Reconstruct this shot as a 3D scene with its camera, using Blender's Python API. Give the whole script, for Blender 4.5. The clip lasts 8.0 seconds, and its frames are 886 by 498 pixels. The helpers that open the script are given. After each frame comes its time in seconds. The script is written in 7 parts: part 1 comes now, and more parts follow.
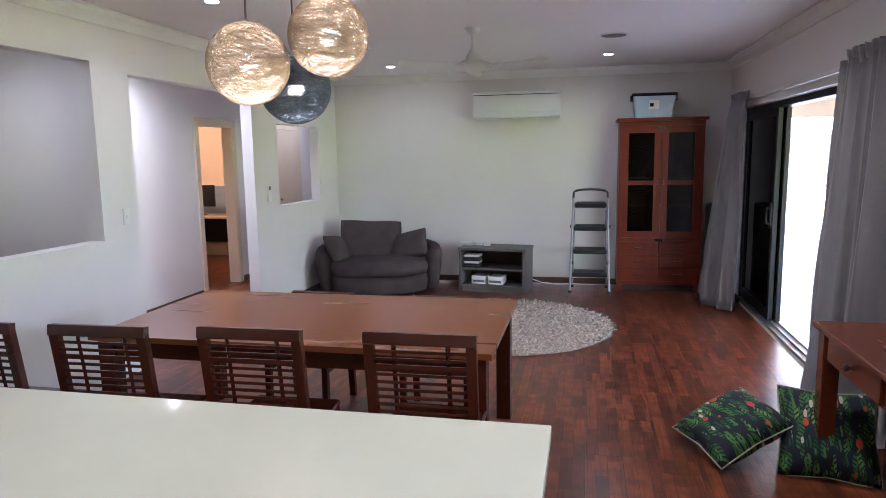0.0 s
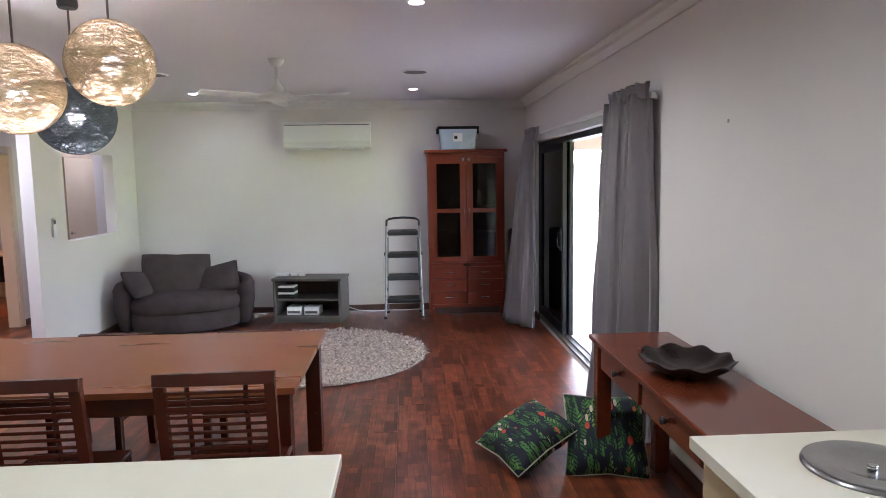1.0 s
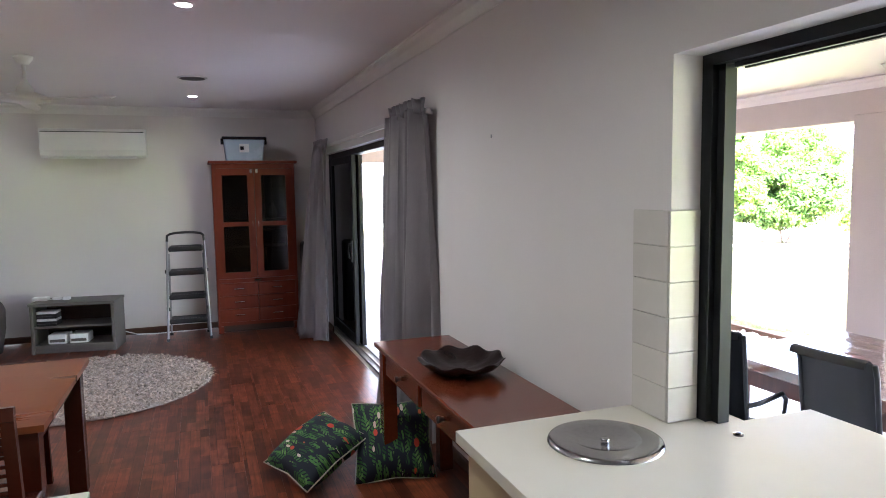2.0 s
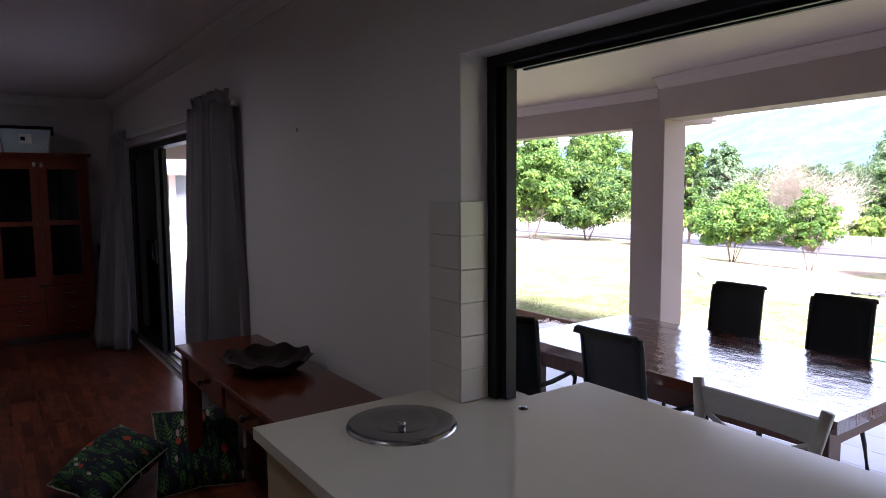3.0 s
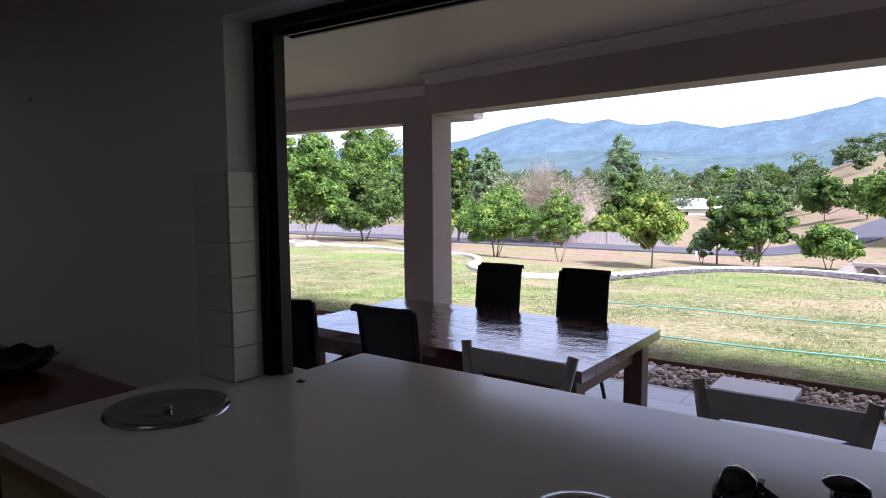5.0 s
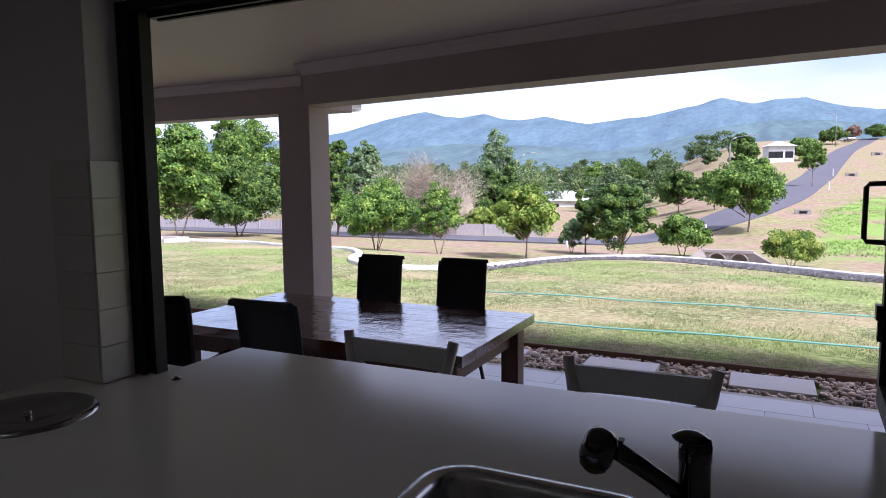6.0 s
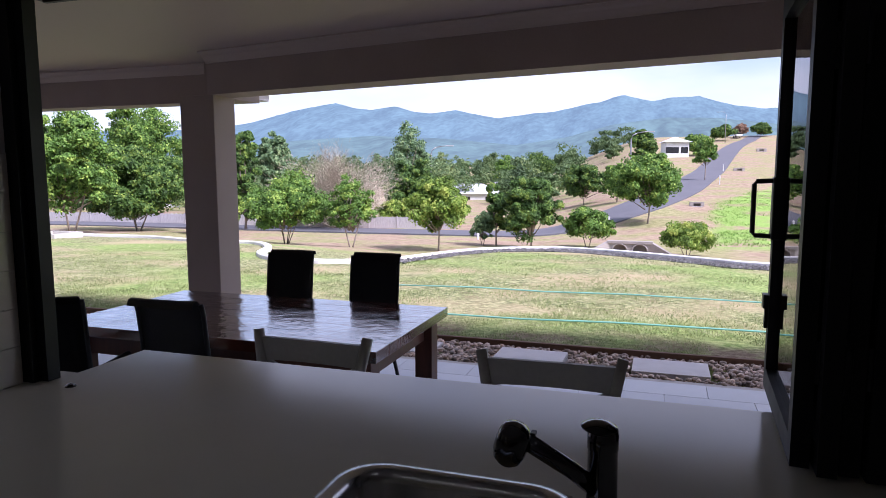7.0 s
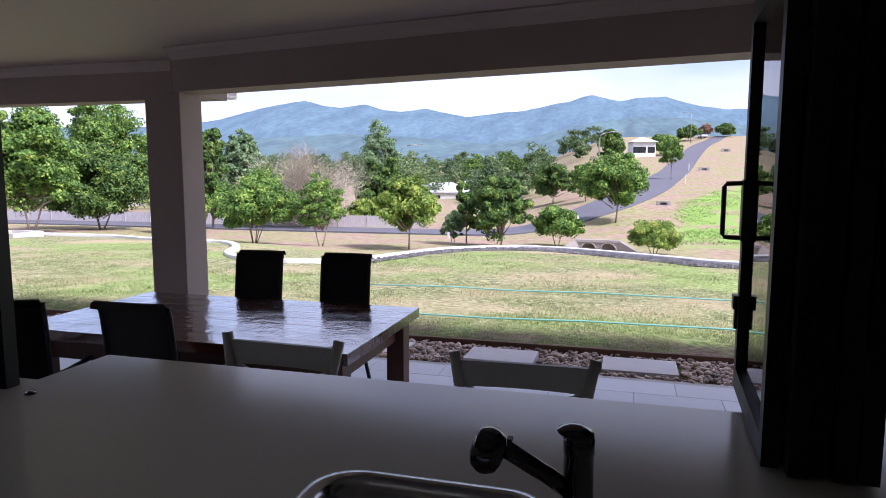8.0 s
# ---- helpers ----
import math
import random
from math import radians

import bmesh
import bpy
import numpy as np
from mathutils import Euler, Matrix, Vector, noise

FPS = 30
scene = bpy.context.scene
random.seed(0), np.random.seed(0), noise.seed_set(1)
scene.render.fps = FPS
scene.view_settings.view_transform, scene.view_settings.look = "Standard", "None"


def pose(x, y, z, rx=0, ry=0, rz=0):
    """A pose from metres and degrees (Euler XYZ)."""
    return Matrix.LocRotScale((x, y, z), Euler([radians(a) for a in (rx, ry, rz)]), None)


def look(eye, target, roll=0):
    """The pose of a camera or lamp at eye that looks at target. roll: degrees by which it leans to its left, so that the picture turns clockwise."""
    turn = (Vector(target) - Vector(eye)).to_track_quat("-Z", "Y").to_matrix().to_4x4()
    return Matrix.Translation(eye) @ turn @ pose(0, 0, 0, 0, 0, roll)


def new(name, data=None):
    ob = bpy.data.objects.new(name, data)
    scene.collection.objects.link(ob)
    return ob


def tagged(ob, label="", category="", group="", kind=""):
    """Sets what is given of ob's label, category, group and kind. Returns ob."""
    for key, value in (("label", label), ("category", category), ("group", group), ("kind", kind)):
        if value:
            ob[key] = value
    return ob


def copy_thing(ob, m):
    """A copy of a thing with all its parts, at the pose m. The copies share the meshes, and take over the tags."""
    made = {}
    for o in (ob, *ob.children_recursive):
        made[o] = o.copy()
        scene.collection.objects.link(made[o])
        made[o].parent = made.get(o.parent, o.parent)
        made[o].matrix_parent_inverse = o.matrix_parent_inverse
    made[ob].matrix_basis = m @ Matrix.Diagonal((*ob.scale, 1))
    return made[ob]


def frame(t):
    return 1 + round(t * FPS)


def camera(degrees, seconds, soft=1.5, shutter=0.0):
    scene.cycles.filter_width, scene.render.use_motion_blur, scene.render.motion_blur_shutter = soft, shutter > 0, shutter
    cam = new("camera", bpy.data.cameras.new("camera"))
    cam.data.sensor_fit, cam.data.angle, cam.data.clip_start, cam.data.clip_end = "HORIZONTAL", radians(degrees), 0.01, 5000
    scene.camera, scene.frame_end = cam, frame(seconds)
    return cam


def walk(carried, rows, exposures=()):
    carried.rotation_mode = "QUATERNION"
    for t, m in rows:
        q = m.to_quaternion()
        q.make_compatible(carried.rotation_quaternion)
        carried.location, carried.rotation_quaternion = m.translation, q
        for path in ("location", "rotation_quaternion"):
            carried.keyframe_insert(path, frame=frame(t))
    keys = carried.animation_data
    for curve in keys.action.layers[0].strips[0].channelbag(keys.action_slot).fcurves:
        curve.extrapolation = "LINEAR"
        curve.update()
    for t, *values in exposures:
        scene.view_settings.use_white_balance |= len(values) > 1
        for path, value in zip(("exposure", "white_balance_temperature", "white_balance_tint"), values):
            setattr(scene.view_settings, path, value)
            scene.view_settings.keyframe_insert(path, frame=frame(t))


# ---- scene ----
cam = camera(67.4, 8.0, soft=0.9)
PATH = [
    (0, (-0.152, -0.038, 1.676), (-0.572, 1.896, 1.39), -0.9),
    (0.5, (-0.09, -0.089, 1.705), (-0.283, 1.887, 1.459), -0.9),
    (1, (-0.028, -0.097, 1.703), (0.073, 1.889, 1.489), -0.9),
    (1.5, (0.03, -0.114, 1.702), (0.425, 1.837, 1.506), -0.9),
    (2, (0.071, -0.135, 1.692), (0.752, 1.736, 1.507), -0.9),
    (2.2, (0.078, -0.134, 1.674), (0.87, 1.694, 1.494), -0.9),
    (3.3, (0.162, -0.216, 1.649), (1.398, 1.346, 1.465), -0.7),
    (3.5, (0.163, -0.213, 1.632), (1.456, 1.303, 1.457), -1.1),
    (4, (0.19, -0.239, 1.602), (1.6, 1.168, 1.425), -0.9),
    (5.5, (0.123, -0.216, 1.536), (1.827, 0.813, 1.345), -0.4),
    (6, (0.115, -0.239, 1.536), (1.906, 0.625, 1.33), -0.4),
    (6.5, (0.118, -0.244, 1.542), (1.971, 0.477, 1.322), -0.3),
    (7, (0.121, -0.234, 1.545), (2.009, 0.386, 1.316), -0.1),
    (7.5, (0.116, -0.239, 1.546), (2.02, 0.329, 1.315), -0.2),
    (8, (0.136, -0.22, 1.553), (2.049, 0.314, 1.32), 0.1),
]
walk(cam, [(t, look(eye, target, roll)) for t, eye, target, roll in PATH],
     [(t, stops, (5620 if t < 0.5 else 5800 if t < 2.5 else 5740), (20 if t < 2.5 else 31)) for t, stops in ((0.0, 5.32), (1.0, 5.42), (1.5, 5.48), (2.0, 5.12), (2.2, 4.85), (2.7, 3.5), (3.3, 2.15), (4.2, 1.8), (5.4, 1.2), (8.0, 1.1))])

# ---- world, sun and exposure ----
world = bpy.data.worlds.new("overcast_sky")
scene.world = world
world.use_nodes = True
wn, wl = world.node_tree.nodes, world.node_tree.links
wn.clear()
w_out = wn.new("ShaderNodeOutputWorld")
w_bg = wn.new("ShaderNodeBackground")
w_sky = wn.new("ShaderNodeTexSky")
w_sky.sky_type = "NISHITA"
w_sky.sun_disc = False
w_sky.sun_elevation = radians(45)
w_sky.sun_rotation = radians(200)
w_scale = wn.new("ShaderNodeVectorMath")
w_scale.operation = "SCALE"
w_scale.inputs["Scale"].default_value = 0.075
w_tc = wn.new("ShaderNodeTexCoord")
w_map = wn.new("ShaderNodeMapping")
w_map.inputs["Scale"].default_value = (1.6, 1.6, 6.0)
w_noise = wn.new("ShaderNodeTexNoise")
w_noise.inputs["Scale"].default_value = 1.5
w_noise.inputs["Detail"].default_value = 6
w_ramp = wn.new("ShaderNodeMapRange")
w_ramp.inputs["From Min"].default_value = 0.32
w_ramp.inputs["From Max"].default_value = 0.62
w_ramp.inputs["To Min"].default_value = 0.25
w_ramp.inputs["To Max"].default_value = 0.96
w_mix = wn.new("ShaderNodeMix")
w_mix.data_type = "RGBA"
w_mix.inputs[7].default_value = (0.455, 0.485, 0.52, 1)
wl.new(w_sky.outputs["Color"], w_scale.inputs[0])
wl.new(w_tc.outputs["Generated"], w_map.inputs["Vector"])
wl.new(w_map.outputs["Vector"], w_noise.inputs["Vector"])
wl.new(w_noise.outputs["Fac"], w_ramp.inputs["Value"])
wl.new(w_ramp.outputs["Result"], w_mix.inputs[0])
wl.new(w_scale.outputs["Vector"], w_mix.inputs[6])
wl.new(w_mix.outputs[2], w_bg.inputs["Color"])
w_bg.inputs["Strength"].default_value = 1.15
wl.new(w_bg.outputs["Background"], w_out.inputs["Surface"])

sun = new("sun", bpy.data.lights.new("sun", "SUN"))
sun.data.energy, sun.data.angle, sun.data.color = 3.7, radians(12), (1.0, 0.96, 0.91)
sun.matrix_world = look((-4, -32, 40), (10, 5, 0))


def lamp(name, kind, place, power, colour, size=0.05, target=None, cone=120, blend=0.6):
    ob = new(name, bpy.data.lights.new(name, kind))
    ob.data.energy, ob.data.color = power, colour
    ob.data.shadow_soft_size = size
    if kind == "SPOT":
        ob.data.spot_size, ob.data.spot_blend = radians(cone), blend
    ob.matrix_world = look(place, target or (place[0], place[1] + 0.001, 0))
    return ob


COOL = (0.89, 0.90, 0.97)
NEUTRAL = (0.90, 0.93, 0.80)
WARM = (1.0, 0.90, 0.76)
CEIL = 2.68
# first four have fittings, ninth lights the hall; the rest are added, unseen fills
DOWNLIGHTS_AND_FILLS = [(-2.40, 7.60), (0.05, 7.35), (0.04, 3.72), (-2.55, 4.05), (0.15, 1.55), (0.15, -0.75), (-1.6, 1.2), (-2.9, -0.6), (-4.1, 5.6), (-4.1, 9.6), (-4.1, 3.4)]
for k, (px, py) in enumerate(DOWNLIGHTS_AND_FILLS):
    lamp("downlight_or_fill_lamp", "SPOT", (px, py, CEIL - 0.03), (0.18, 0.22, 2.7, 0.65, 1.4, 0.3, 1.0, 0.5, 3.4, 1.4, 1.0)[k], NEUTRAL if k in (2, 4, 5, 6) else COOL, 0.04, cone=168, blend=1.0)
PENDANTS = [(-1.92, 3.30, 2.16, 0.215), (-1.47, 3.32, 2.285, 0.205), (-1.83, 3.68, 2.065, 0.205)]
for px, py, pz, pr in PENDANTS:
    lamp("pendant_lamp", "POINT", (px, py, pz + 0.02), 0.20, WARM, 0.11)
# unseen warm lamp added to light the study; it has no fitting
lamp("study_fill_lamp", "POINT", (-6.4, 8.6, 2.4), 2.4, (1.0, 0.72, 0.46), 0.1)


# ---- materials ----
def material(name):
    m = bpy.data.materials.new(name)
    m.use_nodes = True
    return m, m.node_tree.nodes, m.node_tree.links, m.node_tree.nodes["Principled BSDF"]


def surf(name, base, dark=None, rough=0.5, metal=0.0, scale=6.0, stretch=(1, 1, 1), grain=60.0, bump=0.08, contrast=0.5,
         vary=0.0, spec=0.5, coat=0.0, sheen=0.0, rough_var=0.12, island=False):
    """Two-scale noise between base and dark, fine relief, and a change from piece to piece."""
    m, n, l, b = material(name)
    dark = dark or tuple(c * 0.78 for c in base)
    tc = n.new("ShaderNodeTexCoord")
    mp = n.new("ShaderNodeMapping")
    mp.inputs["Scale"].default_value = stretch
    l.new(tc.outputs["Object"], mp.inputs["Vector"])
    big = n.new("ShaderNodeTexNoise")
    big.inputs["Scale"].default_value, big.inputs["Detail"].default_value = scale, 4
    small = n.new("ShaderNodeTexNoise")
    small.inputs["Scale"].default_value, small.inputs["Detail"].default_value = grain, 3
    l.new(mp.outputs["Vector"], big.inputs["Vector"])
    l.new(mp.outputs["Vector"], small.inputs["Vector"])
    add = n.new("ShaderNodeMath")
    add.operation = "MULTIPLY_ADD"
    add.inputs[1].default_value = 0.45
    l.new(small.outputs["Fac"], add.inputs[0])
    l.new(big.outputs["Fac"], add.inputs[2])
    rng = n.new("ShaderNodeMapRange")
    rng.inputs["From Min"].default_value, rng.inputs["From Max"].default_value = 0.72 - contrast * 0.5, 0.72 + contrast * 0.5
    l.new(add.outputs[0], rng.inputs["Value"])
    mix = n.new("ShaderNodeMix")
    mix.data_type = "RGBA"
    mix.inputs[6].default_value, mix.inputs[7].default_value = (*dark, 1), (*base, 1)
    l.new(rng.outputs["Result"], mix.inputs[0])
    out = mix.outputs[2]
    if vary:
        if island:
            info = n.new("ShaderNodeNewGeometry").outputs["Random Per Island"]
        else:
            info = n.new("ShaderNodeObjectInfo").outputs["Random"]
        mr = n.new("ShaderNodeMapRange")
        mr.inputs["To Min"].default_value, mr.inputs["To Max"].default_value = 1 - vary, 1 + vary
        l.new(info, mr.inputs["Value"])
        hsv = n.new("ShaderNodeHueSaturation")
        l.new(mr.outputs["Result"], hsv.inputs["Value"])
        l.new(out, hsv.inputs["Color"])
        out = hsv.outputs["Color"]
    l.new(out, b.inputs["Base Color"])
    rr = n.new("ShaderNodeMapRange")
    rr.inputs["To Min"].default_value, rr.inputs["To Max"].default_value = max(rough - rough_var, 0.02), min(rough + rough_var, 1)
    l.new(big.outputs["Fac"], rr.inputs["Value"])
    l.new(rr.outputs["Result"], b.inputs["Roughness"])
    b.inputs["Metallic"].default_value = metal
    b.inputs["Specular IOR Level"].default_value = spec
    b.inputs["Coat Weight"].default_value = coat
    b.inputs["Coat Roughness"].default_value = 0.12
    b.inputs["Sheen Weight"].default_value = sheen
    if bump:
        bp = n.new("ShaderNodeBump")
        bp.inputs["Strength"].default_value, bp.inputs["Distance"].default_value = bump, 0.004
        l.new(small.outputs["Fac"], bp.inputs["Height"])
        l.new(bp.outputs["Normal"], b.inputs["Normal"])
    return m


def glow(name, colour, strength):
    m, n, l, b = material(name)
    b.inputs["Base Color"].default_value = (*colour, 1)
    b.inputs["Emission Color"].default_value = (*colour, 1)
    b.inputs["Emission Strength"].default_value = strength
    return m


def glass(name, tint=(1, 1, 1), rough=0.0, share=0.9):
    """Thin pane: mostly clear, with a real glossy reflection."""
    m, n, l, b = material(name)
    n.remove(b)
    tr, gl, mx = n.new("ShaderNodeBsdfTransparent"), n.new("ShaderNodeBsdfGlossy"), n.new("ShaderNodeMixShader")
    fr = n.new("ShaderNodeFresnel")
    fr.inputs["IOR"].default_value = 1.45
    tr.inputs["Color"].default_value = (*[c * share for c in tint], 1)
    gl.inputs["Roughness"].default_value = rough
    l.new(fr.outputs[0], mx.inputs[0])
    l.new(tr.outputs[0], mx.inputs[1])
    l.new(gl.outputs[0], mx.inputs[2])
    l.new(mx.outputs[0], n["Material Output"].inputs["Surface"])
    return m


def laminate(name):
    """Red-brown three-strip laminate boards, each board with its own tone."""
    m, n, l, b = material(name)
    tc, info = n.new("ShaderNodeTexCoord"), n.new("ShaderNodeObjectInfo")
    off = n.new("ShaderNodeVectorMath")
    off.operation = "ADD"
    mul = n.new("ShaderNodeMath")
    mul.operation = "MULTIPLY"
    mul.inputs[1].default_value = 37.0
    l.new(info.outputs["Random"], mul.inputs[0])
    l.new(tc.outputs["Object"], off.inputs[0])
    l.new(mul.outputs[0], off.inputs[1])
    turn = n.new("ShaderNodeMapping")
    turn.inputs["Rotation"].default_value = (0, 0, radians(90))
    l.new(off.outputs[0], turn.inputs["Vector"])
    brick = n.new("ShaderNodeTexBrick")
    brick.inputs["Color1"].default_value = (0.066, 0.0165, 0.0080, 1)
    brick.inputs["Color2"].default_value = (0.22, 0.056, 0.024, 1)
    brick.inputs["Mortar"].default_value = (0.030, 0.008, 0.005, 1)
    brick.inputs["Scale"].default_value = 1.0
    brick.inputs["Mortar Size"].default_value = 0.0012
    brick.inputs["Brick Width"].default_value = 0.36
    brick.inputs["Row Height"].default_value = 0.065
    l.new(turn.outputs["Vector"], brick.inputs["Vector"])
    gm = n.new("ShaderNodeMapping")
    gm.inputs["Scale"].default_value = (38, 2.4, 1)
    l.new(off.outputs[0], gm.inputs["Vector"])
    gr = n.new("ShaderNodeTexNoise")
    gr.inputs["Scale"].default_value, gr.inputs["Detail"].default_value = 2.2, 7
    l.new(gm.outputs["Vector"], gr.inputs["Vector"])
    knot = n.new("ShaderNodeTexNoise")
    knot.inputs["Scale"].default_value, knot.inputs["Detail"].default_value = 9, 3
    l.new(off.outputs[0], knot.inputs["Vector"])
    g1 = n.new("ShaderNodeMapRange")
    g1.inputs["From Min"].default_value, g1.inputs["From Max"].default_value = 0.3, 0.7
    g1.inputs["To Min"].default_value, g1.inputs["To Max"].default_value = 0.65, 1.35
    l.new(gr.outputs["Fac"], g1.inputs["Value"])
    g2 = n.new("ShaderNodeMapRange")
    g2.inputs["From Min"].default_value, g2.inputs["From Max"].default_value = 0.36, 0.6
    g2.inputs["To Min"].default_value, g2.inputs["To Max"].default_value = 0.62, 1.08
    l.new(knot.outputs["Fac"], g2.inputs["Value"])
    mm = n.new("ShaderNodeMath")
    mm.operation = "MULTIPLY"
    l.new(g1.outputs[0], mm.inputs[0])
    l.new(g2.outputs[0], mm.inputs[1])
    hsv = n.new("ShaderNodeHueSaturation")
    l.new(mm.outputs[0], hsv.inputs["Value"])
    l.new(brick.outputs["Color"], hsv.inputs["Color"])
    l.new(hsv.outputs["Color"], b.inputs["Base Color"])
    b.inputs["Roughness"].default_value = 0.3
    b.inputs["Specular IOR Level"].default_value = 0.45
    bp = n.new("ShaderNodeBump")
    bp.inputs["Strength"].default_value, bp.inputs["Distance"].default_value = 0.12, 0.002
    l.new(gr.outputs["Fac"], bp.inputs["Height"])
    l.new(bp.outputs["Normal"], b.inputs["Normal"])
    return m


def jungle_print(name):
    """Dark cushion cloth with narrow green leaves and a few red and white ones."""
    m, n, l, b = material(name)
    tc = n.new("ShaderNodeTexCoord")
    out = None
    for turn, sx, sy, limit, a, b2, pick in ((35, 30, 9, 0.46, (0.012, 0.060, 0.018), (0.05, 0.15, 0.035), 0.0), (-50, 34, 10, 0.43, (0.03, 0.10, 0.025), (0.13, 0.26, 0.06), 0.25),
                                             (80, 26, 11, 0.42, (0.006, 0.035, 0.02), (0.07, 0.19, 0.04), 0.3), (10, 16, 10, 0.36, (0.55, 0.05, 0.03), (0.48, 0.10, 0.03), 0.60),
                                             (-20, 30, 12, 0.30, (0.55, 0.50, 0.42), (0.60, 0.40, 0.36), 0.76)):
        mp, vo = n.new("ShaderNodeMapping"), n.new("ShaderNodeTexVoronoi")
        mp.inputs["Rotation"].default_value = (0, 0, radians(turn))
        mp.inputs["Scale"].default_value = (sx, sy, 3)
        mp.inputs["Location"].default_value = (turn * 0.37, turn * 0.11, 0)
        vo.inputs["Scale"].default_value = 1.0
        l.new(tc.outputs["Object"], mp.inputs["Vector"])
        l.new(mp.outputs["Vector"], vo.inputs["Vector"])
        sep = n.new("ShaderNodeSeparateColor")
        l.new(vo.outputs["Color"], sep.inputs[0])
        lt, gt, an = (n.new("ShaderNodeMath") for _ in range(3))
        lt.operation, gt.operation, an.operation = "LESS_THAN", "GREATER_THAN", "MULTIPLY"
        lt.inputs[1].default_value, gt.inputs[1].default_value = limit, pick
        l.new(vo.outputs["Distance"], lt.inputs[0])
        l.new(sep.outputs[0], gt.inputs[0])
        l.new(lt.outputs[0], an.inputs[0])
        l.new(gt.outputs[0], an.inputs[1])
        if pick < 0.5:
            # fronds: each leaf is cut into narrow leaflets
            fm, wv, cut, an2 = n.new("ShaderNodeMapping"), n.new("ShaderNodeTexWave"), n.new("ShaderNodeMath"), n.new("ShaderNodeMath")
            fm.inputs["Rotation"].default_value = (0, 0, radians(turn + 90))
            wv.inputs["Scale"].default_value, wv.inputs["Distortion"].default_value = 17.0, 3.0
            cut.operation, an2.operation = "GREATER_THAN", "MULTIPLY"
            cut.inputs[1].default_value = 0.34
            l.new(tc.outputs["Object"], fm.inputs["Vector"])
            l.new(fm.outputs["Vector"], wv.inputs["Vector"])
            l.new(wv.outputs["Fac"], cut.inputs[0])
            l.new(an.outputs[0], an2.inputs[0])
            l.new(cut.outputs[0], an2.inputs[1])
            an = an2
        tone, mx = n.new("ShaderNodeMix"), n.new("ShaderNodeMix")
        tone.data_type = mx.data_type = "RGBA"
        tone.inputs[6].default_value, tone.inputs[7].default_value = (*a, 1), (*b2, 1)
        l.new(sep.outputs[1], tone.inputs[0])
        l.new(an.outputs[0], mx.inputs[0])
        mx.inputs[6].default_value = (0.008, 0.012, 0.022, 1)
        if out:
            l.new(out, mx.inputs[6])
        l.new(tone.outputs[2], mx.inputs[7])
        out = mx.outputs[2]
    l.new(out, b.inputs["Base Color"])
    b.inputs["Roughness"].default_value = 0.8
    return m


def wet_timber(name):
    """Dark red planks under thick, uneven gloss varnish."""
    m, n, l, b = material(name)
    tc, info = n.new("ShaderNodeNewGeometry"), n.new("ShaderNodeObjectInfo")

    def nz(scale, stretch, detail):
        mp, t = n.new("ShaderNodeMapping"), n.new("ShaderNodeTexNoise")
        mp.inputs["Scale"].default_value = stretch
        t.inputs["Scale"].default_value, t.inputs["Detail"].default_value = scale, detail
        l.new(tc.outputs["Position"], mp.inputs["Vector"])
        l.new(mp.outputs["Vector"], t.inputs["Vector"])
        return t.outputs["Fac"]
    ramp = n.new("ShaderNodeValToRGB")
    e = ramp.color_ramp.elements
    e[0].position, e[0].color = 0.3, (0.030, 0.010, 0.008, 1)
    e[1].position, e[1].color = 0.7, (0.135, 0.045, 0.030, 1)
    l.new(nz(3.0, (9, 1.2, 1), 6), ramp.inputs["Fac"])
    hsv, val = n.new("ShaderNodeHueSaturation"), n.new("ShaderNodeMapRange")
    val.inputs["To Min"].default_value, val.inputs["To Max"].default_value = 0.65, 1.35
    l.new(info.outputs["Random"], val.inputs["Value"])
    l.new(val.outputs["Result"], hsv.inputs["Value"])
    l.new(ramp.outputs["Color"], hsv.inputs["Color"])
    l.new(hsv.outputs["Color"], b.inputs["Base Color"])
    rr = n.new("ShaderNodeMapRange")
    rr.inputs["From Min"].default_value, rr.inputs["From Max"].default_value = 0.42, 0.60
    rr.inputs["To Min"].default_value, rr.inputs["To Max"].default_value = 0.05, 0.24
    l.new(nz(5.0, (1.6, 1, 1), 5), rr.inputs["Value"])
    l.new(rr.outputs["Result"], b.inputs["Roughness"])
    b.inputs["Specular IOR Level"].default_value = 0.8
    b.inputs["Coat Weight"].default_value, b.inputs["Coat Roughness"].default_value = 1.0, 0.06
    b1, b3 = n.new("ShaderNodeBump"), n.new("ShaderNodeBump")
    b1.inputs["Strength"].default_value, b1.inputs["Distance"].default_value = 0.45, 0.008
    b3.inputs["Strength"].default_value, b3.inputs["Distance"].default_value = 0.4, 0.004
    l.new(nz(7.0, (1.3, 1, 1), 3), b1.inputs["Height"])
    l.new(nz(20.0, (2.2, 0.8, 1), 5), b3.inputs["Height"])
    l.new(b1.outputs["Normal"], b3.inputs["Normal"])
    l.new(b3.outputs["Normal"], b.inputs["Normal"])
    l.new(b3.outputs["Normal"], b.inputs["Coat Normal"])
    return m


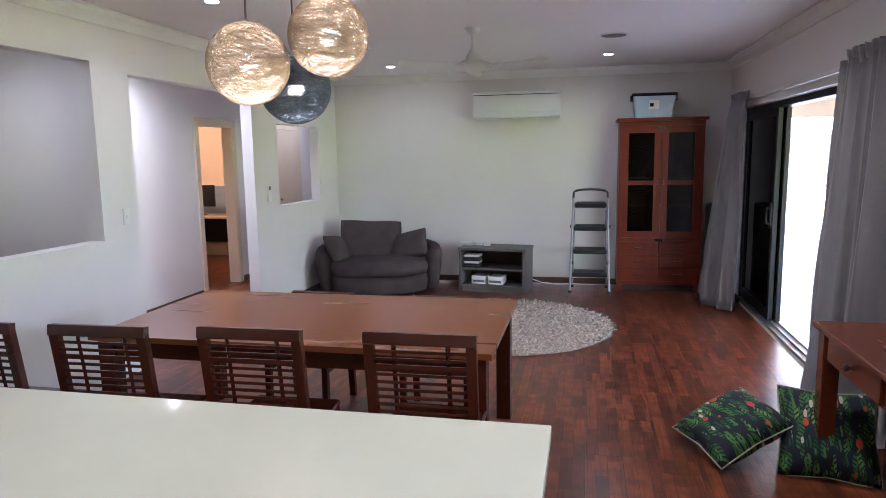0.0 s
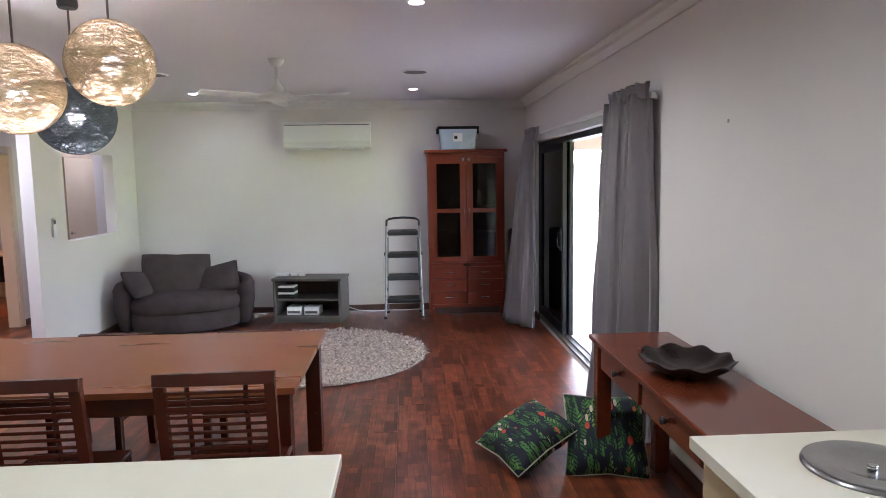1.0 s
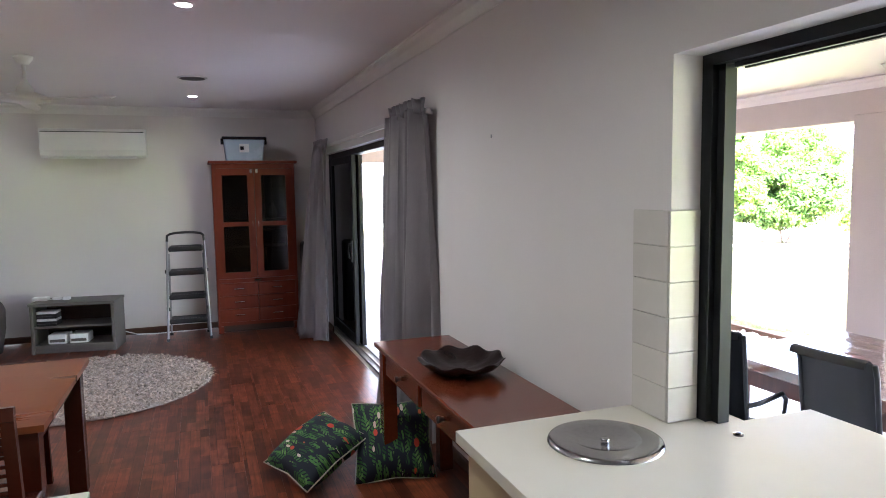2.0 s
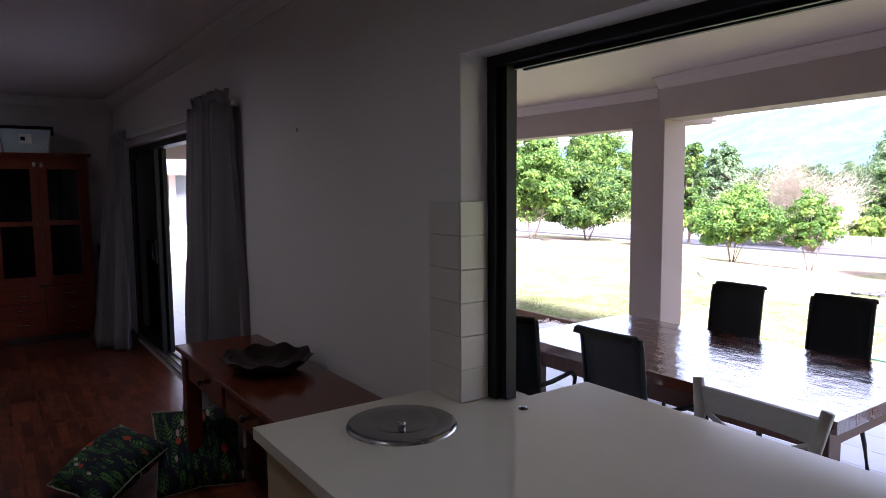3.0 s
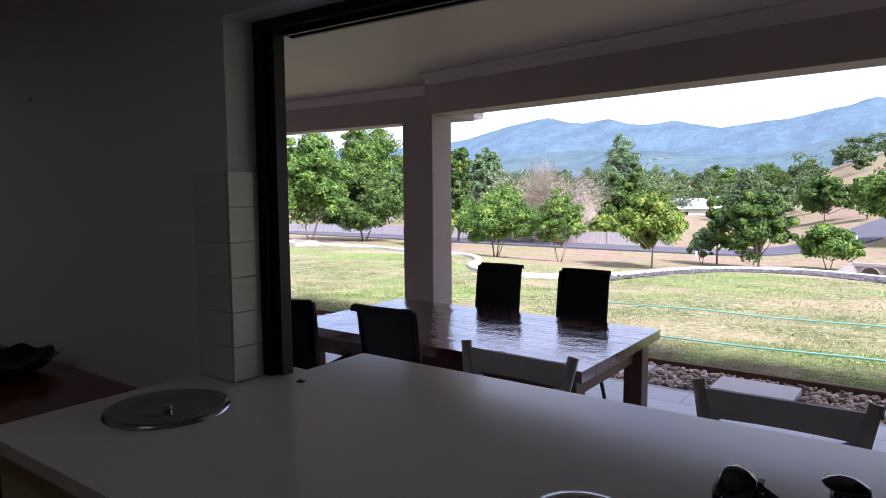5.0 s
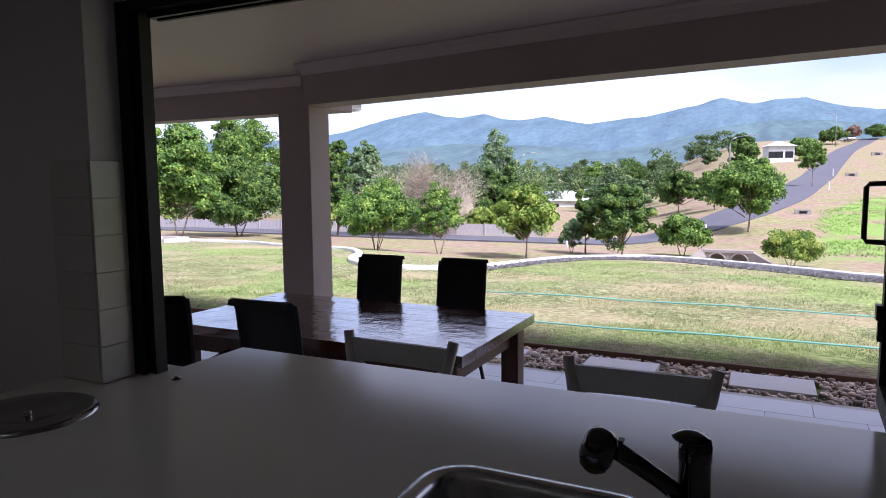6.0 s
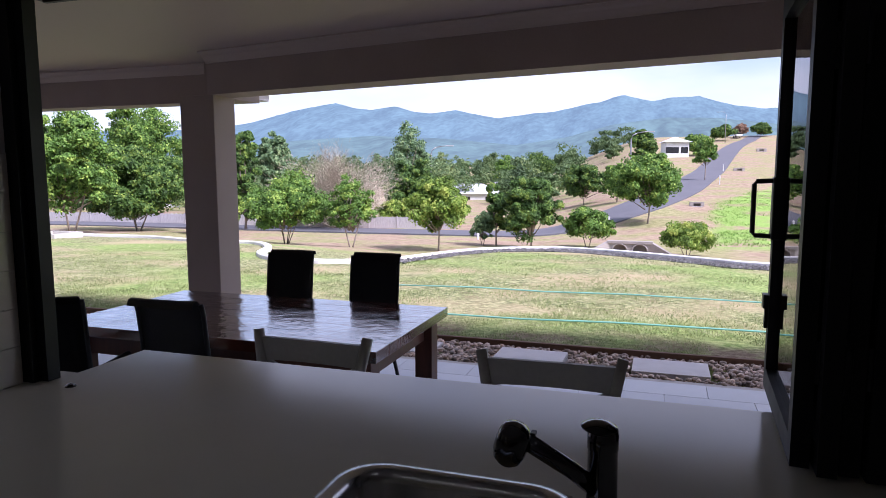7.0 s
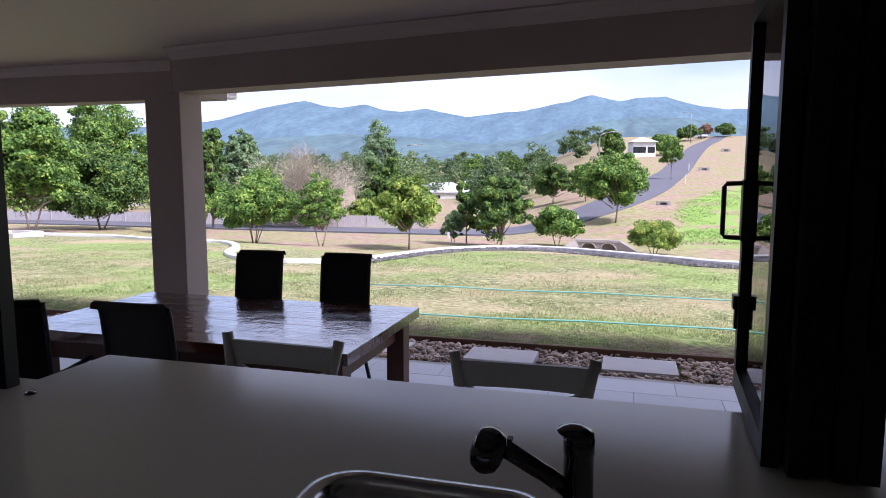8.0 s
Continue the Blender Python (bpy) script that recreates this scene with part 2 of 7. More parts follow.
WALL = surf("wall_paint", (0.74, 0.705, 0.685), (0.70, 0.665, 0.645), 0.55, scale=1.2, grain=120, bump=0.05, spec=0.3)
WHITE = surf("white_gloss_paint", (0.80, 0.79, 0.76), (0.74, 0.73, 0.70), 0.35, scale=3, bump=0.02)
CEILING = surf("ceiling_paint", (0.83, 0.805, 0.805), (0.79, 0.765, 0.765), 0.7, scale=0.8, grain=90, bump=0.04, spec=0.25)
CREAM = surf("cream_timber_trim", (0.66, 0.55, 0.42), (0.60, 0.49, 0.36), 0.4, scale=3, bump=0.03)
SKIRT = surf("dark_skirting", (0.10, 0.045, 0.028), None, 0.4, scale=8, bump=0.05)
FLOOR = laminate("red_laminate")
STONE = surf("cream_stone_top", (0.71, 0.685, 0.585), (0.66, 0.635, 0.535), 0.13, scale=5, grain=240, bump=0.0, contrast=0.9, rough_var=0.05, spec=0.38)
CUPBOARD = surf("cream_cupboard", (0.55, 0.45, 0.28), (0.50, 0.41, 0.25), 0.3, scale=2, bump=0.02)
TILE = surf("cream_wall_tile", (0.66, 0.63, 0.575), (0.63, 0.60, 0.545), 0.22, scale=5, bump=0.03, vary=0.04, rough_var=0.05)
GROUT = surf("grout", (0.74, 0.71, 0.66), None, 0.9, bump=0.2)
STEEL = surf("brushed_steel", (0.62, 0.62, 0.62), (0.5, 0.5, 0.5), 0.22, 1.0, scale=4, stretch=(1, 8, 1), bump=0.05)
# darker than STEEL: the dim room a dished lid reflects is in the colour
LIDSTEEL = surf("reflection_dark_steel", (0.47, 0.47, 0.47), (0.36, 0.36, 0.36), 0.2, 1.0, scale=4, bump=0.04)
CHROME = surf("chrome", (0.75, 0.75, 0.76), (0.66, 0.66, 0.68), 0.06, 1.0, scale=5, bump=0.0, rough_var=0.03)
DARKCHROME = surf("dark_chrome", (0.13, 0.13, 0.14), (0.09, 0.09, 0.10), 0.09, 1.0, scale=5, bump=0.0, rough_var=0.03)
BLACKFRAME = surf("black_powder_coat", (0.011, 0.011, 0.012), (0.008, 0.008, 0.009), 0.5, scale=8, grain=300, bump=0.03, spec=0.35)
BLACKPLASTIC = surf("black_plastic", (0.014, 0.014, 0.015), None, 0.42, bump=0.05)
RUBBER = surf("black_rubber", (0.02, 0.02, 0.02), None, 0.75, grain=200, bump=0.3)
ALU = surf("aluminium", (0.36, 0.36, 0.37), (0.28, 0.28, 0.29), 0.5, 0.7, scale=6, bump=0.03)
PANE = glass("clear_glass")
TINTED = glass("tinted_glass", (0.62, 0.68, 0.72), 0.0, 0.22)
CABGLASS = glass("cabinet_glass", (0.55, 0.5, 0.45), 0.02, 0.8)
MERBAU = surf("dark_red_timber", (0.064, 0.0118, 0.0056), (0.048, 0.0086, 0.0042), 0.26, scale=3, stretch=(2, 2, 2), grain=18, bump=0.0, vary=0.12, coat=0.1, contrast=1.0, rough_var=0.03)
TABLEWOOD = surf("honey_red_tabletop", (0.200, 0.056, 0.0175), (0.160, 0.043, 0.0135), 0.28, scale=1.2, stretch=(0.6, 6, 1), grain=9, bump=0.0, contrast=1.4, vary=0.03, spec=0.4, rough_var=0.02)
CONSOLEWOOD = surf("cherry_timber", (0.150, 0.033, 0.013), (0.105, 0.022, 0.009), 0.22, scale=2, stretch=(9, 1, 9), grain=14, bump=0.006, coat=0.1)
CABWOOD = surf("cherry_cabinet_timber", (0.155, 0.024, 0.009), (0.11, 0.016, 0.006), 0.34, scale=2, stretch=(9, 9, 1), grain=14, bump=0.01, spec=0.3)
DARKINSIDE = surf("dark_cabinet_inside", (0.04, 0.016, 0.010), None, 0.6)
CURTAIN = surf("grey_satin_curtain", (0.41, 0.375, 0.385), (0.30, 0.275, 0.285), 0.33, scale=4, stretch=(3, 3, 0.4), grain=160, bump=0.1, sheen=0.35)
SOFA = surf("charcoal_brown_fabric", (0.085, 0.066, 0.066), (0.056, 0.045, 0.044), 0.95, scale=7, grain=260, bump=0.4, spec=0.2)
SHAG = surf("beige_shag", (0.62, 0.53, 0.45), (0.30, 0.235, 0.19), 0.95, scale=30, bump=0.0, vary=0.45, island=True, sheen=0.3)
GREYWOOD = surf("grey_wood_laminate", (0.13, 0.118, 0.106), (0.09, 0.082, 0.075), 0.5, scale=3, stretch=(1, 9, 9), grain=20, bump=0.05)
ACWHITE = surf("white_plastic", (0.78, 0.78, 0.77), (0.74, 0.74, 0.73), 0.35, scale=2, bump=0.0)
STRAW = surf("straw_strands", (0.50, 0.38, 0.25), (0.32, 0.23, 0.14), 0.7, scale=20, bump=0.1, vary=0.3, island=True)
SLATE = surf("slate_strands", (0.085, 0.105, 0.13), (0.045, 0.055, 0.07), 0.7, scale=20, bump=0.1, vary=0.35, island=True)
BULB = glow("bulb", (1.0, 0.95, 0.88), 3.0)
LED = glow("led_disc", (0.95, 0.98, 1.0), 6.0)
BOXPLASTIC = surf("pale_translucent_plastic", (0.42, 0.50, 0.60), (0.36, 0.44, 0.54), 0.25, scale=5, bump=0.02)
BOWLDARK = surf("dark_hammered_bowl", (0.022, 0.011, 0.009), (0.008, 0.004, 0.004), 0.3, scale=14, grain=40, bump=0.5, spec=0.25)
# translucent shell added behind the pendant strands to spread the bulb's glow
GLOW_SHELL, _n, _l, _b = material("added_glow_shell")
_t, _c, _m = _n.new("ShaderNodeBsdfTranslucent"), _n.new("ShaderNodeBsdfTransparent"), _n.new("ShaderNodeMixShader")
_t.inputs["Color"].default_value = (0.50, 0.42, 0.32, 1)
_m.inputs[0].default_value = 0.2
_l.new(_t.outputs[0], _m.inputs[1])
_l.new(_c.outputs[0], _m.inputs[2])
_l.new(_m.outputs[0], _n["Material Output"].inputs["Surface"])
CUSHION = jungle_print("jungle_print_cloth")
PIPING = surf("pale_piping", (0.42, 0.40, 0.32), None, 0.8)
LABELWHITE = surf("white_label", (0.75, 0.75, 0.75), None, 0.6, bump=0)
SCREEN = surf("dark_screen", (0.012, 0.013, 0.016), None, 0.15, bump=0)
ORANGEWALL = surf("warm_wall_paint", (0.72, 0.58, 0.44), (0.68, 0.54, 0.40), 0.6, scale=1.5, bump=0.04)
DESKTOP = surf("pale_desk", (0.45, 0.30, 0.18), None, 0.4, scale=3, stretch=(1, 8, 1))


# ---- helpers for shapes ----
def thing(name, place, label, category, group="", turn=0.0, kind=""):
    ob = new(name)
    ob.matrix_world = pose(*place, 0, 0, turn)
    return tagged(ob, label, category, group, kind)


def link(name, bm, mat, smooth=False):
    me = bpy.data.meshes.new(name)
    bm.normal_update()
    bm.to_mesh(me)
    bm.free()
    me.materials.append(mat)
    if smooth:
        for p in me.polygons:
            p.use_smooth = True
    return new(name, me)


def part(name, bm, mat, parent, label="", smooth=False, m=None):
    ob = link(name, bm, mat, smooth)
    ob.parent = parent
    if m is not None:
        ob.matrix_local = m
    return tagged(ob, label)


def whole(name, bm, mat, label, category="", kind="", smooth=False, m=None, group=""):
    ob = link(name, bm, mat, smooth)
    if m is not None:
        ob.matrix_world = m
    return tagged(ob, label, category, group, kind)


def box(bm, x0, x1, y0, y1, z0, z1, bevel=0.0, seg=2):
    got = bmesh.ops.create_cube(bm, size=1.0)["verts"]
    for v in got:
        v.co = ((x0 + x1) / 2 + v.co.x * (x1 - x0), (y0 + y1) / 2 + v.co.y * (y1 - y0), (z0 + z1) / 2 + v.co.z * (z1 - z0))
    if bevel:
        edges = {e for v in got for e in v.link_edges}
        bmesh.ops.bevel(bm, geom=list(edges), offset=bevel, segments=seg, affect="EDGES", profile=0.5)
    return bm


def block(x0, x1, y0, y1, z0, z1, bevel=0.0, seg=2):
    return box(bmesh.new(), x0, x1, y0, y1, z0, z1, bevel, seg)


def tube(bm, pts, r, seg=8, r2=None, cap=True):
    """A round bar along the points; the radius may change to r2 at the end."""
    pts = [Vector(p) for p in pts]
    rings = []
    for i, p in enumerate(pts):
        d = (pts[min(i + 1, len(pts) - 1)] - pts[max(i - 1, 0)]).normalized()
        a = d.cross(Vector((0, 0, 1)) if abs(d.z) < 0.95 else Vector((1, 0, 0))).normalized()
        c = d.cross(a)
        rr = r + ((r2 if r2 is not None else r) - r) * i / max(len(pts) - 1, 1)
        rings.append([bm.verts.new(p + rr * (a * math.cos(k * math.tau / seg) + c * math.sin(k * math.tau / seg))) for k in range(seg)])
    for q, s in zip(rings, rings[1:]):
        for k in range(seg):
            bm.faces.new((q[k], q[(k + 1) % seg], s[(k + 1) % seg], s[k]))
    if cap:
        bm.faces.new(rings[0][::-1])
        bm.faces.new(rings[-1])
    return bm


def lathe(bm, profile, seg=32, place=(0, 0, 0)):
    """Turns (radius, height) pairs round the upright axis."""
    x, y, z = place
    rings = []
    for r, hh in profile:
        if r < 1e-5:
            rings.append([bm.verts.new((x, y, z + hh))])
        else:
            rings.append([bm.verts.new((x + r * math.cos(k * math.tau / seg), y + r * math.sin(k * math.tau / seg), z + hh)) for k in range(seg)])
    for q, s in zip(rings, rings[1:]):
        for k in range(seg):
            a, b2, c, d = q[k % len(q)], q[(k + 1) % len(q)], s[(k + 1) % len(s)], s[k % len(s)]
            face = list(dict.fromkeys((a, b2, c, d)))
            if len(face) > 2:
                bm.faces.new(face)
    return bm


def sweep(bm, profile, path):
    """A section of (out, up) pairs carried along a straight line from path[0] to path[1]; out is level and to the left of the way."""
    a, b2 = Vector(path[0]), Vector(path[1])
    d = (b2 - a).normalized()
    side = Vector((-d.y, d.x, 0))
    ends = [[bm.verts.new(p + side * o + Vector((0, 0, u))) for o, u in profile] for p in (a, b2)]
    k = len(profile)
    for i in range(k):
        bm.faces.new((ends[0][i], ends[0][(i + 1) % k], ends[1][(i + 1) % k], ends[1][i]))
    bm.faces.new(ends[0][::-1])
    bm.faces.new(ends[1])
    return bm


def puff(bm, sx, sy, sz, n=14, power=0.45, pinch=0.12, corner=0.0):
    """A stuffed cushion, thick in the middle and thin at its seam."""
    top, low = [], []
    for side, rows in ((1, top), (-1, low)):
        for i in range(n + 1):
            row = []
            for j in range(n + 1):
                u, v = 2 * i / n - 1, 2 * j / n - 1
                t = max((1 - u * u) * (1 - v * v), 0) ** power
                edge = i in (0, n) or j in (0, n)
                if side < 0 and edge:
                    row.append(top[i][j])
                    continue
                k = 1 - pinch * (1 - abs(u * v)) * max(abs(u), abs(v)) ** 4 - corner * abs(u * v) ** 3
                wob = 0.06 * sz * noise.noise((u * 2.3, v * 2.3, side * 3 + sx))
                row.append(bm.verts.new((u * sx / 2 * k, v * sy / 2 * k, side * t * sz / 2 + (0 if edge else wob))))
            rows.append(row)
        for i in range(n):
            for j in range(n):
                f = (rows[i][j], rows[i + 1][j], rows[i + 1][j + 1], rows[i][j + 1])
                bm.faces.new(f if side > 0 else f[::-1])
    return bm


# ---- structure ----
def boxes(*spans):
    bm = bmesh.new()
    for s in spans:
        box(bm, *s)
    return bm


FLOORBASE = surf("floor_underlay", (0.02, 0.008, 0.006), None, 0.7)
floor = whole("floor", block(-9.0, 1.5, -2.72, 12.0, -0.30, -0.011), FLOORBASE, "red-brown timber laminate floor, glossy", kind="structure")
wall_right = whole("wall_right", boxes(
    (1.5, 1.74, -2.6, -1.0, -0.3, 2.8), (1.5, 1.74, -1.0, 1.63, -0.3, 0.855), (1.5, 1.74, -1.0, 1.63, 2.1, 2.8),
    (1.5, 1.74, 1.63, 4.35, -0.3, 2.8), (1.5, 1.74, 4.35, 7.95, 2.1, 2.8), (1.5, 1.74, 7.95, 8.62, -0.3, 2.8), (1.5, 1.74, 4.35, 7.95, -0.3, -0.02)),
    WALL, "cream painted wall with a servery window and a sliding door", kind="structure")
whole("wall_back", block(-3.57, 1.5, 8.5, 8.62, 0, 2.8), WALL, "cream painted plaster wall", kind="structure")
whole("wall_left", boxes(
    (-3.57, -3.45, -2.6, 2.0, 0, 2.8), (-3.57, -3.45, 2.0, 3.98, 0, 1.1), (-3.57, -3.45, 2.0, 3.98, 2.33, 2.8), (-3.57, -3.45, 3.98, 4.36, 0, 2.8),
    (-3.57, -3.45, 4.36, 6.19, 2.28, 2.8), (-3.57, -3.45, 6.19, 6.73, 0, 2.8), (-3.57, -3.45, 6.73, 7.88, 0, 1.12), (-3.57, -3.45, 6.73, 7.88, 2.02, 2.8),
    (-3.57, -3.45, 7.88, 8.5, 0, 2.8)), WALL, "white painted partition with pass-through openings and a hall opening", kind="structure")
whole("wall_kitchen_end", block(-3.57, 1.74, -2.72, -2.6, 0, 2.8), WALL, "cream painted plaster wall", kind="structure")
whole("wall_hall_side", block(-3.57, -3.45, 8.62, 11.5, 0, 2.8), WALL, "white painted plaster wall", kind="structure")
whole("wall_hall", boxes((-4.82, -4.7, 0.8, 7.2, 0, 2.8), (-4.82, -4.7, 7.2, 7.98, 2.06, 2.8), (-4.82, -4.7, 7.98, 11.5, 0, 2.8)),
      WALL, "white painted hall wall with a doorway", kind="structure")
whole("wall_hall_end", block(-4.82, -3.45, 11.5, 11.62, 0, 2.8), WALL, "white painted plaster wall", kind="structure")
whole("wall_hall_start", block(-4.82, -3.57, 0.7, 0.8, 0, 2.8), WALL, "white painted plaster wall", kind="structure")
# stub added here to block the hall lamp and back the pass-through opening
whole("wall_hall_stub", block(-4.7, -3.57, 4.24, 4.35, 0, 2.68), WALL, "white painted wall across the hall", kind="structure")
whole("wall_study", boxes((-8.6, -4.82, 10.2, 10.32, 0, 2.8), (-8.72, -8.6, 5.8, 10.32, 0, 2.8), (-8.6, -4.82, 5.8, 5.92, 0, 2.8)),
      ORANGEWALL, "warm painted study walls", kind="structure")
whole("ceiling", block(-8.72, 1.5, -2.6, 11.62, CEIL, CEIL + 0.12), CEILING, "off-white painted plasterboard ceiling", kind="structure")

COVE = [(0, 0), (0, -0.095), (0.012, -0.095), (0.02, -0.08), (0.045, -0.045), (0.07, -0.03), (0.085, -0.012), (0.095, -0.012), (0.095, 0)]
crown = bmesh.new()
for a, b2 in (((1.5, 8.5), (-3.45, 8.5)), ((1.5, -2.6), (1.5, 8.5)), ((-3.45, 8.5), (-3.45, -2.6)), ((-3.45, -2.6), (1.5, -2.6)),
              ((-4.7, 11.5), (-4.7, 0.8)), ((-3.57, 0.8), (-3.57, 11.5))):
    sweep(crown, COVE, ((*a, CEIL - 0.001), (*b2, CEIL - 0.001)))
whole("trim_crown", crown, WHITE, "white plaster cornice round the ceiling", kind="structure")
skirt = bmesh.new()
for a, b2 in (((1.5, 8.5), (-3.45, 8.5)), ((1.5, 1.95), (1.5, 4.3)), ((1.5, 7.6), (1.5, 8.48)), ((-3.45, 4.34), (-3.45, 1.5)), ((-3.45, 8.48), (-3.45, 6.21)),
              ((-4.7, 7.1), (-4.7, 0.8)), ((-4.7, 11.5), (-4.7, 8.08))):
    sweep(skirt, [(0, 0), (0.014, 0), (0.014, 0.06), (0.008, 0.07), (0, 0.07)], ((*a, 0.0), (*b2, 0.0)))
whole("baseboard", skirt, SKIRT, "low dark timber skirting", kind="structure")

# doorway trim to the study, and the far hall door
arch = bmesh.new()
for x0, x1 in ((-4.7, -4.68),):
    box(arch, x0, x1, 7.12, 7.2, 0, 2.14, 0.004)
    box(arch, x0, x1, 7.98, 8.06, 0, 2.14, 0.004)
    box(arch, x0, x1, 7.2, 7.98, 2.06, 2.14, 0.004)
box(arch, -4.83, -4.69, 7.2, 7.215, 0, 2.06)
box(arch, -4.83, -4.69, 7.965, 7.98, 0, 2.06)
box(arch, -4.83, -4.69, 7.215, 7.965, 2.045, 2.06)
whole("trim_study_door", arch, CREAM, "cream timber architrave round the study doorway", kind="structure")
arch = bmesh.new()
box(arch, -4.7, -4.68, 9.12, 9.2, 0, 2.14, 0.004)
box(arch, -4.7, -4.68, 10.0, 10.08, 0, 2.14, 0.004)
box(arch, -4.7, -4.68, 9.2, 10.0, 2.06, 2.14, 0.004)
box(arch, -4.7, -4.68, 4.35, 4.43, 0, 2.14, 0.004)
box(arch, -4.7, -4.68, 3.47, 3.55, 0, 2.14, 0.004)
box(arch, -4.7, -4.68, 3.55, 4.35, 2.06, 2.14, 0.004)
whole("trim_hall_door", arch, CREAM, "cream timber architraves in the hall", kind="structure")
for i, y0 in enumerate((9.2, 3.55)):
    d = whole("door_%d" % (i + 1), block(-4.698, -4.66, y0 + 0.004, y0 + 0.796, 0.008, 2.055, 0.003), CREAM,
              "closed flush hall door", kind="structure")
    part("door_handle", lathe(bmesh.new(), [(0, 0), (0.026, 0), (0.026, 0.01), (0.012, 0.012), (0.012, 0.05), (0, 0.05)], 16), CHROME, d,
         m=pose(-4.66, y0 + 0.06, 1.02, 0, 90, 0))


# ---- sliding door to the patio ----
def sliding_door():
    d = thing("door_patio", (1.62, 4.35, 0), "black aluminium sliding glass door, half open", "sliding door", kind="structure")
    for nm, s in (("head", (-0.06, 0.06, 0, 3.6, 2.045, 2.1)), ("jamb", (-0.06, 0.06, 0, 0.045, 0, 2.045)), ("jamb", (-0.06, 0.06, 3.555, 3.6, 0, 2.045))):
        part(nm, block(*s), BLACKFRAME, d)
    tr = boxes((-0.08, 0.07, 0.045, 3.555, -0.012, 0.014), (-0.035, -0.029, 0.045, 3.555, 0.014, 0.03), (0.029, 0.035, 0.045, 3.555, 0.014, 0.03))
    part("sill_track", tr, ALU, d, "bright aluminium sill track")
    for x, y0 in ((0.032, 2.33), (-0.032, 2.36)):
        w = 1.19
        s = part("sash", boxes((x - 0.02, x + 0.02, y0, y0 + 0.07, 0.03, 2.04), (x - 0.02, x + 0.02, y0 + w - 0.07, y0 + w, 0.03, 2.04),
                               (x - 0.02, x + 0.02, y0 + 0.07, y0 + w - 0.07, 0.03, 0.13), (x - 0.02, x + 0.02, y0 + 0.07, y0 + w - 0.07, 1.97, 2.04)), BLACKFRAME, d)
        p = part("pane", block(x - 0.003, x + 0.003, y0 + 0.065, y0 + w - 0.065, 0.125, 1.975), TINTED, s)
        p.visible_shadow = False
    hb = bmesh.new()
    box(hb, -0.075, -0.053, 2.375, 2.415, 0.92, 1.16, 0.006)
    tube(hb, [(-0.06, 2.395, 0.95), (-0.10, 2.395, 0.97), (-0.105, 2.395, 1.04), (-0.10, 2.395, 1.11), (-0.06, 2.395, 1.13)], 0.009)
    part("door_handle", hb, BLACKPLASTIC, d)
    return d


sliding_door()


# ---- bifold servery window ----
def bifold_window():
    w = thing("window_servery", (1.62, 0, 0.9), "black aluminium bifold servery window, folded open", "window", kind="structure")
    fr = ((-0.005, 0.085, 1.585, 1.63, 0.002, 1.2), (0.02, 0.065, 1.555, 1.585, 0.002, 1.165), (-0.005, 0.115, -1.0, 1.585, 1.165, 1.2),
               (0.03, 0.045, -0.95, 1.53, 1.148, 1.165), (0.07, 0.085, -0.95, 1.53, 1.148, 1.165), (-0.005, 0.115, -1.0, -0.955, 0.002, 1.155))
    for nm, s in zip(("jamb", "stop", "head", "track", "track", "jamb"), fr):
        part(nm, block(*s), BLACKFRAME, w)
    # leaves folded back in a stack, square to the wall
    for k, (y0, x0, tilt) in enumerate(((-0.535, 0.04, -2.5), (-0.580, 0.0, -1.6), (-0.625, 0.02, -1.0), (-0.670, 0.0, -0.4), (-0.715, 0.0, 0.0))):
        leaf = part("leaf", boxes((0, 0.045, -0.019, 0.019, 0.012, 1.125), (0.55, 0.595, -0.019, 0.019, 0.012, 1.125),
                                  (0.045, 0.55, -0.019, 0.019, 0.012, 0.072), (0.045, 0.55, -0.019, 0.019, 1.065, 1.125)),
                    BLACKFRAME, w, m=pose(x0, y0, 0, 0, 0, tilt))
        p = part("pane", block(0.04, 0.555, -0.003, 0.003, 0.068, 1.07), PANE, leaf)
        p.visible_shadow = False
        if k == 0:
            for s in (1, -1):
                hb = tube(bmesh.new(), [(0.572, s * 0.019, 0.46), (0.572, s * 0.066, 0.462), (0.572, s * 0.072, 0.47), (0.572, s * 0.072, 0.61),
                                        (0.572, s * 0.066, 0.618), (0.572, s * 0.019, 0.62)], 0.007)
                part("handle", hb, BLACKPLASTIC, leaf)
            part("handle_plate", block(0.548, 0.6, -0.024, 0.024, 0.45, 0.63, 0.004), BLACKPLASTIC, leaf)
            part("bolt", boxes((0.555, 0.599, -0.034, 0.034, 0.25, 0.29), (0.565, 0.59, -0.028, 0.028, 0.19, 0.25)), BLACKPLASTIC, leaf)
        for z in (0.2, 0.85):
            part("hinge", tube(bmesh.new(), [(0.0, -0.026, z), (0.0, -0.026, z + 0.09)], 0.008), BLACKFRAME, leaf)
    return w


bifold_window()

# cream tiles beside the window, on the wall and round into the reveal
splash = whole("trim_splashback", boxes((1.494, 1.5, 1.63, 1.815, 0.902, 1.606), (1.5, 1.612, 1.624, 1.63, 0.902, 1.606)), GROUT,
               "cream ceramic tile splashback beside the servery window", kind="structure")
TROW = 0.1172
tm1 = block(-0.004, 0.004, -0.0922, 0.0922, -0.0578, 0.0578, 0.0015, 1)
tm2 = block(-0.067, 0.0535, -0.004, 0.004, -0.0578, 0.0578, 0.0015, 1)
t1 = part("tile", tm1, TILE, splash, m=pose(1.493, 1.7225, 0.902 + TROW / 2))
t2 = part("tile", tm2, TILE, splash, m=pose(1.556, 1.623, 0.902 + TROW / 2))
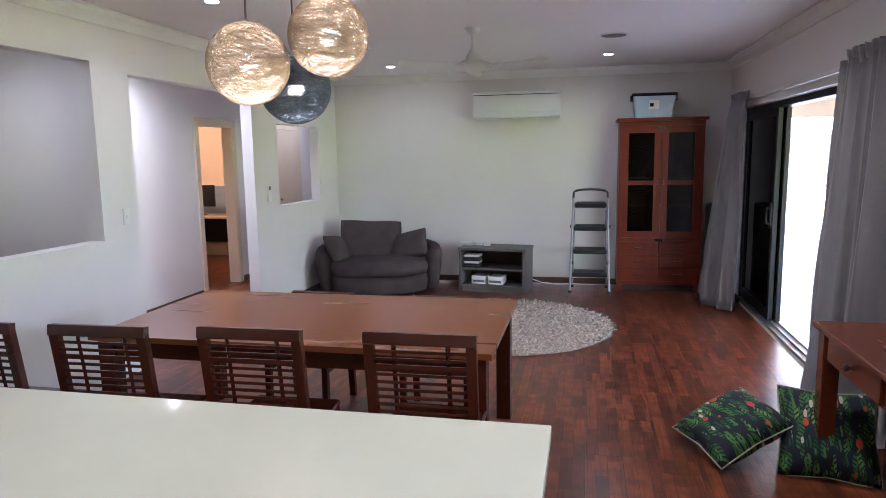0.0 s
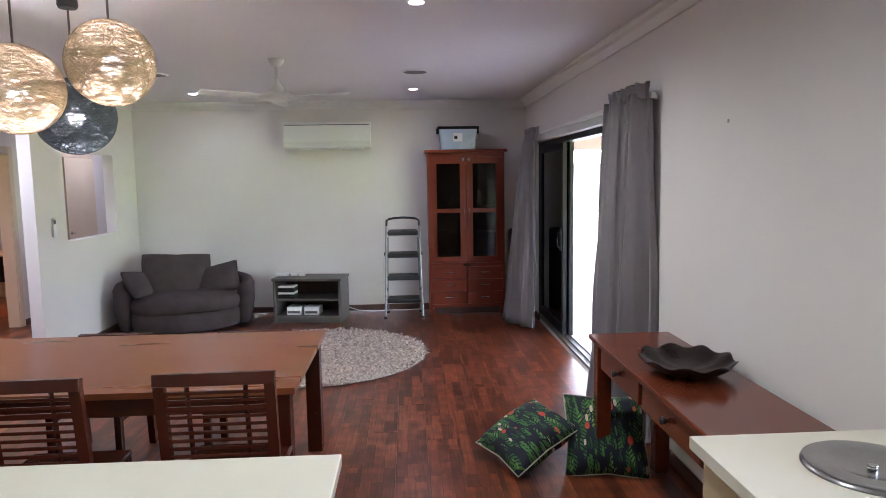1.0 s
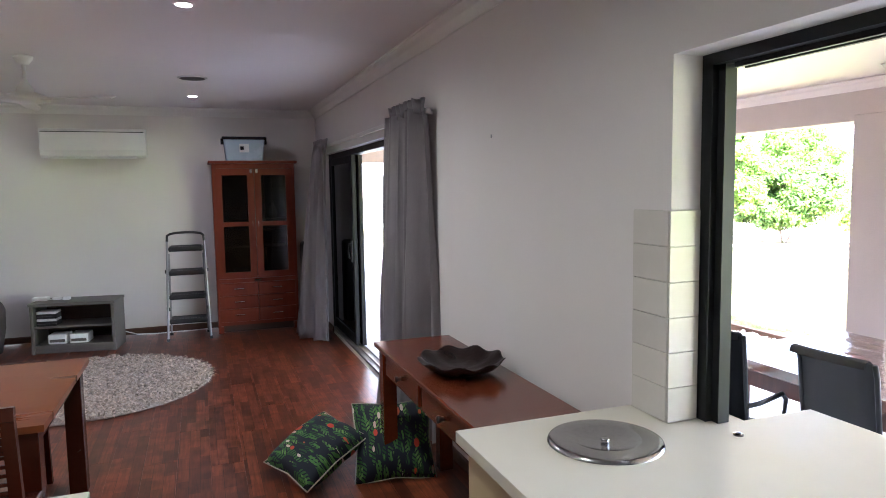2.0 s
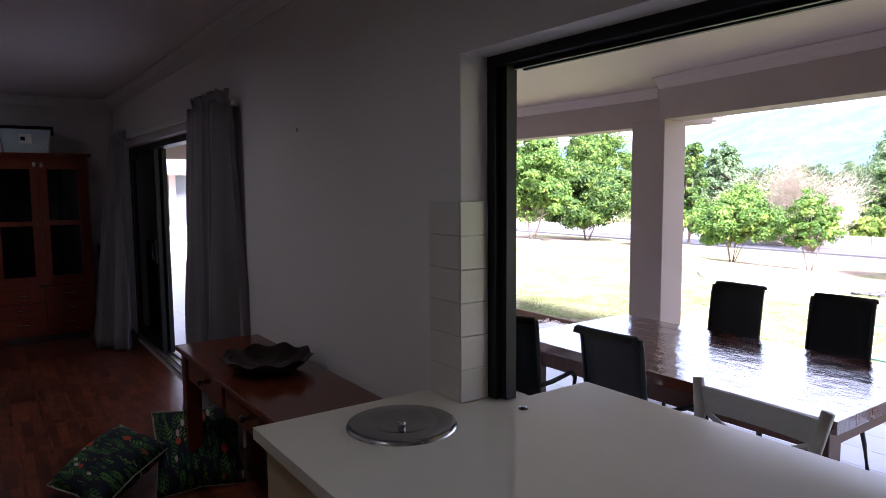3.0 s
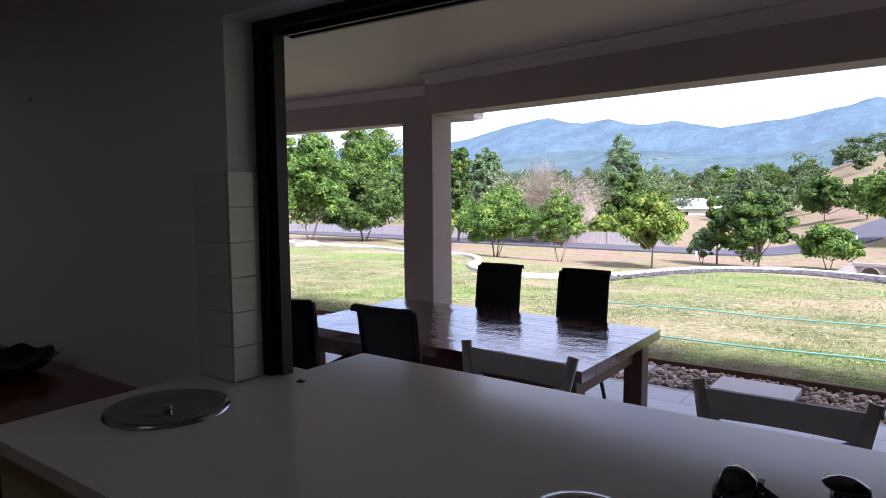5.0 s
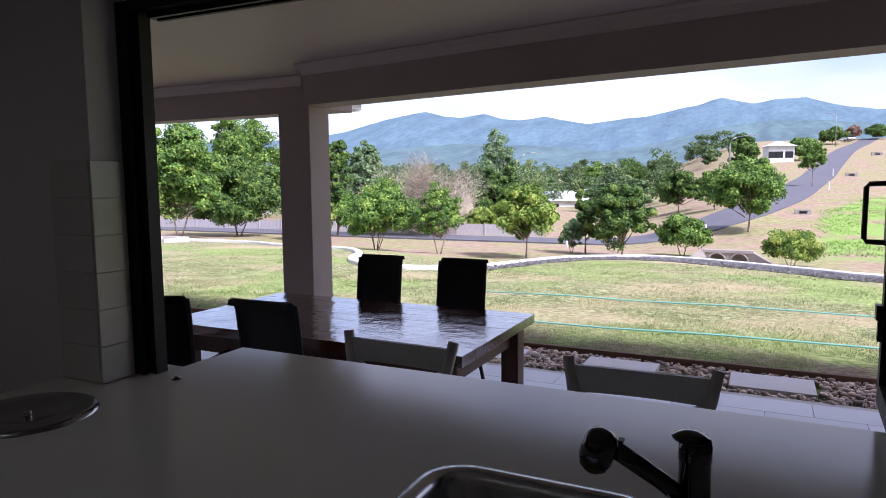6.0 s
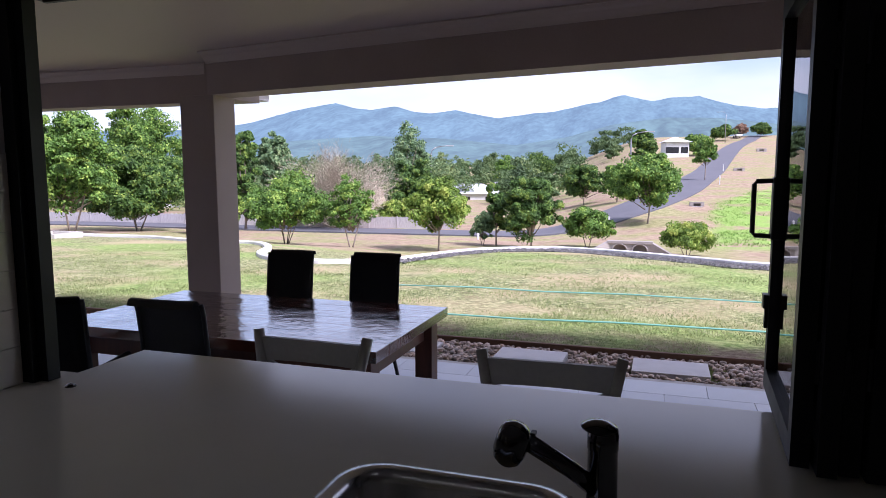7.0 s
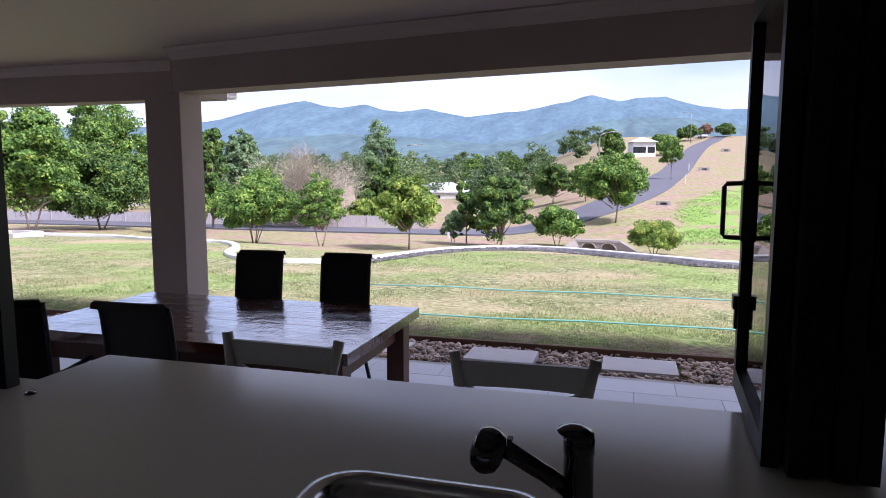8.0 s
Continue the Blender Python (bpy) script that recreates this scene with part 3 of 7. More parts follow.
for k in range(1, 6):
    for t0, x, y in ((t1, 1.493, 1.7225), (t2, 1.556, 1.623)):
        o = t0.copy()
        scene.collection.objects.link(o)
        o.matrix_local = pose(x, y, 0.902 + TROW * (k + 0.5))

# ---- kitchen benches ----
SINK = (0.98, 1.405, -0.085, 0.385)


def rounded_rect(x0, x1, y0, y1, r, n=6):
    pts = []
    for cx, cy, a0 in ((x1 - r, y1 - r, 0), (x0 + r, y1 - r, 90), (x0 + r, y0 + r, 180), (x1 - r, y0 + r, 270)):
        pts += [(cx + r * math.cos(radians(a0 + 90 * k / n)), cy + r * math.sin(radians(a0 + 90 * k / n))) for k in range(n + 1)]
    return pts


def rings_mesh(loops):
    """Joins closed loops of the same count into one skin."""
    bm = bmesh.new()
    vs = [[bm.verts.new(p) for p in lp] for lp in loops]
    for q, s in zip(vs, vs[1:]):
        k = len(q)
        for i in range(k):
            bm.faces.new((q[i], q[(i + 1) % k], s[(i + 1) % k], s[i]))
    return bm, vs


def kitchen_bench():
    sx0, sx1, sy0, sy1 = SINK
    gx = (0.82, sx0, sx1, 1.5, 1.745, 2.04)
    gy = (-2.58, -0.995, -0.95, sy0, sy1, 1.55, 1.625, 1.83)

    def solid(i, j):
        if not (0 <= i < 5 and 0 <= j < 7):
            return False
        if i < 3:
            return not (i == 1 and j == 3)
        return 1 <= j <= 5 if i == 3 else 2 <= j <= 4
    bm = bmesh.new()
    at = {}

    def node(i, j, z):
        if (i, j, z) not in at:
            at[i, j, z] = bm.verts.new((gx[i], gy[j], z))
        return at[i, j, z]
    for i in range(5):
        for j in range(7):
            if not solid(i, j):
                continue
            ring = ((i, j), (i + 1, j), (i + 1, j + 1), (i, j + 1))
            bm.faces.new([node(a, b2, 0.9) for a, b2 in ring])
            bm.faces.new([node(a, b2, 0.862) for a, b2 in ring[::-1]])
            for (p, q), (di, dj) in zip(zip(ring, ring[1:] + ring[:1]), ((0, -1), (1, 0), (0, 1), (-1, 0))):
                if not solid(i + di, j + dj):
                    bm.faces.new((node(*p, 0.862), node(*q, 0.862), node(*q, 0.9), node(*p, 0.9)))
    sharp = [e for e in bm.edges if len(e.link_faces) == 2 and e.calc_face_angle(0) > 1.0]
    bmesh.ops.bevel(bm, geom=sharp, offset=0.004, segments=2, affect="EDGES")
    whole("worktop", bm, STONE, "cream polished stone worktop running out through the window", "worktop")
    for k, (y0, y1) in enumerate(((1.0, 1.80), (0.2, 0.995), (-0.6, 0.195), (-1.4, -0.605), (-2.2, -1.405))):
        c = thing("base_cabinet", (0.85, y0, 0), "cream gloss kitchen base cabinet under the stone bench", "cabinet", "kitchen base cabinets")
        w = y1 - y0
        part("body", block(0.02, 0.62, 0, w, 0.0, 0.845, 0.002), CUPBOARD, c)
        for j, (z0, z1) in enumerate(((0.12, 0.36), (0.365, 0.605), (0.61, 0.84))):
            dr = part("drawer", block(0.0, 0.019, 0.003, w - 0.003, z0, z1, 0.003), CUPBOARD, c)
            hb = tube(bmesh.new(), [(0.0, w / 2 - 0.09, z1 - 0.06), (-0.028, w / 2 - 0.085, z1 - 0.06), (-0.03, w / 2, z1 - 0.06), (-0.028, w / 2 + 0.085, z1 - 0.06),
                                    (0.0, w / 2 + 0.09, z1 - 0.06)], 0.006)
            part("handle", hb, CHROME, dr)
    it = thing("kitchen_island", (-2.9, 0.75, 0), "kitchen island with a cream polished stone top", "island")
    part("top", block(-0.3, 2.66, 0, 1.045, 0.862, 0.9, 0.004), STONE, it, "cream polished stone slab")
    part("body", block(-0.2, 2.6, 0.05, 0.75, 0.0, 0.86, 0.003), CUPBOARD, it, "cream panelled cupboard body")


kitchen_bench()


def sink():
    x0, x1, y0, y1 = SINK
    s = thing("kitchen_sink", ((x0 + x1) / 2, (y0 + y1) / 2, 0.9), "stainless steel sink bowl set into the stone bench", "sink")
    ax, ay = (x1 - x0) / 2, (y1 - y0) / 2
    loops = []
    for g, z, r in ((0.018, 0.0015, 0.10), (0.016, 0.006, 0.10), (0.006, 0.0075, 0.095), (-0.010, 0.006, 0.085), (-0.016, -0.004, 0.08), (-0.024, -0.02, 0.075),
                    (-0.03, -0.15, 0.07), (-0.05, -0.175, 0.06), (-0.10, -0.18, 0.05)):
        loops.append([(px, py, z) for px, py in rounded_rect(-ax - g, ax + g, -ay - g, ay + g, r, 8)])
    bm, vs = rings_mesh(loops)
    bm.faces.new(vs[-1])
    bmesh.ops.recalc_face_normals(bm, faces=bm.faces)
    part("bowl", bm, STEEL, s, smooth=True)
    part("drain", lathe(bmesh.new(), [(0, 0.003), (0.02, 0.002), (0.04, 0.004), (0.045, 0.0)], 24, (0, 0, -0.179)), CHROME, s, smooth=True)


sink()


def mixer_tap():
    t = thing("mixer_tap", (1.343, -0.146, 0.9), "dark chrome pull-out kitchen mixer tap", "tap")
    part("body", lathe(bmesh.new(), [(0, 0), (0.033, 0), (0.033, 0.005), (0.029, 0.010), (0.0275, 0.132), (0.029, 0.134), (0.029, 0.163), (0.0275, 0.165), (0.0275, 0.171), (0.0, 0.171)], 32),
         DARKCHROME, t, smooth=True)
    cap = lathe(bmesh.new(), [(0.0, 0.014), (0.010, 0.0135), (0.022, 0.009), (0.033, 0.003), (0.0345, 0.001), (0.033, -0.001), (0.027, -0.004), (0.0, -0.004)], 32)
    part("lever_cap", cap, DARKCHROME, t, smooth=True, m=pose(-0.004, 0.007, 0.174, 3, -2, 0))
    part("spout", tube(bmesh.new(), [(-0.008, 0.01, 0.055), (-0.045, 0.052, 0.104), (-0.115, 0.129, 0.181)], 0.017, 20, 0.0155), DARKCHROME, t, smooth=True)
    head = pose(-0.130, 0.145, 0.177, 14, -14, 20)
    hd = lathe(bmesh.new(), [(0, -0.038), (0.018, -0.037), (0.025, -0.031), (0.0295, -0.015), (0.030, 0.004), (0.028, 0.021), (0.022, 0.033), (0.010, 0.038), (0, 0.039)], 28)
    part("spray_head", hd, DARKCHROME, t, smooth=True, m=head)
    part("spray_face", lathe(bmesh.new(), [(0, -0.002), (0.016, -0.002), (0.018, 0.0), (0.016, 0.003), (0, 0.003)], 24), BLACKPLASTIC, t, m=head @ pose(0, 0, -0.038))
    part("button", block(-0.010, 0.010, -0.005, 0.005, 0, 0.007, 0.002), BLACKPLASTIC, t, m=pose(-0.100, 0.113, 0.183))


mixer_tap()
bin_lid = thing("bench_bin_lid", (1.215, 1.568, 0.9), "round stainless steel bin lid set into the bench", "bin lid")
part("rim", lathe(bmesh.new(), [(0.0, 0.0015), (0.045, 0.002), (0.052, 0.0030), (0.085, 0.0045), (0.104, 0.0125), (0.112, 0.0140), (0.160, 0.0125), (0.174, 0.0090), (0.178, 0.0005)], 64), LIDSTEEL, bin_lid, smooth=True)
part("knob", lathe(bmesh.new(), [(0.016, 0.002), (0.011, 0.004), (0.011, 0.007), (0.014, 0.010), (0.011, 0.012), (0, 0.0125)], 24), STEEL, bin_lid, smooth=True)
latch = thing("window_latch_pin", (1.63, 1.455, 0.9), "small steel latch pin on the bench", "latch")
part("pin", lathe(bmesh.new(), [(0, 0), (0.016, 0), (0.016, 0.004), (0.008, 0.005), (0.008, 0.009), (0, 0.010)], 16), DARKCHROME, latch)


# ---- dining ----
def plank_strip(n, x0, x1, y0, y1, z0, z1):
    """Alike boards side by side across y."""
    w = (y1 - y0) / n
    return [(x0, x1, y0 + k * w - 0.0005, y0 + (k + 1) * w + 0.0005, z0, z1 - 0.0002 * (k % 2)) for k in range(n)]


def dining_table():
    t = thing("dining_table", (-2.73, 2.91, 0), "long honey-red timber dining table with a satin top", "table")
    for s in plank_strip(8, 0, 2.16, 0, 1.17, 0.72, 0.75):
        part("board", block(*s), TABLEWOOD, t)
    part("apron", boxes((0.07, 2.09, 0.06, 0.085, 0.62, 0.72), (0.07, 2.09, 1.085, 1.11, 0.62, 0.72), (0.06, 0.085, 0.085, 1.085, 0.62, 0.72), (2.075, 2.1, 0.085, 1.085, 0.62, 0.72)), MERBAU, t)
    for x, y in ((0.03, 0.03), (2.04, 0.03), (0.03, 1.05), (2.04, 1.05)):
        part("leg", block(x, x + 0.09, y, y + 0.09, 0, 0.72, 0.004), MERBAU, t)


dining_table()


def dining_chair():
    c = thing("dining_chair", (0, 0, 0), "dark red timber dining chair with a slatted back", "chair", "dining chairs")
    part("seat", block(-0.22, 0.22, 0.03, 0.45, 0.435, 0.465, 0.01), MERBAU, c)
    lean = 0.07
    for s in (-1, 1):
        bm = bmesh.new()
        for (z0, y0), (z1, y1) in (((0, 0.0), (0.45, 0.03)), ((0.45, 0.03), (0.918, 0.03 - lean * 0.936))):
            vs = [bm.verts.new((s * 0.215 + dx, y + dy, z)) for z, y in ((z0, y0), (z1, y1)) for dx, dy in ((-0.021, -0.017), (0.021, -0.017), (0.021, 0.017), (-0.021, 0.017))]
            for i in range(4):
                bm.faces.new((vs[i], vs[(i + 1) % 4], vs[4 + (i + 1) % 4], vs[4 + i]))
            bm.faces.new(vs[4:])
            bm.faces.new(vs[3::-1])
        part("back_post", bm, MERBAU, c)
        part("leg", block(s * 0.2 - 0.02, s * 0.2 + 0.02, 0.40, 0.44, 0, 0.435, 0.004), MERBAU, c)
        part("side_rail", block(s * 0.2 - 0.012, s * 0.2 + 0.012, 0.03, 0.40, 0.38, 0.435), MERBAU, c)

    def back(z):
        return 0.03 - lean * (z - 0.45) / 0.5
    for k, (z, hh, th) in enumerate([(0.926, 0.050, 0.014)] + [(0.868 - 0.0345 * i, 0.013, 0.007) for i in range(11)]):
        part("top_rail" if k == 0 else "slat", block(-0.197 - 0.04 * (k == 0), 0.197 + 0.04 * (k == 0), -th - 0.005 * (k == 0), th + 0.005 * (k == 0), -hh / 2 * (1.7 if k == 3 else 1), hh / 2 * (1.7 if k == 3 else 1), 0.002, 1), MERBAU, c, m=pose(0, back(z), z, -8))
    for x in (-0.115, 0.115):
        part("upright", tube(bmesh.new(), [(x, back(0.47) + 0.012, 0.465), (x, back(0.9) + 0.012, 0.9)], 0.010, 4), MERBAU, c)
    return c


chair = dining_chair()
CHAIRS = [(-0.81, 2.54, 1), (-1.55, 2.51, 1.5), (-2.245, 2.45, 2.0), (-2.90, 2.42, 1)]
chair.matrix_world = pose(CHAIRS[0][0], CHAIRS[0][1], 0, 0, 0, CHAIRS[0][2])
for cx, cy, cr in CHAIRS[1:]:
    copy_thing(chair, pose(cx, cy, 0, 0, 0, cr))
for cx, cy, cr in ((-1.05, 4.22, 181), (-1.95, 4.25, 178)):
    o = copy_thing(chair, pose(cx, cy - 0.03, 0, 0, 0, cr))
    o.scale.z = 0.76
    tagged(o, "low dark timber chair pushed under the far side of the table")


# ---- pendant lights of woven strands ----
def strand_ball(r, count, seed, w):
    rnd = random.Random(seed)
    verts, faces = [], []
    for k in range(count):
        ax = Vector((rnd.gauss(0, 1), rnd.gauss(0, 1), rnd.gauss(0, 2.6))).normalized()
        u = ax.orthogonal().normalized()
        v = ax.cross(u)
        tilt = rnd.uniform(-0.55, 0.55)
        rr = r * (1 + rnd.uniform(-0.018, 0.012))
        a0, span = rnd.uniform(0, math.tau), rnd.uniform(1.6, 3.6)
        n = 16
        base = len(verts)
        wob, ph = rnd.uniform(0, 0.12), rnd.uniform(0, 6)
        for i in range(n + 1):
            a = a0 + span * i / n
            tt = tilt + wob * math.sin(3 * a + ph)
            c, s = math.cos(tt), math.sin(tt)
            d = (u * math.cos(a) + v * math.sin(a)) * c + ax * s
            side = (ax * c - (u * math.cos(a) + v * math.sin(a)) * s)
            for q, dr in ((-1, 0), (0, w * 0.8), (1, 0), (0, -w * 0.8)):
                verts.append(d * (rr + dr) + side * (q * w))
        for i in range(n):
            for q in range(4):
                a, b2 = base + 4 * i, base + 4 * (i + 1)
                faces.append((a + q, a + (q + 1) % 4, b2 + (q + 1) % 4, b2 + q))
    return verts, faces


for k, (px, py, pz, pr) in enumerate(PENDANTS):
    dark = k == 2
    p = thing("pendant_light", (px, py, pz), "round pendant light woven from %s strands, lit" % ("slate-grey" if dark else "straw-coloured"), "pendant light", "pendant lights over the dining table")
    vs, fs = strand_ball(pr, 900 if dark else 640, 5 + k, 0.0016)
    me = bpy.data.meshes.new("shade")
    me.from_pydata([tuple(v) for v in vs], [], fs)
    me.materials.append(SLATE if dark else STRAW)
    sh = new("shade", me)
    sh.parent = p
    if not dark:
        n = 20
        # added shell, so the gaps between strands look lit
        part("glow_shell", lathe(bmesh.new(), [((pr - 0.007) * math.sin(math.pi * i / n), -(pr - 0.007) * math.cos(math.pi * i / n)) for i in range(n + 1)], 32), GLOW_SHELL, p, smooth=True)
    part("bulb", lathe(bmesh.new(), [(0, -0.055), (0.03, -0.046), (0.046, -0.012), (0.04, 0.02), (0.018, 0.045), (0, 0.05)], 20), BULB, p, smooth=True).visible_shadow = False
    part("socket", lathe(bmesh.new(), [(0, 0.05), (0.019, 0.05), (0.019, 0.12), (0.008, 0.135), (0, 0.135)], 16), BLACKPLASTIC, p)
    part("cord", tube(bmesh.new(), [(0, 0, 0.13), (0, 0, CEIL - 0.04 - pz)], 0.006), GREYWOOD, p)
    part("canopy", lathe(bmesh.new(), [(0, 0), (0.05, 0), (0.052, -0.03), (0.045, -0.045), (0, -0.045)], 24, (0, 0, CEIL - pz)), BLACKPLASTIC, p)


# ---- ceiling fittings ----
def downlight(px, py):
    d = thing("downlight", (px, py, CEIL), "small round recessed downlight, lit", "downlight", "ceiling downlights")
    part("trim_ring", lathe(bmesh.new(), [(0.040, -0.001), (0.055, -0.001), (0.058, -0.008), (0.042, -0.010), (0.040, -0.004)], 28), WHITE, d)
    part("lens", lathe(bmesh.new(), [(0, -0.004), (0.041, -0.004)], 28), LED, d).visible_shadow = False


for px, py in DOWNLIGHTS_AND_FILLS[:4]:
    downlight(px, py)
for px, py in ((0.06, 6.16), (-2.32, 6.22)):
    sp = thing("ceiling_speaker", (px, py, CEIL), "round grey ceiling speaker grille", "speaker", "ceiling speakers")
    part("rim", lathe(bmesh.new(), [(0.115, -0.001), (0.125, -0.002), (0.12, -0.012), (0.108, -0.012)], 40), WHITE, sp)
    part("grille", lathe(bmesh.new(), [(0, -0.011), (0.108, -0.011), (0.108, -0.004)], 40), GREYWOOD, sp)

fan = thing("ceiling_fan", (-1.08, 5.50, CEIL), "white three-blade ceiling fan at rest", "ceiling fan")
part("canopy", lathe(bmesh.new(), [(0, 0), (0.065, 0), (0.062, -0.02), (0.035, -0.055), (0.018, -0.06), (0, -0.06)], 28), WHITE, fan, smooth=True)
part("rod", tube(bmesh.new(), [(0, 0, -0.05), (0, 0, -0.2)], 0.013, 12), WHITE, fan)
part("motor", lathe(bmesh.new(), [(0.014, -0.22), (0.04, -0.265), (0.055, -0.29), (0.055, -0.31), (0.13, -0.34), (0.16, -0.36), (0.158, -0.375), (0.10, -0.39), (0, -0.395)], 36), WHITE, fan, smooth=True, m=pose(0, 0, 0.06))
for k in range(3):
    bm = bmesh.new()
    prof = []
    for i in range(9):
        u = i / 8
        x = 0.12 + u * 0.53
        hw = 0.05 + 0.022 * math.sin(u * 2.6) - 0.03 * u ** 4
        for s in (-1, 1):
            for dz in (0.004, -0.004):
                prof.append(bm.verts.new((x, s * hw, dz + s * 0.012)))
    for i in range(8):
        a, b2 = 4 * i, 4 * i + 4
        for q, s in ((0, 2), (2, 3), (3, 1), (1, 0)):
            bm.faces.new((prof[a + q], prof[a + s], prof[b2 + s], prof[b2 + q]))
    bm.faces.new((prof[0], prof[1], prof[3], prof[2]))
    bm.faces.new((prof[32], prof[34], prof[35], prof[33]))
    part("blade", bm, WHITE, fan, m=pose(0, 0, -0.305, 0, 0, (-22, 98, 218)[k]))

# ---- living room ----
def armchair():
    a = thing("cuddle_armchair", (-2.63, 7.68, 0), "wide round charcoal fabric armchair with loose cushions", "armchair", turn=17)
    # rounded seat base
    n = 40
    loops = []
    for g, z in ((-0.05, 0.03), (0.0, 0.06), (0.012, 0.16), (0.0, 0.25)):
        loops.append([((0.62 + g) * math.cos(t), (0.46 + g) * math.sin(t) - 0.02, z) for t in [math.tau * k / n for k in range(n)]])
    bm, vs = rings_mesh(loops)
    bm.faces.new(vs[0][::-1])
    bm.faces.new(vs[-1])
    part("base", bm, SOFA, a, smooth=True)
    loops = []
    for g, z in ((-0.03, 0.25), (0.0, 0.27), (0.02, 0.33), (0.01, 0.39), (-0.04, 0.425), (-0.2, 0.44), (-0.40, 0.445)):
        loops.append([((0.60 + g) * math.cos(t), (0.46 + g) * math.sin(t) - 0.05, z + 0.012 * math.sin(3 * t)) for t in [math.tau * k / n for k in range(n)]])
    bm, vs = rings_mesh(loops)
    bm.faces.new(vs[0][::-1])
    bm.faces.new(vs[-1])
    part("seat_cushion", bm, SOFA, a, smooth=True)
    # the curved arm and back shell, from one arm round to the other
    bm = bmesh.new()
    rows = []
    m = 28
    for i in range(m + 1):
        th = radians(-28 + 236 * i / m)
        hh = 0.56 + 0.08 * max(math.sin(th), 0) - 0.10 * max(-math.sin(th), 0)
        row = []
        for off, z in ((-0.09, 0.05), (-0.09, hh - 0.06), (-0.07, hh - 0.015), (-0.02, hh), (0.03, hh - 0.015), (0.05, hh - 0.06), (0.045, 0.3), (0.0, 0.05)):
            row.append(bm.verts.new(((0.72 + off) * math.cos(th), (0.50 + off) * math.sin(th), z)))
        rows.append(row)
    for q, s in zip(rows, rows[1:]):
        for k in range(8):
            bm.faces.new((q[k], s[k], s[(k + 1) % 8], q[(k + 1) % 8]))
    bm.faces.new(rows[0])
    bm.faces.new(rows[-1][::-1])
    bmesh.ops.recalc_face_normals(bm, faces=bm.faces)
    part("shell", bm, SOFA, a, smooth=True)
    for nm, sx, sy, sz, m in (("back_cushion", 0.80, 0.60, 0.26, pose(-0.10, 0.20, 0.585, 64, 3, 3)),
                              ("cushion", 0.52, 0.42, 0.17, pose(0.36, 0.06, 0.54, 54, -16, -18)),
                              ("cushion", 0.42, 0.36, 0.15, pose(-0.50, -0.06, 0.55, 60, 8, 62))):
        part(nm, puff(bmesh.new(), sx, sy, sz, 16, 0.42, 0.07, 0.06), SOFA, a, smooth=True, m=m)


armchair()


def tv_unit():
    t = thing("tv_unit", (-1.66, 7.80, 0), "low grey timber media unit with open shelves", "media unit", turn=-8)
    W, D, Hh = 0.82, 0.42, 0.54
    part("top", block(-0.01, W + 0.01, -0.01, D, Hh - 0.03, Hh, 0.003), GREYWOOD, t)
    for x in (0, W - 0.03):
        part("side", block(x, x + 0.03, 0, D, 0.0, Hh - 0.03, 0.002), GREYWOOD, t)
    part("shelf", block(0.03, W - 0.03, 0.02, D, 0.27, 0.29), GREYWOOD, t)
    part("bottom_shelf", block(0.03, W - 0.03, 0.0, D, 0.06, 0.09), GREYWOOD, t)
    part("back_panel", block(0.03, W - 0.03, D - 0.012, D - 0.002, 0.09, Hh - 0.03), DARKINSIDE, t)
    part("plinth", block(0.03, W - 0.03, 0.03, 0.05, 0, 0.06), GREYWOOD, t)
    base = pose(-1.66, 7.80, 0, 0, 0, -8)
    for k in range(6):
        b = whole("disc_case", block(0.05, 0.24, 0.04, 0.20, 0.291 + k * 0.0262, 0.291 + k * 0.0262 + 0.024, 0.002, 1), (BLACKPLASTIC, LABELWHITE)[k % 3 == 2],
                  "flat black disc case stacked on the media shelf", "disc case", m=base, group="disc cases")
    for k in range(2):
        r = thing("router_box", (0, 0, 0), "small white electronics box on the bottom shelf", "electronics", "white boxes")
        r.matrix_world = base @ pose(0.14 + k * 0.21, 0.06, 0.09)
        part("case", block(0, 0.18, 0, 0.2, 0, 0.10, 0.008), ACWHITE, r)
        part("front_panel", block(0.015, 0.165, -0.003, 0.0, 0.02, 0.05, 0.001, 1), GREYWOOD, r)
    w = thing("white_set_top_box", (0, 0, 0), "small white box with leads on the media unit", "electronics")
    w.matrix_world = base @ pose(-0.04, 0.2, 0.54)
    part("case", block(0, 0.15, 0, 0.1, 0, 0.035, 0.006), ACWHITE, w)
    part("plug", block(0.19, 0.27, 0.03, 0.08, 0, 0.028, 0.005), ACWHITE, w)
    part("adapter", block(0.30, 0.37, 0.0, 0.06, 0, 0.03, 0.005), ACWHITE, w)
    part("cable", tube(bmesh.new(), [(0.15, 0.05, 0.012), (0.17, 0.02, 0.008), (0.19, 0.05, 0.012)], 0.004), ACWHITE, w)
    part("cable", tube(bmesh.new(), [(0.27, 0.05, 0.012), (0.285, 0.03, 0.008), (0.30, 0.03, 0.012)], 0.004), ACWHITE, w)


tv_unit()
cable = whole("floor_cable", tube(bmesh.new(), [(-0.85, 8.44, 0.06), (-0.7, 8.42, 0.012), (-0.5, 8.36, 0.008), (-0.3, 8.40, 0.008), (-0.1, 8.38, 0.008), (0.1, 8.42, 0.008)], 0.006),
              ACWHITE, "thin white cable lying along the wall", "cable", smooth=True)


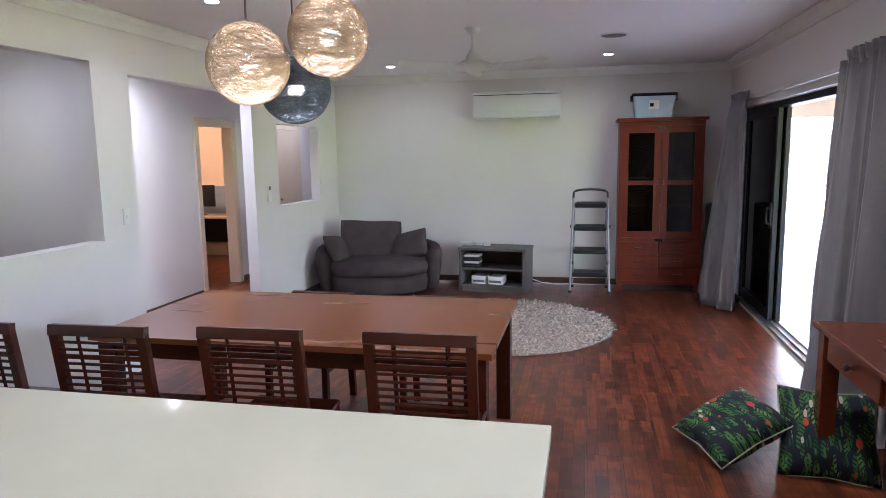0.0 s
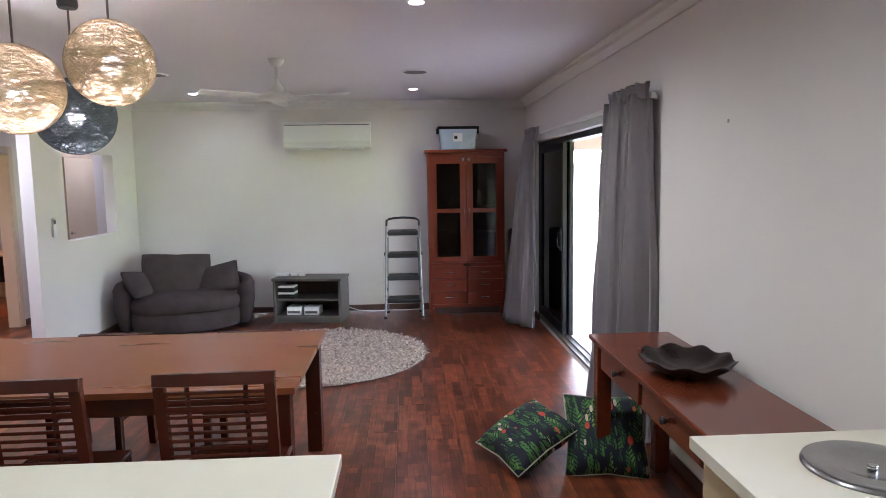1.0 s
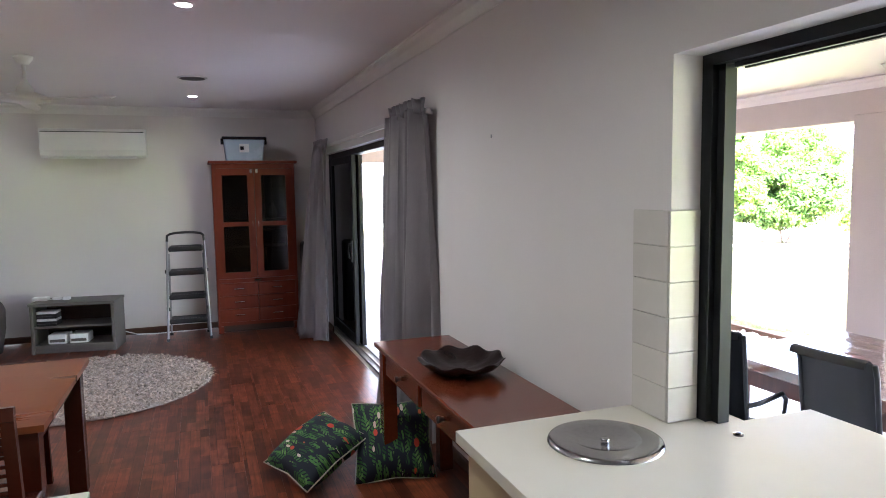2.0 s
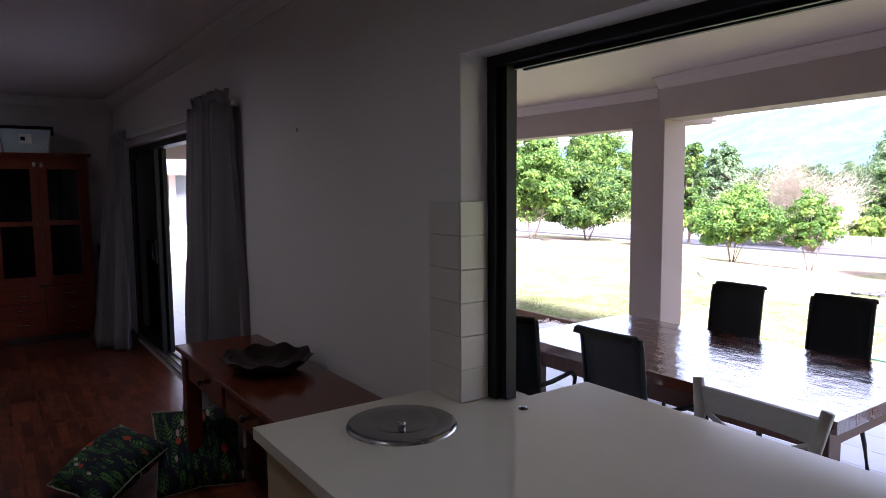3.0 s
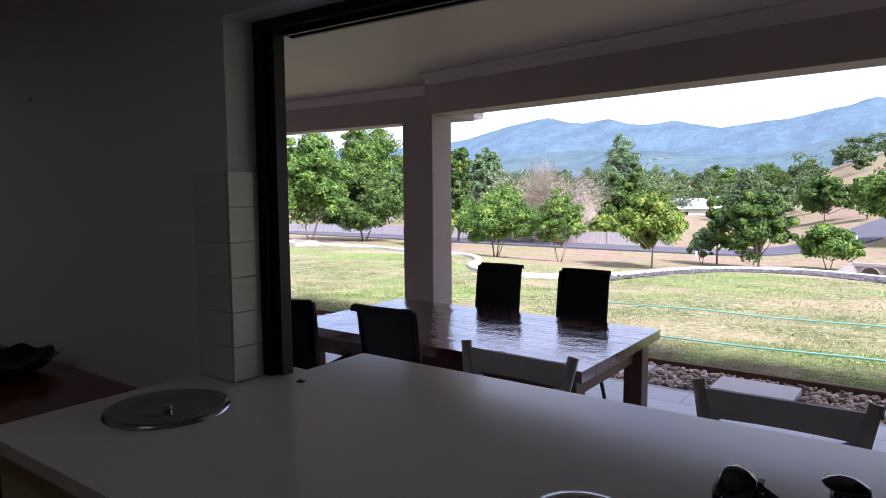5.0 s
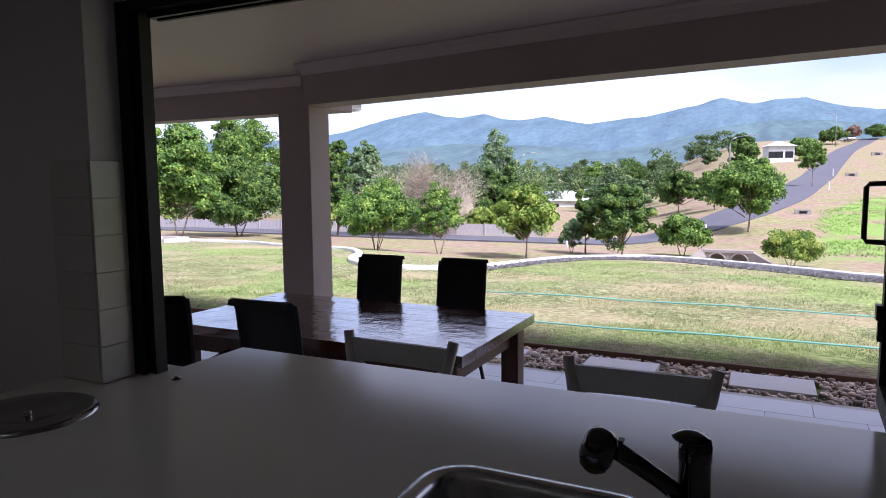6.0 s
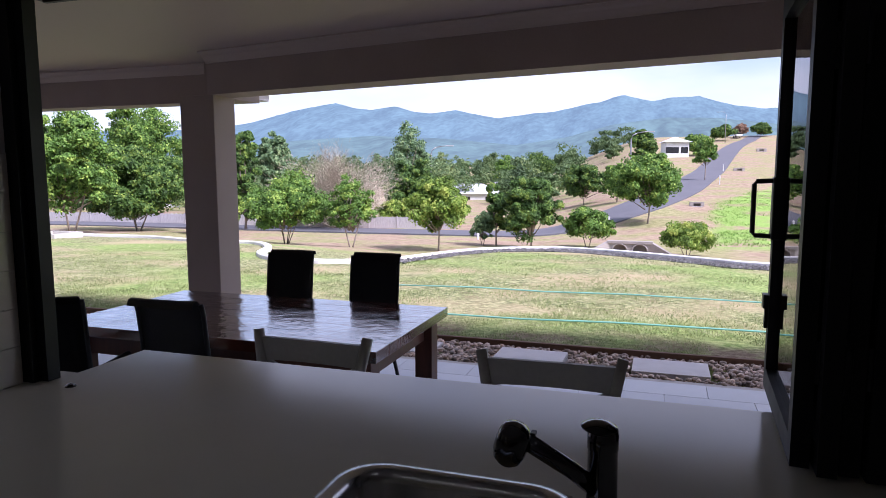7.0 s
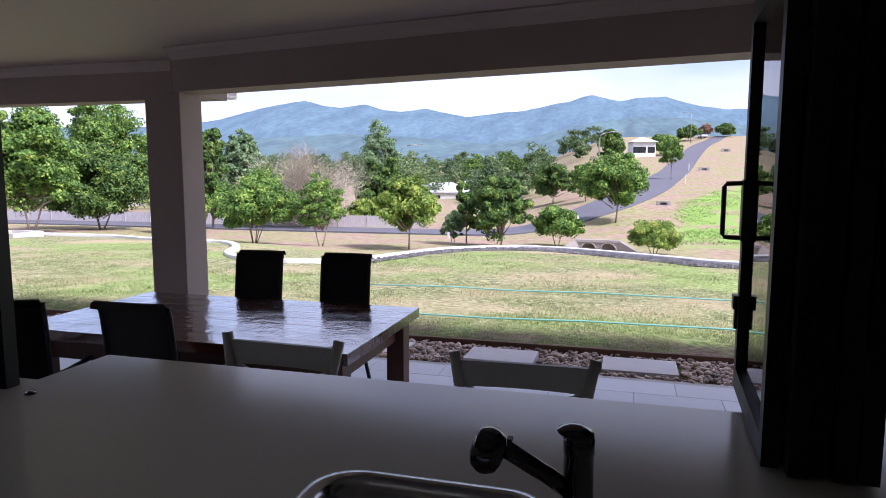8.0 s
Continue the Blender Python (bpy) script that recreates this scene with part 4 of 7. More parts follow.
def step_ladder():
    s = thing("step_ladder", (-0.105, 7.88, 0), "folding aluminium step ladder with black treads", "step ladder")
    for x in (-0.215, 0.215):
        part("front_rail", tube(bmesh.new(), [(x * 1.06, 0, 0.0), (x * 0.93, 0.20, 1.12)], 0.013, 8), ALU, s)
        part("rear_rail", tube(bmesh.new(), [(x * 0.96, 0.36, 0.0), (x * 0.86, 0.19, 0.98)], 0.011, 8), ALU, s)
        part("foot", block(-0.018, 0.018, -0.02, 0.02, 0, 0.03, 0.004), RUBBER, s, m=pose(x * 1.06, 0, 0))
        part("foot", block(-0.018, 0.018, -0.02, 0.02, 0, 0.03, 0.004), RUBBER, s, m=pose(x * 0.96, 0.36, 0))
        for z in (0.35, 0.78):
            part("hinge", block(x - 0.02, x + 0.02, 0.06 + z * 0.1, 0.10 + z * 0.1, z - 0.02, z + 0.02, 0.004), BLACKPLASTIC, s)
    hp = [(-0.2, 0.20, 1.12)] + [(0.2 * math.sin(radians(a)) - 0.0, 0.225, 1.16 + 0.06 * math.cos(radians(a)) ** 0.5) for a in (-80, -55, -30, 0, 30, 55, 80)] + [(0.2, 0.20, 1.12)]
    part("handrail", tube(bmesh.new(), hp, 0.014, 8), BLACKPLASTIC, s, smooth=True)
    for k in range(4):
        z = 0.23 + k * 0.27
        y = z * 0.178
        tr = bmesh.new()
        box(tr, -0.205 + k * 0.006, 0.205 - k * 0.006, y - 0.07, y + 0.15, z - 0.034, z + 0.024, 0.018)
        part("tread", tr, BLACKPLASTIC, s)
        part("tread_mat", block(-0.18 + k * 0.006, 0.18 - k * 0.006, y - 0.045, y + 0.135, z + 0.0245, z + 0.027), RUBBER, s)


step_ladder()


def display_cabinet():
    c = thing("display_cabinet", (0.215, 8.06, 0), "tall cherry timber display cabinet with glass doors and six drawers", "cabinet")
    W, D, Hh = 0.94, 0.42, 2.04
    part("cornice", block(-0.035, W + 0.035, -0.035, D, Hh - 0.035, Hh, 0.008), CABWOOD, c)
    for x in (0.0, W - 0.03):
        part("side", block(x, x + 0.03, 0, D, 0.08, Hh - 0.035), CABWOOD, c)
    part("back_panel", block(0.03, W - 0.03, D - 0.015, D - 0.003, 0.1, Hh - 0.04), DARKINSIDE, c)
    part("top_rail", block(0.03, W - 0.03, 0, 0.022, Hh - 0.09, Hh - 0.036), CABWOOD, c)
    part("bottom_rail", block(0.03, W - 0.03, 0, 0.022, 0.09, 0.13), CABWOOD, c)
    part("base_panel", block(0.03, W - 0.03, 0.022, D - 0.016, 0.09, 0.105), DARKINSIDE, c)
    # dark strip added between the legs, painting the shade under the cabinet
    part("gap_shade_strip", block(0.06, W - 0.06, 0.07, 0.085, 0.0, 0.088), DARKINSIDE, c)
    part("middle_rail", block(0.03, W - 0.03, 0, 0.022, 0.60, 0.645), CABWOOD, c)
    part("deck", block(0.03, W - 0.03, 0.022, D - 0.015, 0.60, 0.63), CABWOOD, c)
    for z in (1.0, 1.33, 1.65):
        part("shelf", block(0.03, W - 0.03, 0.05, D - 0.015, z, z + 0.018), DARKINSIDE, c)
    for x in (0.0, W - 0.06):
        for y in (0.0, D - 0.06):
            part("leg", block(x, x + 0.06, y, y + 0.06, 0, 0.08), CABWOOD, c)
    dw = (W - 0.06 - 0.006) / 2
    for k in range(2):
        x0 = 0.03 + k * (dw + 0.006)
        z0, z1 = 0.65, Hh - 0.095
        st = 0.075
        d = part("door", boxes((x0, x0 + st, -0.006, 0.018, z0, z1), (x0 + dw - st, x0 + dw, -0.006, 0.018, z0, z1), (x0 + st, x0 + dw - st, -0.006, 0.018, z0, z0 + st),
                               (x0 + st, x0 + dw - st, -0.006, 0.018, z1 - st, z1), (x0 + st, x0 + dw - st, -0.006, 0.018, 1.27, 1.32)), CABWOOD, c)
        part("pane", block(x0 + st, x0 + dw - st, 0.004, 0.008, z0 + st, z1 - st), CABGLASS, d).visible_shadow = False
        hx = x0 + (dw - 0.03 if k == 0 else 0.03)
        part("handle", tube(bmesh.new(), [(hx, -0.006, 1.27), (hx, -0.03, 1.275), (hx, -0.03, 1.325), (hx, -0.006, 1.33)], 0.005), CHROME, d)
        part("catch", block(hx - 0.014, hx + 0.014, -0.012, -0.006, z1 - 0.05, z1 - 0.005, 0.002, 1), CHROME, d)
        for r in range(3):
            zz = 0.132 + r * 0.156
            dr = part("drawer", block(x0, x0 + dw, -0.006, 0.35, zz, zz + 0.152, 0.004), CABWOOD, c)
            part("handle", tube(bmesh.new(), [(x0 + dw / 2 - 0.06, -0.006, zz + 0.085), (x0 + dw / 2 - 0.055, -0.028, zz + 0.085), (x0 + dw / 2 + 0.055, -0.028, zz + 0.085),
                                              (x0 + dw / 2 + 0.06, -0.006, zz + 0.085)], 0.007), STEEL, dr)
    part("lock_plate", block(W / 2 - 0.04, W / 2 + 0.04, -0.004, 0.0, 0.612, 0.632), CHROME, c)
    # a few things half seen behind the glass
    g = thing("glass_sculpture", (0.215 + 0.27, 8.29, 1.348), "dark leaf-shaped ornament on the cabinet shelf", "ornament")
    part("blade", tube(bmesh.new(), [(-0.1, 0, 0.22), (-0.02, 0, 0.06), (0.0, 0, 0.01), (0.0, 0, 0)], 0.012, 6, 0.035), GREYWOOD, g)
    part("blade", tube(bmesh.new(), [(0.12, 0, 0.24), (0.03, 0, 0.07), (0.0, 0, 0.01), (0.0, 0, 0)], 0.012, 6, 0.035), GREYWOOD, g)
    v = thing("dark_vase", (0.215 + 0.68, 8.29, 1.348), "small dark vase on the cabinet shelf", "vase")
    part("body", lathe(bmesh.new(), [(0, 0), (0.05, 0), (0.075, 0.06), (0.05, 0.13), (0.03, 0.17), (0.04, 0.19)], 20), GREYWOOD, v, smooth=True)
    v = thing("dark_bowl", (0.215 + 0.3, 8.29, 0.631), "small dark bowl behind the cabinet glass", "bowl")
    part("body", lathe(bmesh.new(), [(0, 0), (0.05, 0), (0.10, 0.06), (0.11, 0.11), (0.10, 0.1), (0, 0.02)], 20), DARKINSIDE, v, smooth=True)


display_cabinet()
tub = thing("storage_tub", (0.60, 8.28, 2.04), "pale blue plastic storage tub with a dark lid", "storage box")
bm, vs = rings_mesh([[(px, py, z) for px, py in rounded_rect(-a, a, -b2, b2, 0.03, 4)] for a, b2, z in ((0.21, 0.13, 0.0), (0.235, 0.15, 0.25))])
bm.faces.new(vs[0][::-1])
bm.faces.new(vs[-1])
part("tub", bm, BOXPLASTIC, tub)
part("lid", block(-0.255, 0.255, -0.165, 0.165, 0.25, 0.285, 0.01), SCREEN, tub, "dark blue lid")
for s in (-1, 1):
    part("clip", block(s * 0.245 - 0.02, s * 0.245 + 0.02, -0.05, 0.05, 0.20, 0.27, 0.005), SCREEN, tub)
part("label_sheet", block(-0.06, 0.05, -0.148, -0.146, 0.10, 0.20), LABELWHITE, tub, "white paper label")
part("label_mark", block(-0.05, -0.01, -0.150, -0.1485, 0.13, 0.17), SCREEN, tub)
bag = thing("dark_bag", (1.32, 8.25, 0), "dark bag standing in the corner beside the cabinet", "bag")
part("body", block(-0.09, 0.09, -0.10, 0.12, 0, 1.05, 0.05, 4), BLACKPLASTIC, bag, smooth=True)


def air_conditioner():
    a = thing("air_conditioner", (-1.02, 8.5, 2.08), "white split-system air conditioner on the wall", "air conditioner")
    bm = bmesh.new()
    prof = [(0, 0.03), (-0.14, 0.0), (-0.19, 0.03), (-0.215, 0.10), (-0.215, 0.30), (-0.20, 0.325), (-0.17, 0.33), (0, 0.33)]
    ends = [[bm.verts.new((x, y, z)) for y, z in prof] for x in (-0.535, 0.535)]
    k = len(prof)
    for i in range(k):
        bm.faces.new((ends[0][i], ends[0][(i + 1) % k], ends[1][(i + 1) % k], ends[1][i]))
    bm.faces.new(ends[0][::-1])
    bm.faces.new(ends[1])
    bmesh.ops.recalc_face_normals(bm, faces=bm.faces)
    part("body", bm, ACWHITE, a)
    part("front_panel", block(-0.525, 0.525, -0.222, -0.216, 0.085, 0.285, 0.002, 1), ACWHITE, a)
    # black strip stands in for the shadow line above the front panel
    part("shadow_strip", block(-0.52, 0.52, -0.2165, -0.212, 0.288, 0.296), BLACKPLASTIC, a)
    part("louvre", block(-0.45, 0.45, -0.05, 0.05, -0.003, 0.003, 0.002, 1), ACWHITE, a, m=pose(0, -0.165, 0.008, 18, 0, 0))


air_conditioner()

# ---- shag rug: thousands of short tufts on a round backing ----
rug_tufts = random.Random(3)
vs, fs = [], []
RUG, RUGR = (-0.93, 6.29), 1.03
for k in range(9000):
    a, rr = rug_tufts.uniform(0, math.tau), RUGR * math.sqrt(rug_tufts.random())
    x, y = RUG[0] + rr * math.cos(a), RUG[1] + rr * math.sin(a)
    la, ll = rug_tufts.uniform(0, math.tau), rug_tufts.uniform(0.02, 0.05)
    dx, dy = math.cos(la), math.sin(la)
    w, hh = rug_tufts.uniform(0.006, 0.012), rug_tufts.uniform(0.02, 0.04)
    b0 = len(vs)
    vs += [(x - dy * w, y + dx * w, 0.006), (x + dy * w, y - dx * w, 0.006), (x + dx * ll + dy * w, y + dy * ll - dx * w, hh), (x + dx * ll - dy * w, y + dy * ll + dx * w, hh),
           (x + dx * ll * 1.7, y + dy * ll * 1.7, hh * 0.6)]
    fs += [(b0, b0 + 1, b0 + 2, b0 + 3), (b0 + 3, b0 + 2, b0 + 4)]
rug = thing("round_rug", (0, 0, 0), "round grey-beige shag rug on the timber floor", "rug")
me = bpy.data.meshes.new("shag_surface")
me.from_pydata(vs, [], fs)
me.materials.append(SHAG)
o = new("shag_surface", me)
o.parent = rug
tagged(o, kind="stuff")
part("backing", lathe(bmesh.new(), [(0, 0.002), (RUGR, 0.002), (RUGR + 0.01, 0.008), (RUGR - 0.01, 0.014), (0, 0.014)], 64, (RUG[0], RUG[1], 0)), SHAG, rug)


# ---- curtains ----
def curtain(name, x, y0, y1, z0, z1, folds, spread, seed, flare=0.0, swing=0.0):
    """A gathered curtain: folds run down, tight at the heading and looser below."""
    rnd = random.Random(seed)
    c = thing(name, (x, (y0 + y1) / 2, 0), "grey satin curtain drawn aside, hanging in folds", "curtain", "patio door curtains")
    n, m = folds * 10, 22
    ph = [rnd.uniform(-0.6, 0.6) for _ in range(folds + 1)]
    grid = []
    hw = (y1 - y0) / 2
    for j in range(m + 1):
        v = j / m
        z = z1 + (z0 - z1) * v
        row = []
        for i in range(n + 1):
            u = i / n
            wid = hw * (0.86 + 0.14 * v) + flare * v * v * (u - 0.5)
            f = u * folds
            am = spread * (0.45 + 0.75 * v) * (0.8 + 0.4 * math.sin(f * 1.7 + seed))
            a = math.tau * f + ph[int(min(f, folds))] * v + 0.8 * math.sin(v * 2 + f)
            row.append((am * (math.sin(a) + 0.28 * math.sin(2.7 * a + 1.3 * v + seed)) - 0.02 * v + swing * v ** 0.7 + 1.3 * swing * v * (u - 0.4), (2 * u - 1) * wid + 0.012 * math.sin(2 * a + v), z))
        grid.append(row)
    bm = bmesh.new()
    g = [[bm.verts.new(p) for p in r] for r in grid]
    for j in range(m):
        for i in range(n):
            bm.faces.new((g[j][i], g[j][i + 1], g[j + 1][i + 1], g[j + 1][i]))
    bmesh.ops.solidify(bm, geom=bm.faces[:], thickness=0.004)
    part("drop", bm, CURTAIN, c, smooth=True)
    bm = bmesh.new()
    k = folds * 12
    g = []
    for z, am in ((z1 - 0.03, 0.025), (z1 + 0.02, 0.034), (z1 + 0.06, 0.04)):
        g.append([bm.verts.new((am * math.sin(math.tau * folds * 1.5 * i / k), (2 * i / k - 1) * hw * 0.9, z + 0.008 * math.sin(i * 1.3))) for i in range(k + 1)])
    for q, s in zip(g, g[1:]):
        for i in range(k):
            bm.faces.new((q[i], q[i + 1], s[i + 1], s[i]))
    bmesh.ops.solidify(bm, geom=bm.faces[:], thickness=0.008)
    part("heading", bm, CURTAIN, c, smooth=True)
    return c


curtain("curtain", 1.39, 3.82, 4.58, 0.03, 2.19, 5, 0.115, 1)
curtain("curtain", 1.36, 7.04, 7.66, 0.02, 2.17, 4, 0.11, 4, 0.10, -0.12)
rod = thing("curtain_track", (1.44, 3.85, 2.17), "white curtain track above the patio door", "curtain track")
part("track", block(-0.012, 0.012, 0, 4.0, -0.016, 0.016, 0.003), WHITE, rod)
for y in (0.1, 2.0, 3.9):
    part("bracket", block(0.012, 0.06, y - 0.012, y + 0.012, -0.012, 0.012), WHITE, rod)
pel = whole("trim_patio_door", boxes((1.485, 1.5, 4.27, 8.03, 2.1, 2.165), (1.485, 1.5, 4.27, 4.35, 0, 2.1), (1.485, 1.5, 7.95, 8.03, 0, 2.1)), WHITE,
            "white timber trim round the patio door", kind="structure")


# ---- console table, bowl and cushions ----
def console():
    t = thing("console_table", (0.985, 2.02, 0), "cherry timber console table with two drawers", "console table")
    W, L, Hh = 0.47, 1.57, 0.80
    part("top", block(0, W, 0, L, Hh - 0.028, Hh, 0.006), CONSOLEWOOD, t)
    part("apron", boxes((0.04, W - 0.03, 0.05, L - 0.05, Hh - 0.17, Hh - 0.028)), CONSOLEWOOD, t)
    for x in (0.025, W - 0.105):
        for y in (0.03, L - 0.11):
            part("leg", block(x, x + 0.08, y, y + 0.08, 0, Hh - 0.028, 0.004), CONSOLEWOOD, t)
    for k in range(2):
        y0 = 0.16 + k * 0.65
        d = part("drawer", block(0.028, 0.04, y0, y0 + 0.60, Hh - 0.16, Hh - 0.04, 0.003), CONSOLEWOOD, t)
        part("knob", lathe(bmesh.new(), [(0, 0), (0.012, 0), (0.010, 0.012), (0.018, 0.02), (0.016, 0.03), (0, 0.034)], 16), BLACKPLASTIC, d, smooth=True,
             m=pose(0.028, y0 + 0.30, Hh - 0.10, 0, -90, 0))


console()
bowl = thing("metal_bowl", (1.225, 2.80, 0.80), "dark hammered bowl with a wavy rim on the console", "bowl")
bm = bmesh.new()
rows = []
for r, z in ((0.0, 0.012), (0.07, 0.012), (0.13, 0.024), (0.17, 0.046), (0.20, 0.070), (0.209, 0.072), (0.198, 0.060), (0.165, 0.034), (0.12, 0.010), (0.07, 0.0), (0.0, 0.0)):
    if r == 0:
        rows.append([bm.verts.new((0, 0, z))])
        continue
    wv = max(r - 0.10, 0) / 0.18
    rows.append([bm.verts.new((r * (1 + 0.05 * wv * math.sin(9 * t)) * math.cos(t), r * (1.08 + 0.05 * wv * math.sin(9 * t)) * math.sin(t), z + 0.016 * wv * math.sin(9 * t + 0.7))) for t in [math.tau * k / 72 for k in range(72)]])
for q, s in zip(rows, rows[1:]):
    for k in range(72):
        f = list(dict.fromkeys((q[k % len(q)], q[(k + 1) % len(q)], s[(k + 1) % len(s)], s[k % len(s)])))
        bm.faces.new(f)
bmesh.ops.recalc_face_normals(bm, faces=bm.faces)
part("dish", bm, BOWLDARK, bowl, smooth=True)


def floor_cushion(m, label):
    c = thing("floor_cushion", (0, 0, 0), label, "cushion", "jungle print cushions")
    c.matrix_world = m
    part("cover", puff(bmesh.new(), 0.47, 0.47, 0.22, 18, 0.42, 0.1), CUSHION, c, smooth=True)
    ring = []
    for k in range(41):
        s = k / 40 * 4
        i, f = int(s) % 4, s - int(s)
        a, b2 = ((-1, -1), (1, -1), (1, 1), (-1, 1), (-1, -1))[i:i + 2]
        u, v = a[0] + (b2[0] - a[0]) * f, a[1] + (b2[1] - a[1]) * f
        kk = 1 - 0.1 * (1 - abs(u * v))
        ring.append((u * 0.237 * kk, v * 0.237 * kk, 0))
    part("piping", tube(bmesh.new(), ring, 0.004, 6), PIPING, c, smooth=True)


floor_cushion(pose(0.65, 3.70, 0.165, 4, -26, 22), "dark jungle-leaf print cushion leaning on another on the floor")
floor_cushion(pose(1.09, 3.58, 0.195, 58, 0, -10), "dark jungle-leaf print cushion propped up on the floor")

# small wall things
nail = thing("wall_hook", (1.5, 3.03, 1.95), "small steel wall hook", "hook")
part("plate", block(-0.004, 0, -0.007, 0.007, -0.009, 0.009, 0.001, 1), ALU, nail)
sw = thing("light_switch", (-3.45, 4.22, 1.25), "white light switch plate on the partition", "light switch")
part("plate", block(0, 0.008, -0.036, 0.036, -0.058, 0.058, 0.003), ACWHITE, sw)
part("rocker", block(0.008, 0.012, -0.008, 0.008, -0.012, 0.012, 0.001, 1), ACWHITE, sw)
rm = thing("air_conditioner_remote", (-3.45, 6.47, 1.28), "white remote control in a wall holder", "remote control")
part("holder", block(0, 0.022, -0.032, 0.032, -0.09, 0.0, 0.004), ACWHITE, rm)
part("remote", block(0.004, 0.02, -0.025, 0.025, -0.08, 0.09, 0.004), ACWHITE, rm)
part("display", block(0.02, 0.0215, -0.019, 0.019, 0.035, 0.075), GREYWOOD, rm)
po = thing("power_outlet", (1.5, 2.6, 0.3), "white wall power outlet behind the console", "power outlet")
part("plate", block(-0.008, 0, -0.06, 0.06, -0.036, 0.036, 0.002, 1), ACWHITE, po)

# ---- study seen through the doorway ----
desk = thing("study_desk", (-6.95, 9.45, 0), "pale timber desk in the study", "desk")
part("top", block(0, 1.4, 0, 0.7, 0.70, 0.73, 0.003), DESKTOP, desk)
for x in (0.03, 1.32):
    part("leg", block(x, x + 0.05, 0.03, 0.67, 0, 0.70), BLACKFRAME, desk)
part("modesty_panel", block(0.08, 1.32, 0.6, 0.62, 0.25, 0.70), BLACKFRAME, desk)
mon = thing("computer_monitor", (-6.35, 9.75, 0.73), "black computer monitor on the desk", "monitor")
part("screen", block(-0.29, 0.29, -0.015, 0.02, 0.14, 0.49, 0.006), SCREEN, mon)
part("neck", block(-0.03, 0.03, 0.0, 0.03, 0.01, 0.2), BLACKPLASTIC, mon)
part("base", lathe(bmesh.new(), [(0, 0), (0.12, 0), (0.12, 0.008), (0.02, 0.016), (0, 0.016)], 24), BLACKPLASTIC, mon)

BLIND = surf("peach_blind_cloth", (0.70, 0.52, 0.38), (0.66, 0.48, 0.34), 0.8, scale=3, grain=150, bump=0.1)
PIN = surf("blue_grey_panel_cloth", (0.30, 0.34, 0.40), (0.25, 0.29, 0.35), 0.9, scale=5, grain=200, bump=0.2)
bl = thing("roller_blind", (-6.3, 10.18, 0), "peach roller blind drawn down over the study window", "blind")
part("cloth", block(-0.75, 0.75, -0.004, 0.0, 1.20, 2.28), BLIND, bl)
part("bottom_bar", block(-0.75, 0.75, -0.012, 0.006, 1.175, 1.20, 0.004), BLIND, bl)
part("roller", tube(bmesh.new(), [(-0.76, -0.02, 2.30), (0.76, -0.02, 2.30)], 0.025, 12), BLIND, bl)
pn = thing("desk_screen", (-6.3, 10.16, 0.73), "blue-grey cloth screen standing behind the desk", "desk screen")
part("panel", block(-0.75, 0.75, -0.012, 0.012, 0.0, 0.44, 0.004), PIN, pn)
part("top_trim", block(-0.76, 0.76, -0.015, 0.015, 0.44, 0.455, 0.003), ALU, pn)

# ---- outdoors: patio ----
RENDERWALL = surf("patio_render", (0.335, 0.265, 0.24), (0.295, 0.23, 0.207), 0.8, scale=2, grain=90, bump=0.15)
SOFFIT = surf("patio_soffit", (0.435, 0.35, 0.30), (0.405, 0.325, 0.277), 0.6, scale=1.5, grain=60, bump=0.03)
PATIOTILE = surf("grey_patio_tile", (0.57, 0.575, 0.60), (0.50, 0.505, 0.53), 0.36, scale=5, grain=90, bump=0.06, vary=0.07)
PAVER = surf("pale_paver", (0.60, 0.565, 0.55), (0.53, 0.495, 0.48), 0.7, scale=9, grain=160, bump=0.15, vary=0.05)
PEBBLE = surf("river_pebble", (0.58, 0.46, 0.375), (0.33, 0.245, 0.19), 0.6, scale=25, bump=0.1, vary=0.6, island=True)
EDGING = surf("timber_edging", (0.16, 0.085, 0.05), None, 0.8, scale=8, stretch=(8, 1, 8), bump=0.3)
CONCRETE = surf("pale_concrete", (0.50, 0.47, 0.43), (0.40, 0.37, 0.34), 0.85, scale=2.0, grain=60, bump=0.2)
OLDCONCRETE = surf("weathered_concrete", (0.36, 0.33, 0.30), (0.22, 0.195, 0.175), 0.9, scale=1.2, grain=40, bump=0.3)
PATIOWOOD = wet_timber("dark_red_varnished_planks")
PATIOLEG = surf("red_post_timber", (0.14, 0.05, 0.032), (0.08, 0.028, 0.02), 0.45, scale=3, stretch=(9, 9, 1), grain=14, bump=0.12)
SLING = surf("black_sling_mesh", (0.012, 0.012, 0.014), (0.008, 0.008, 0.010), 0.7, grain=400, bump=0.3)
STOOLPAINT = surf("grey_white_stool_paint", (0.32, 0.30, 0.28), (0.26, 0.245, 0.225), 0.5, scale=5, bump=0.06)

whole("patio_slab", boxes((1.74, 5.46, -4.6, 14.4, -0.4, -0.072)), CONCRETE, "concrete patio slab under the tiles", kind="structure")
whole("ceiling_patio", boxes((1.74, 5.95, -4.6, 14.0, 2.60, 2.68)), SOFFIT, "painted patio ceiling", kind="structure")
bm = boxes((5.72, 5.98, 3.62, 14.0, 2.235, 2.60), (1.74, 5.72, 13.72, 14.0, 2.235, 2.60), (5.51, 5.72, 3.62, 3.9, 2.235, 2.6))
slant = [bm.verts.new((x, y, z)) for z in (2.235, 2.60) for x, y in ((5.20, 3.64), (5.50, 3.64), (3.99, -4.6), (3.70, -4.6))]
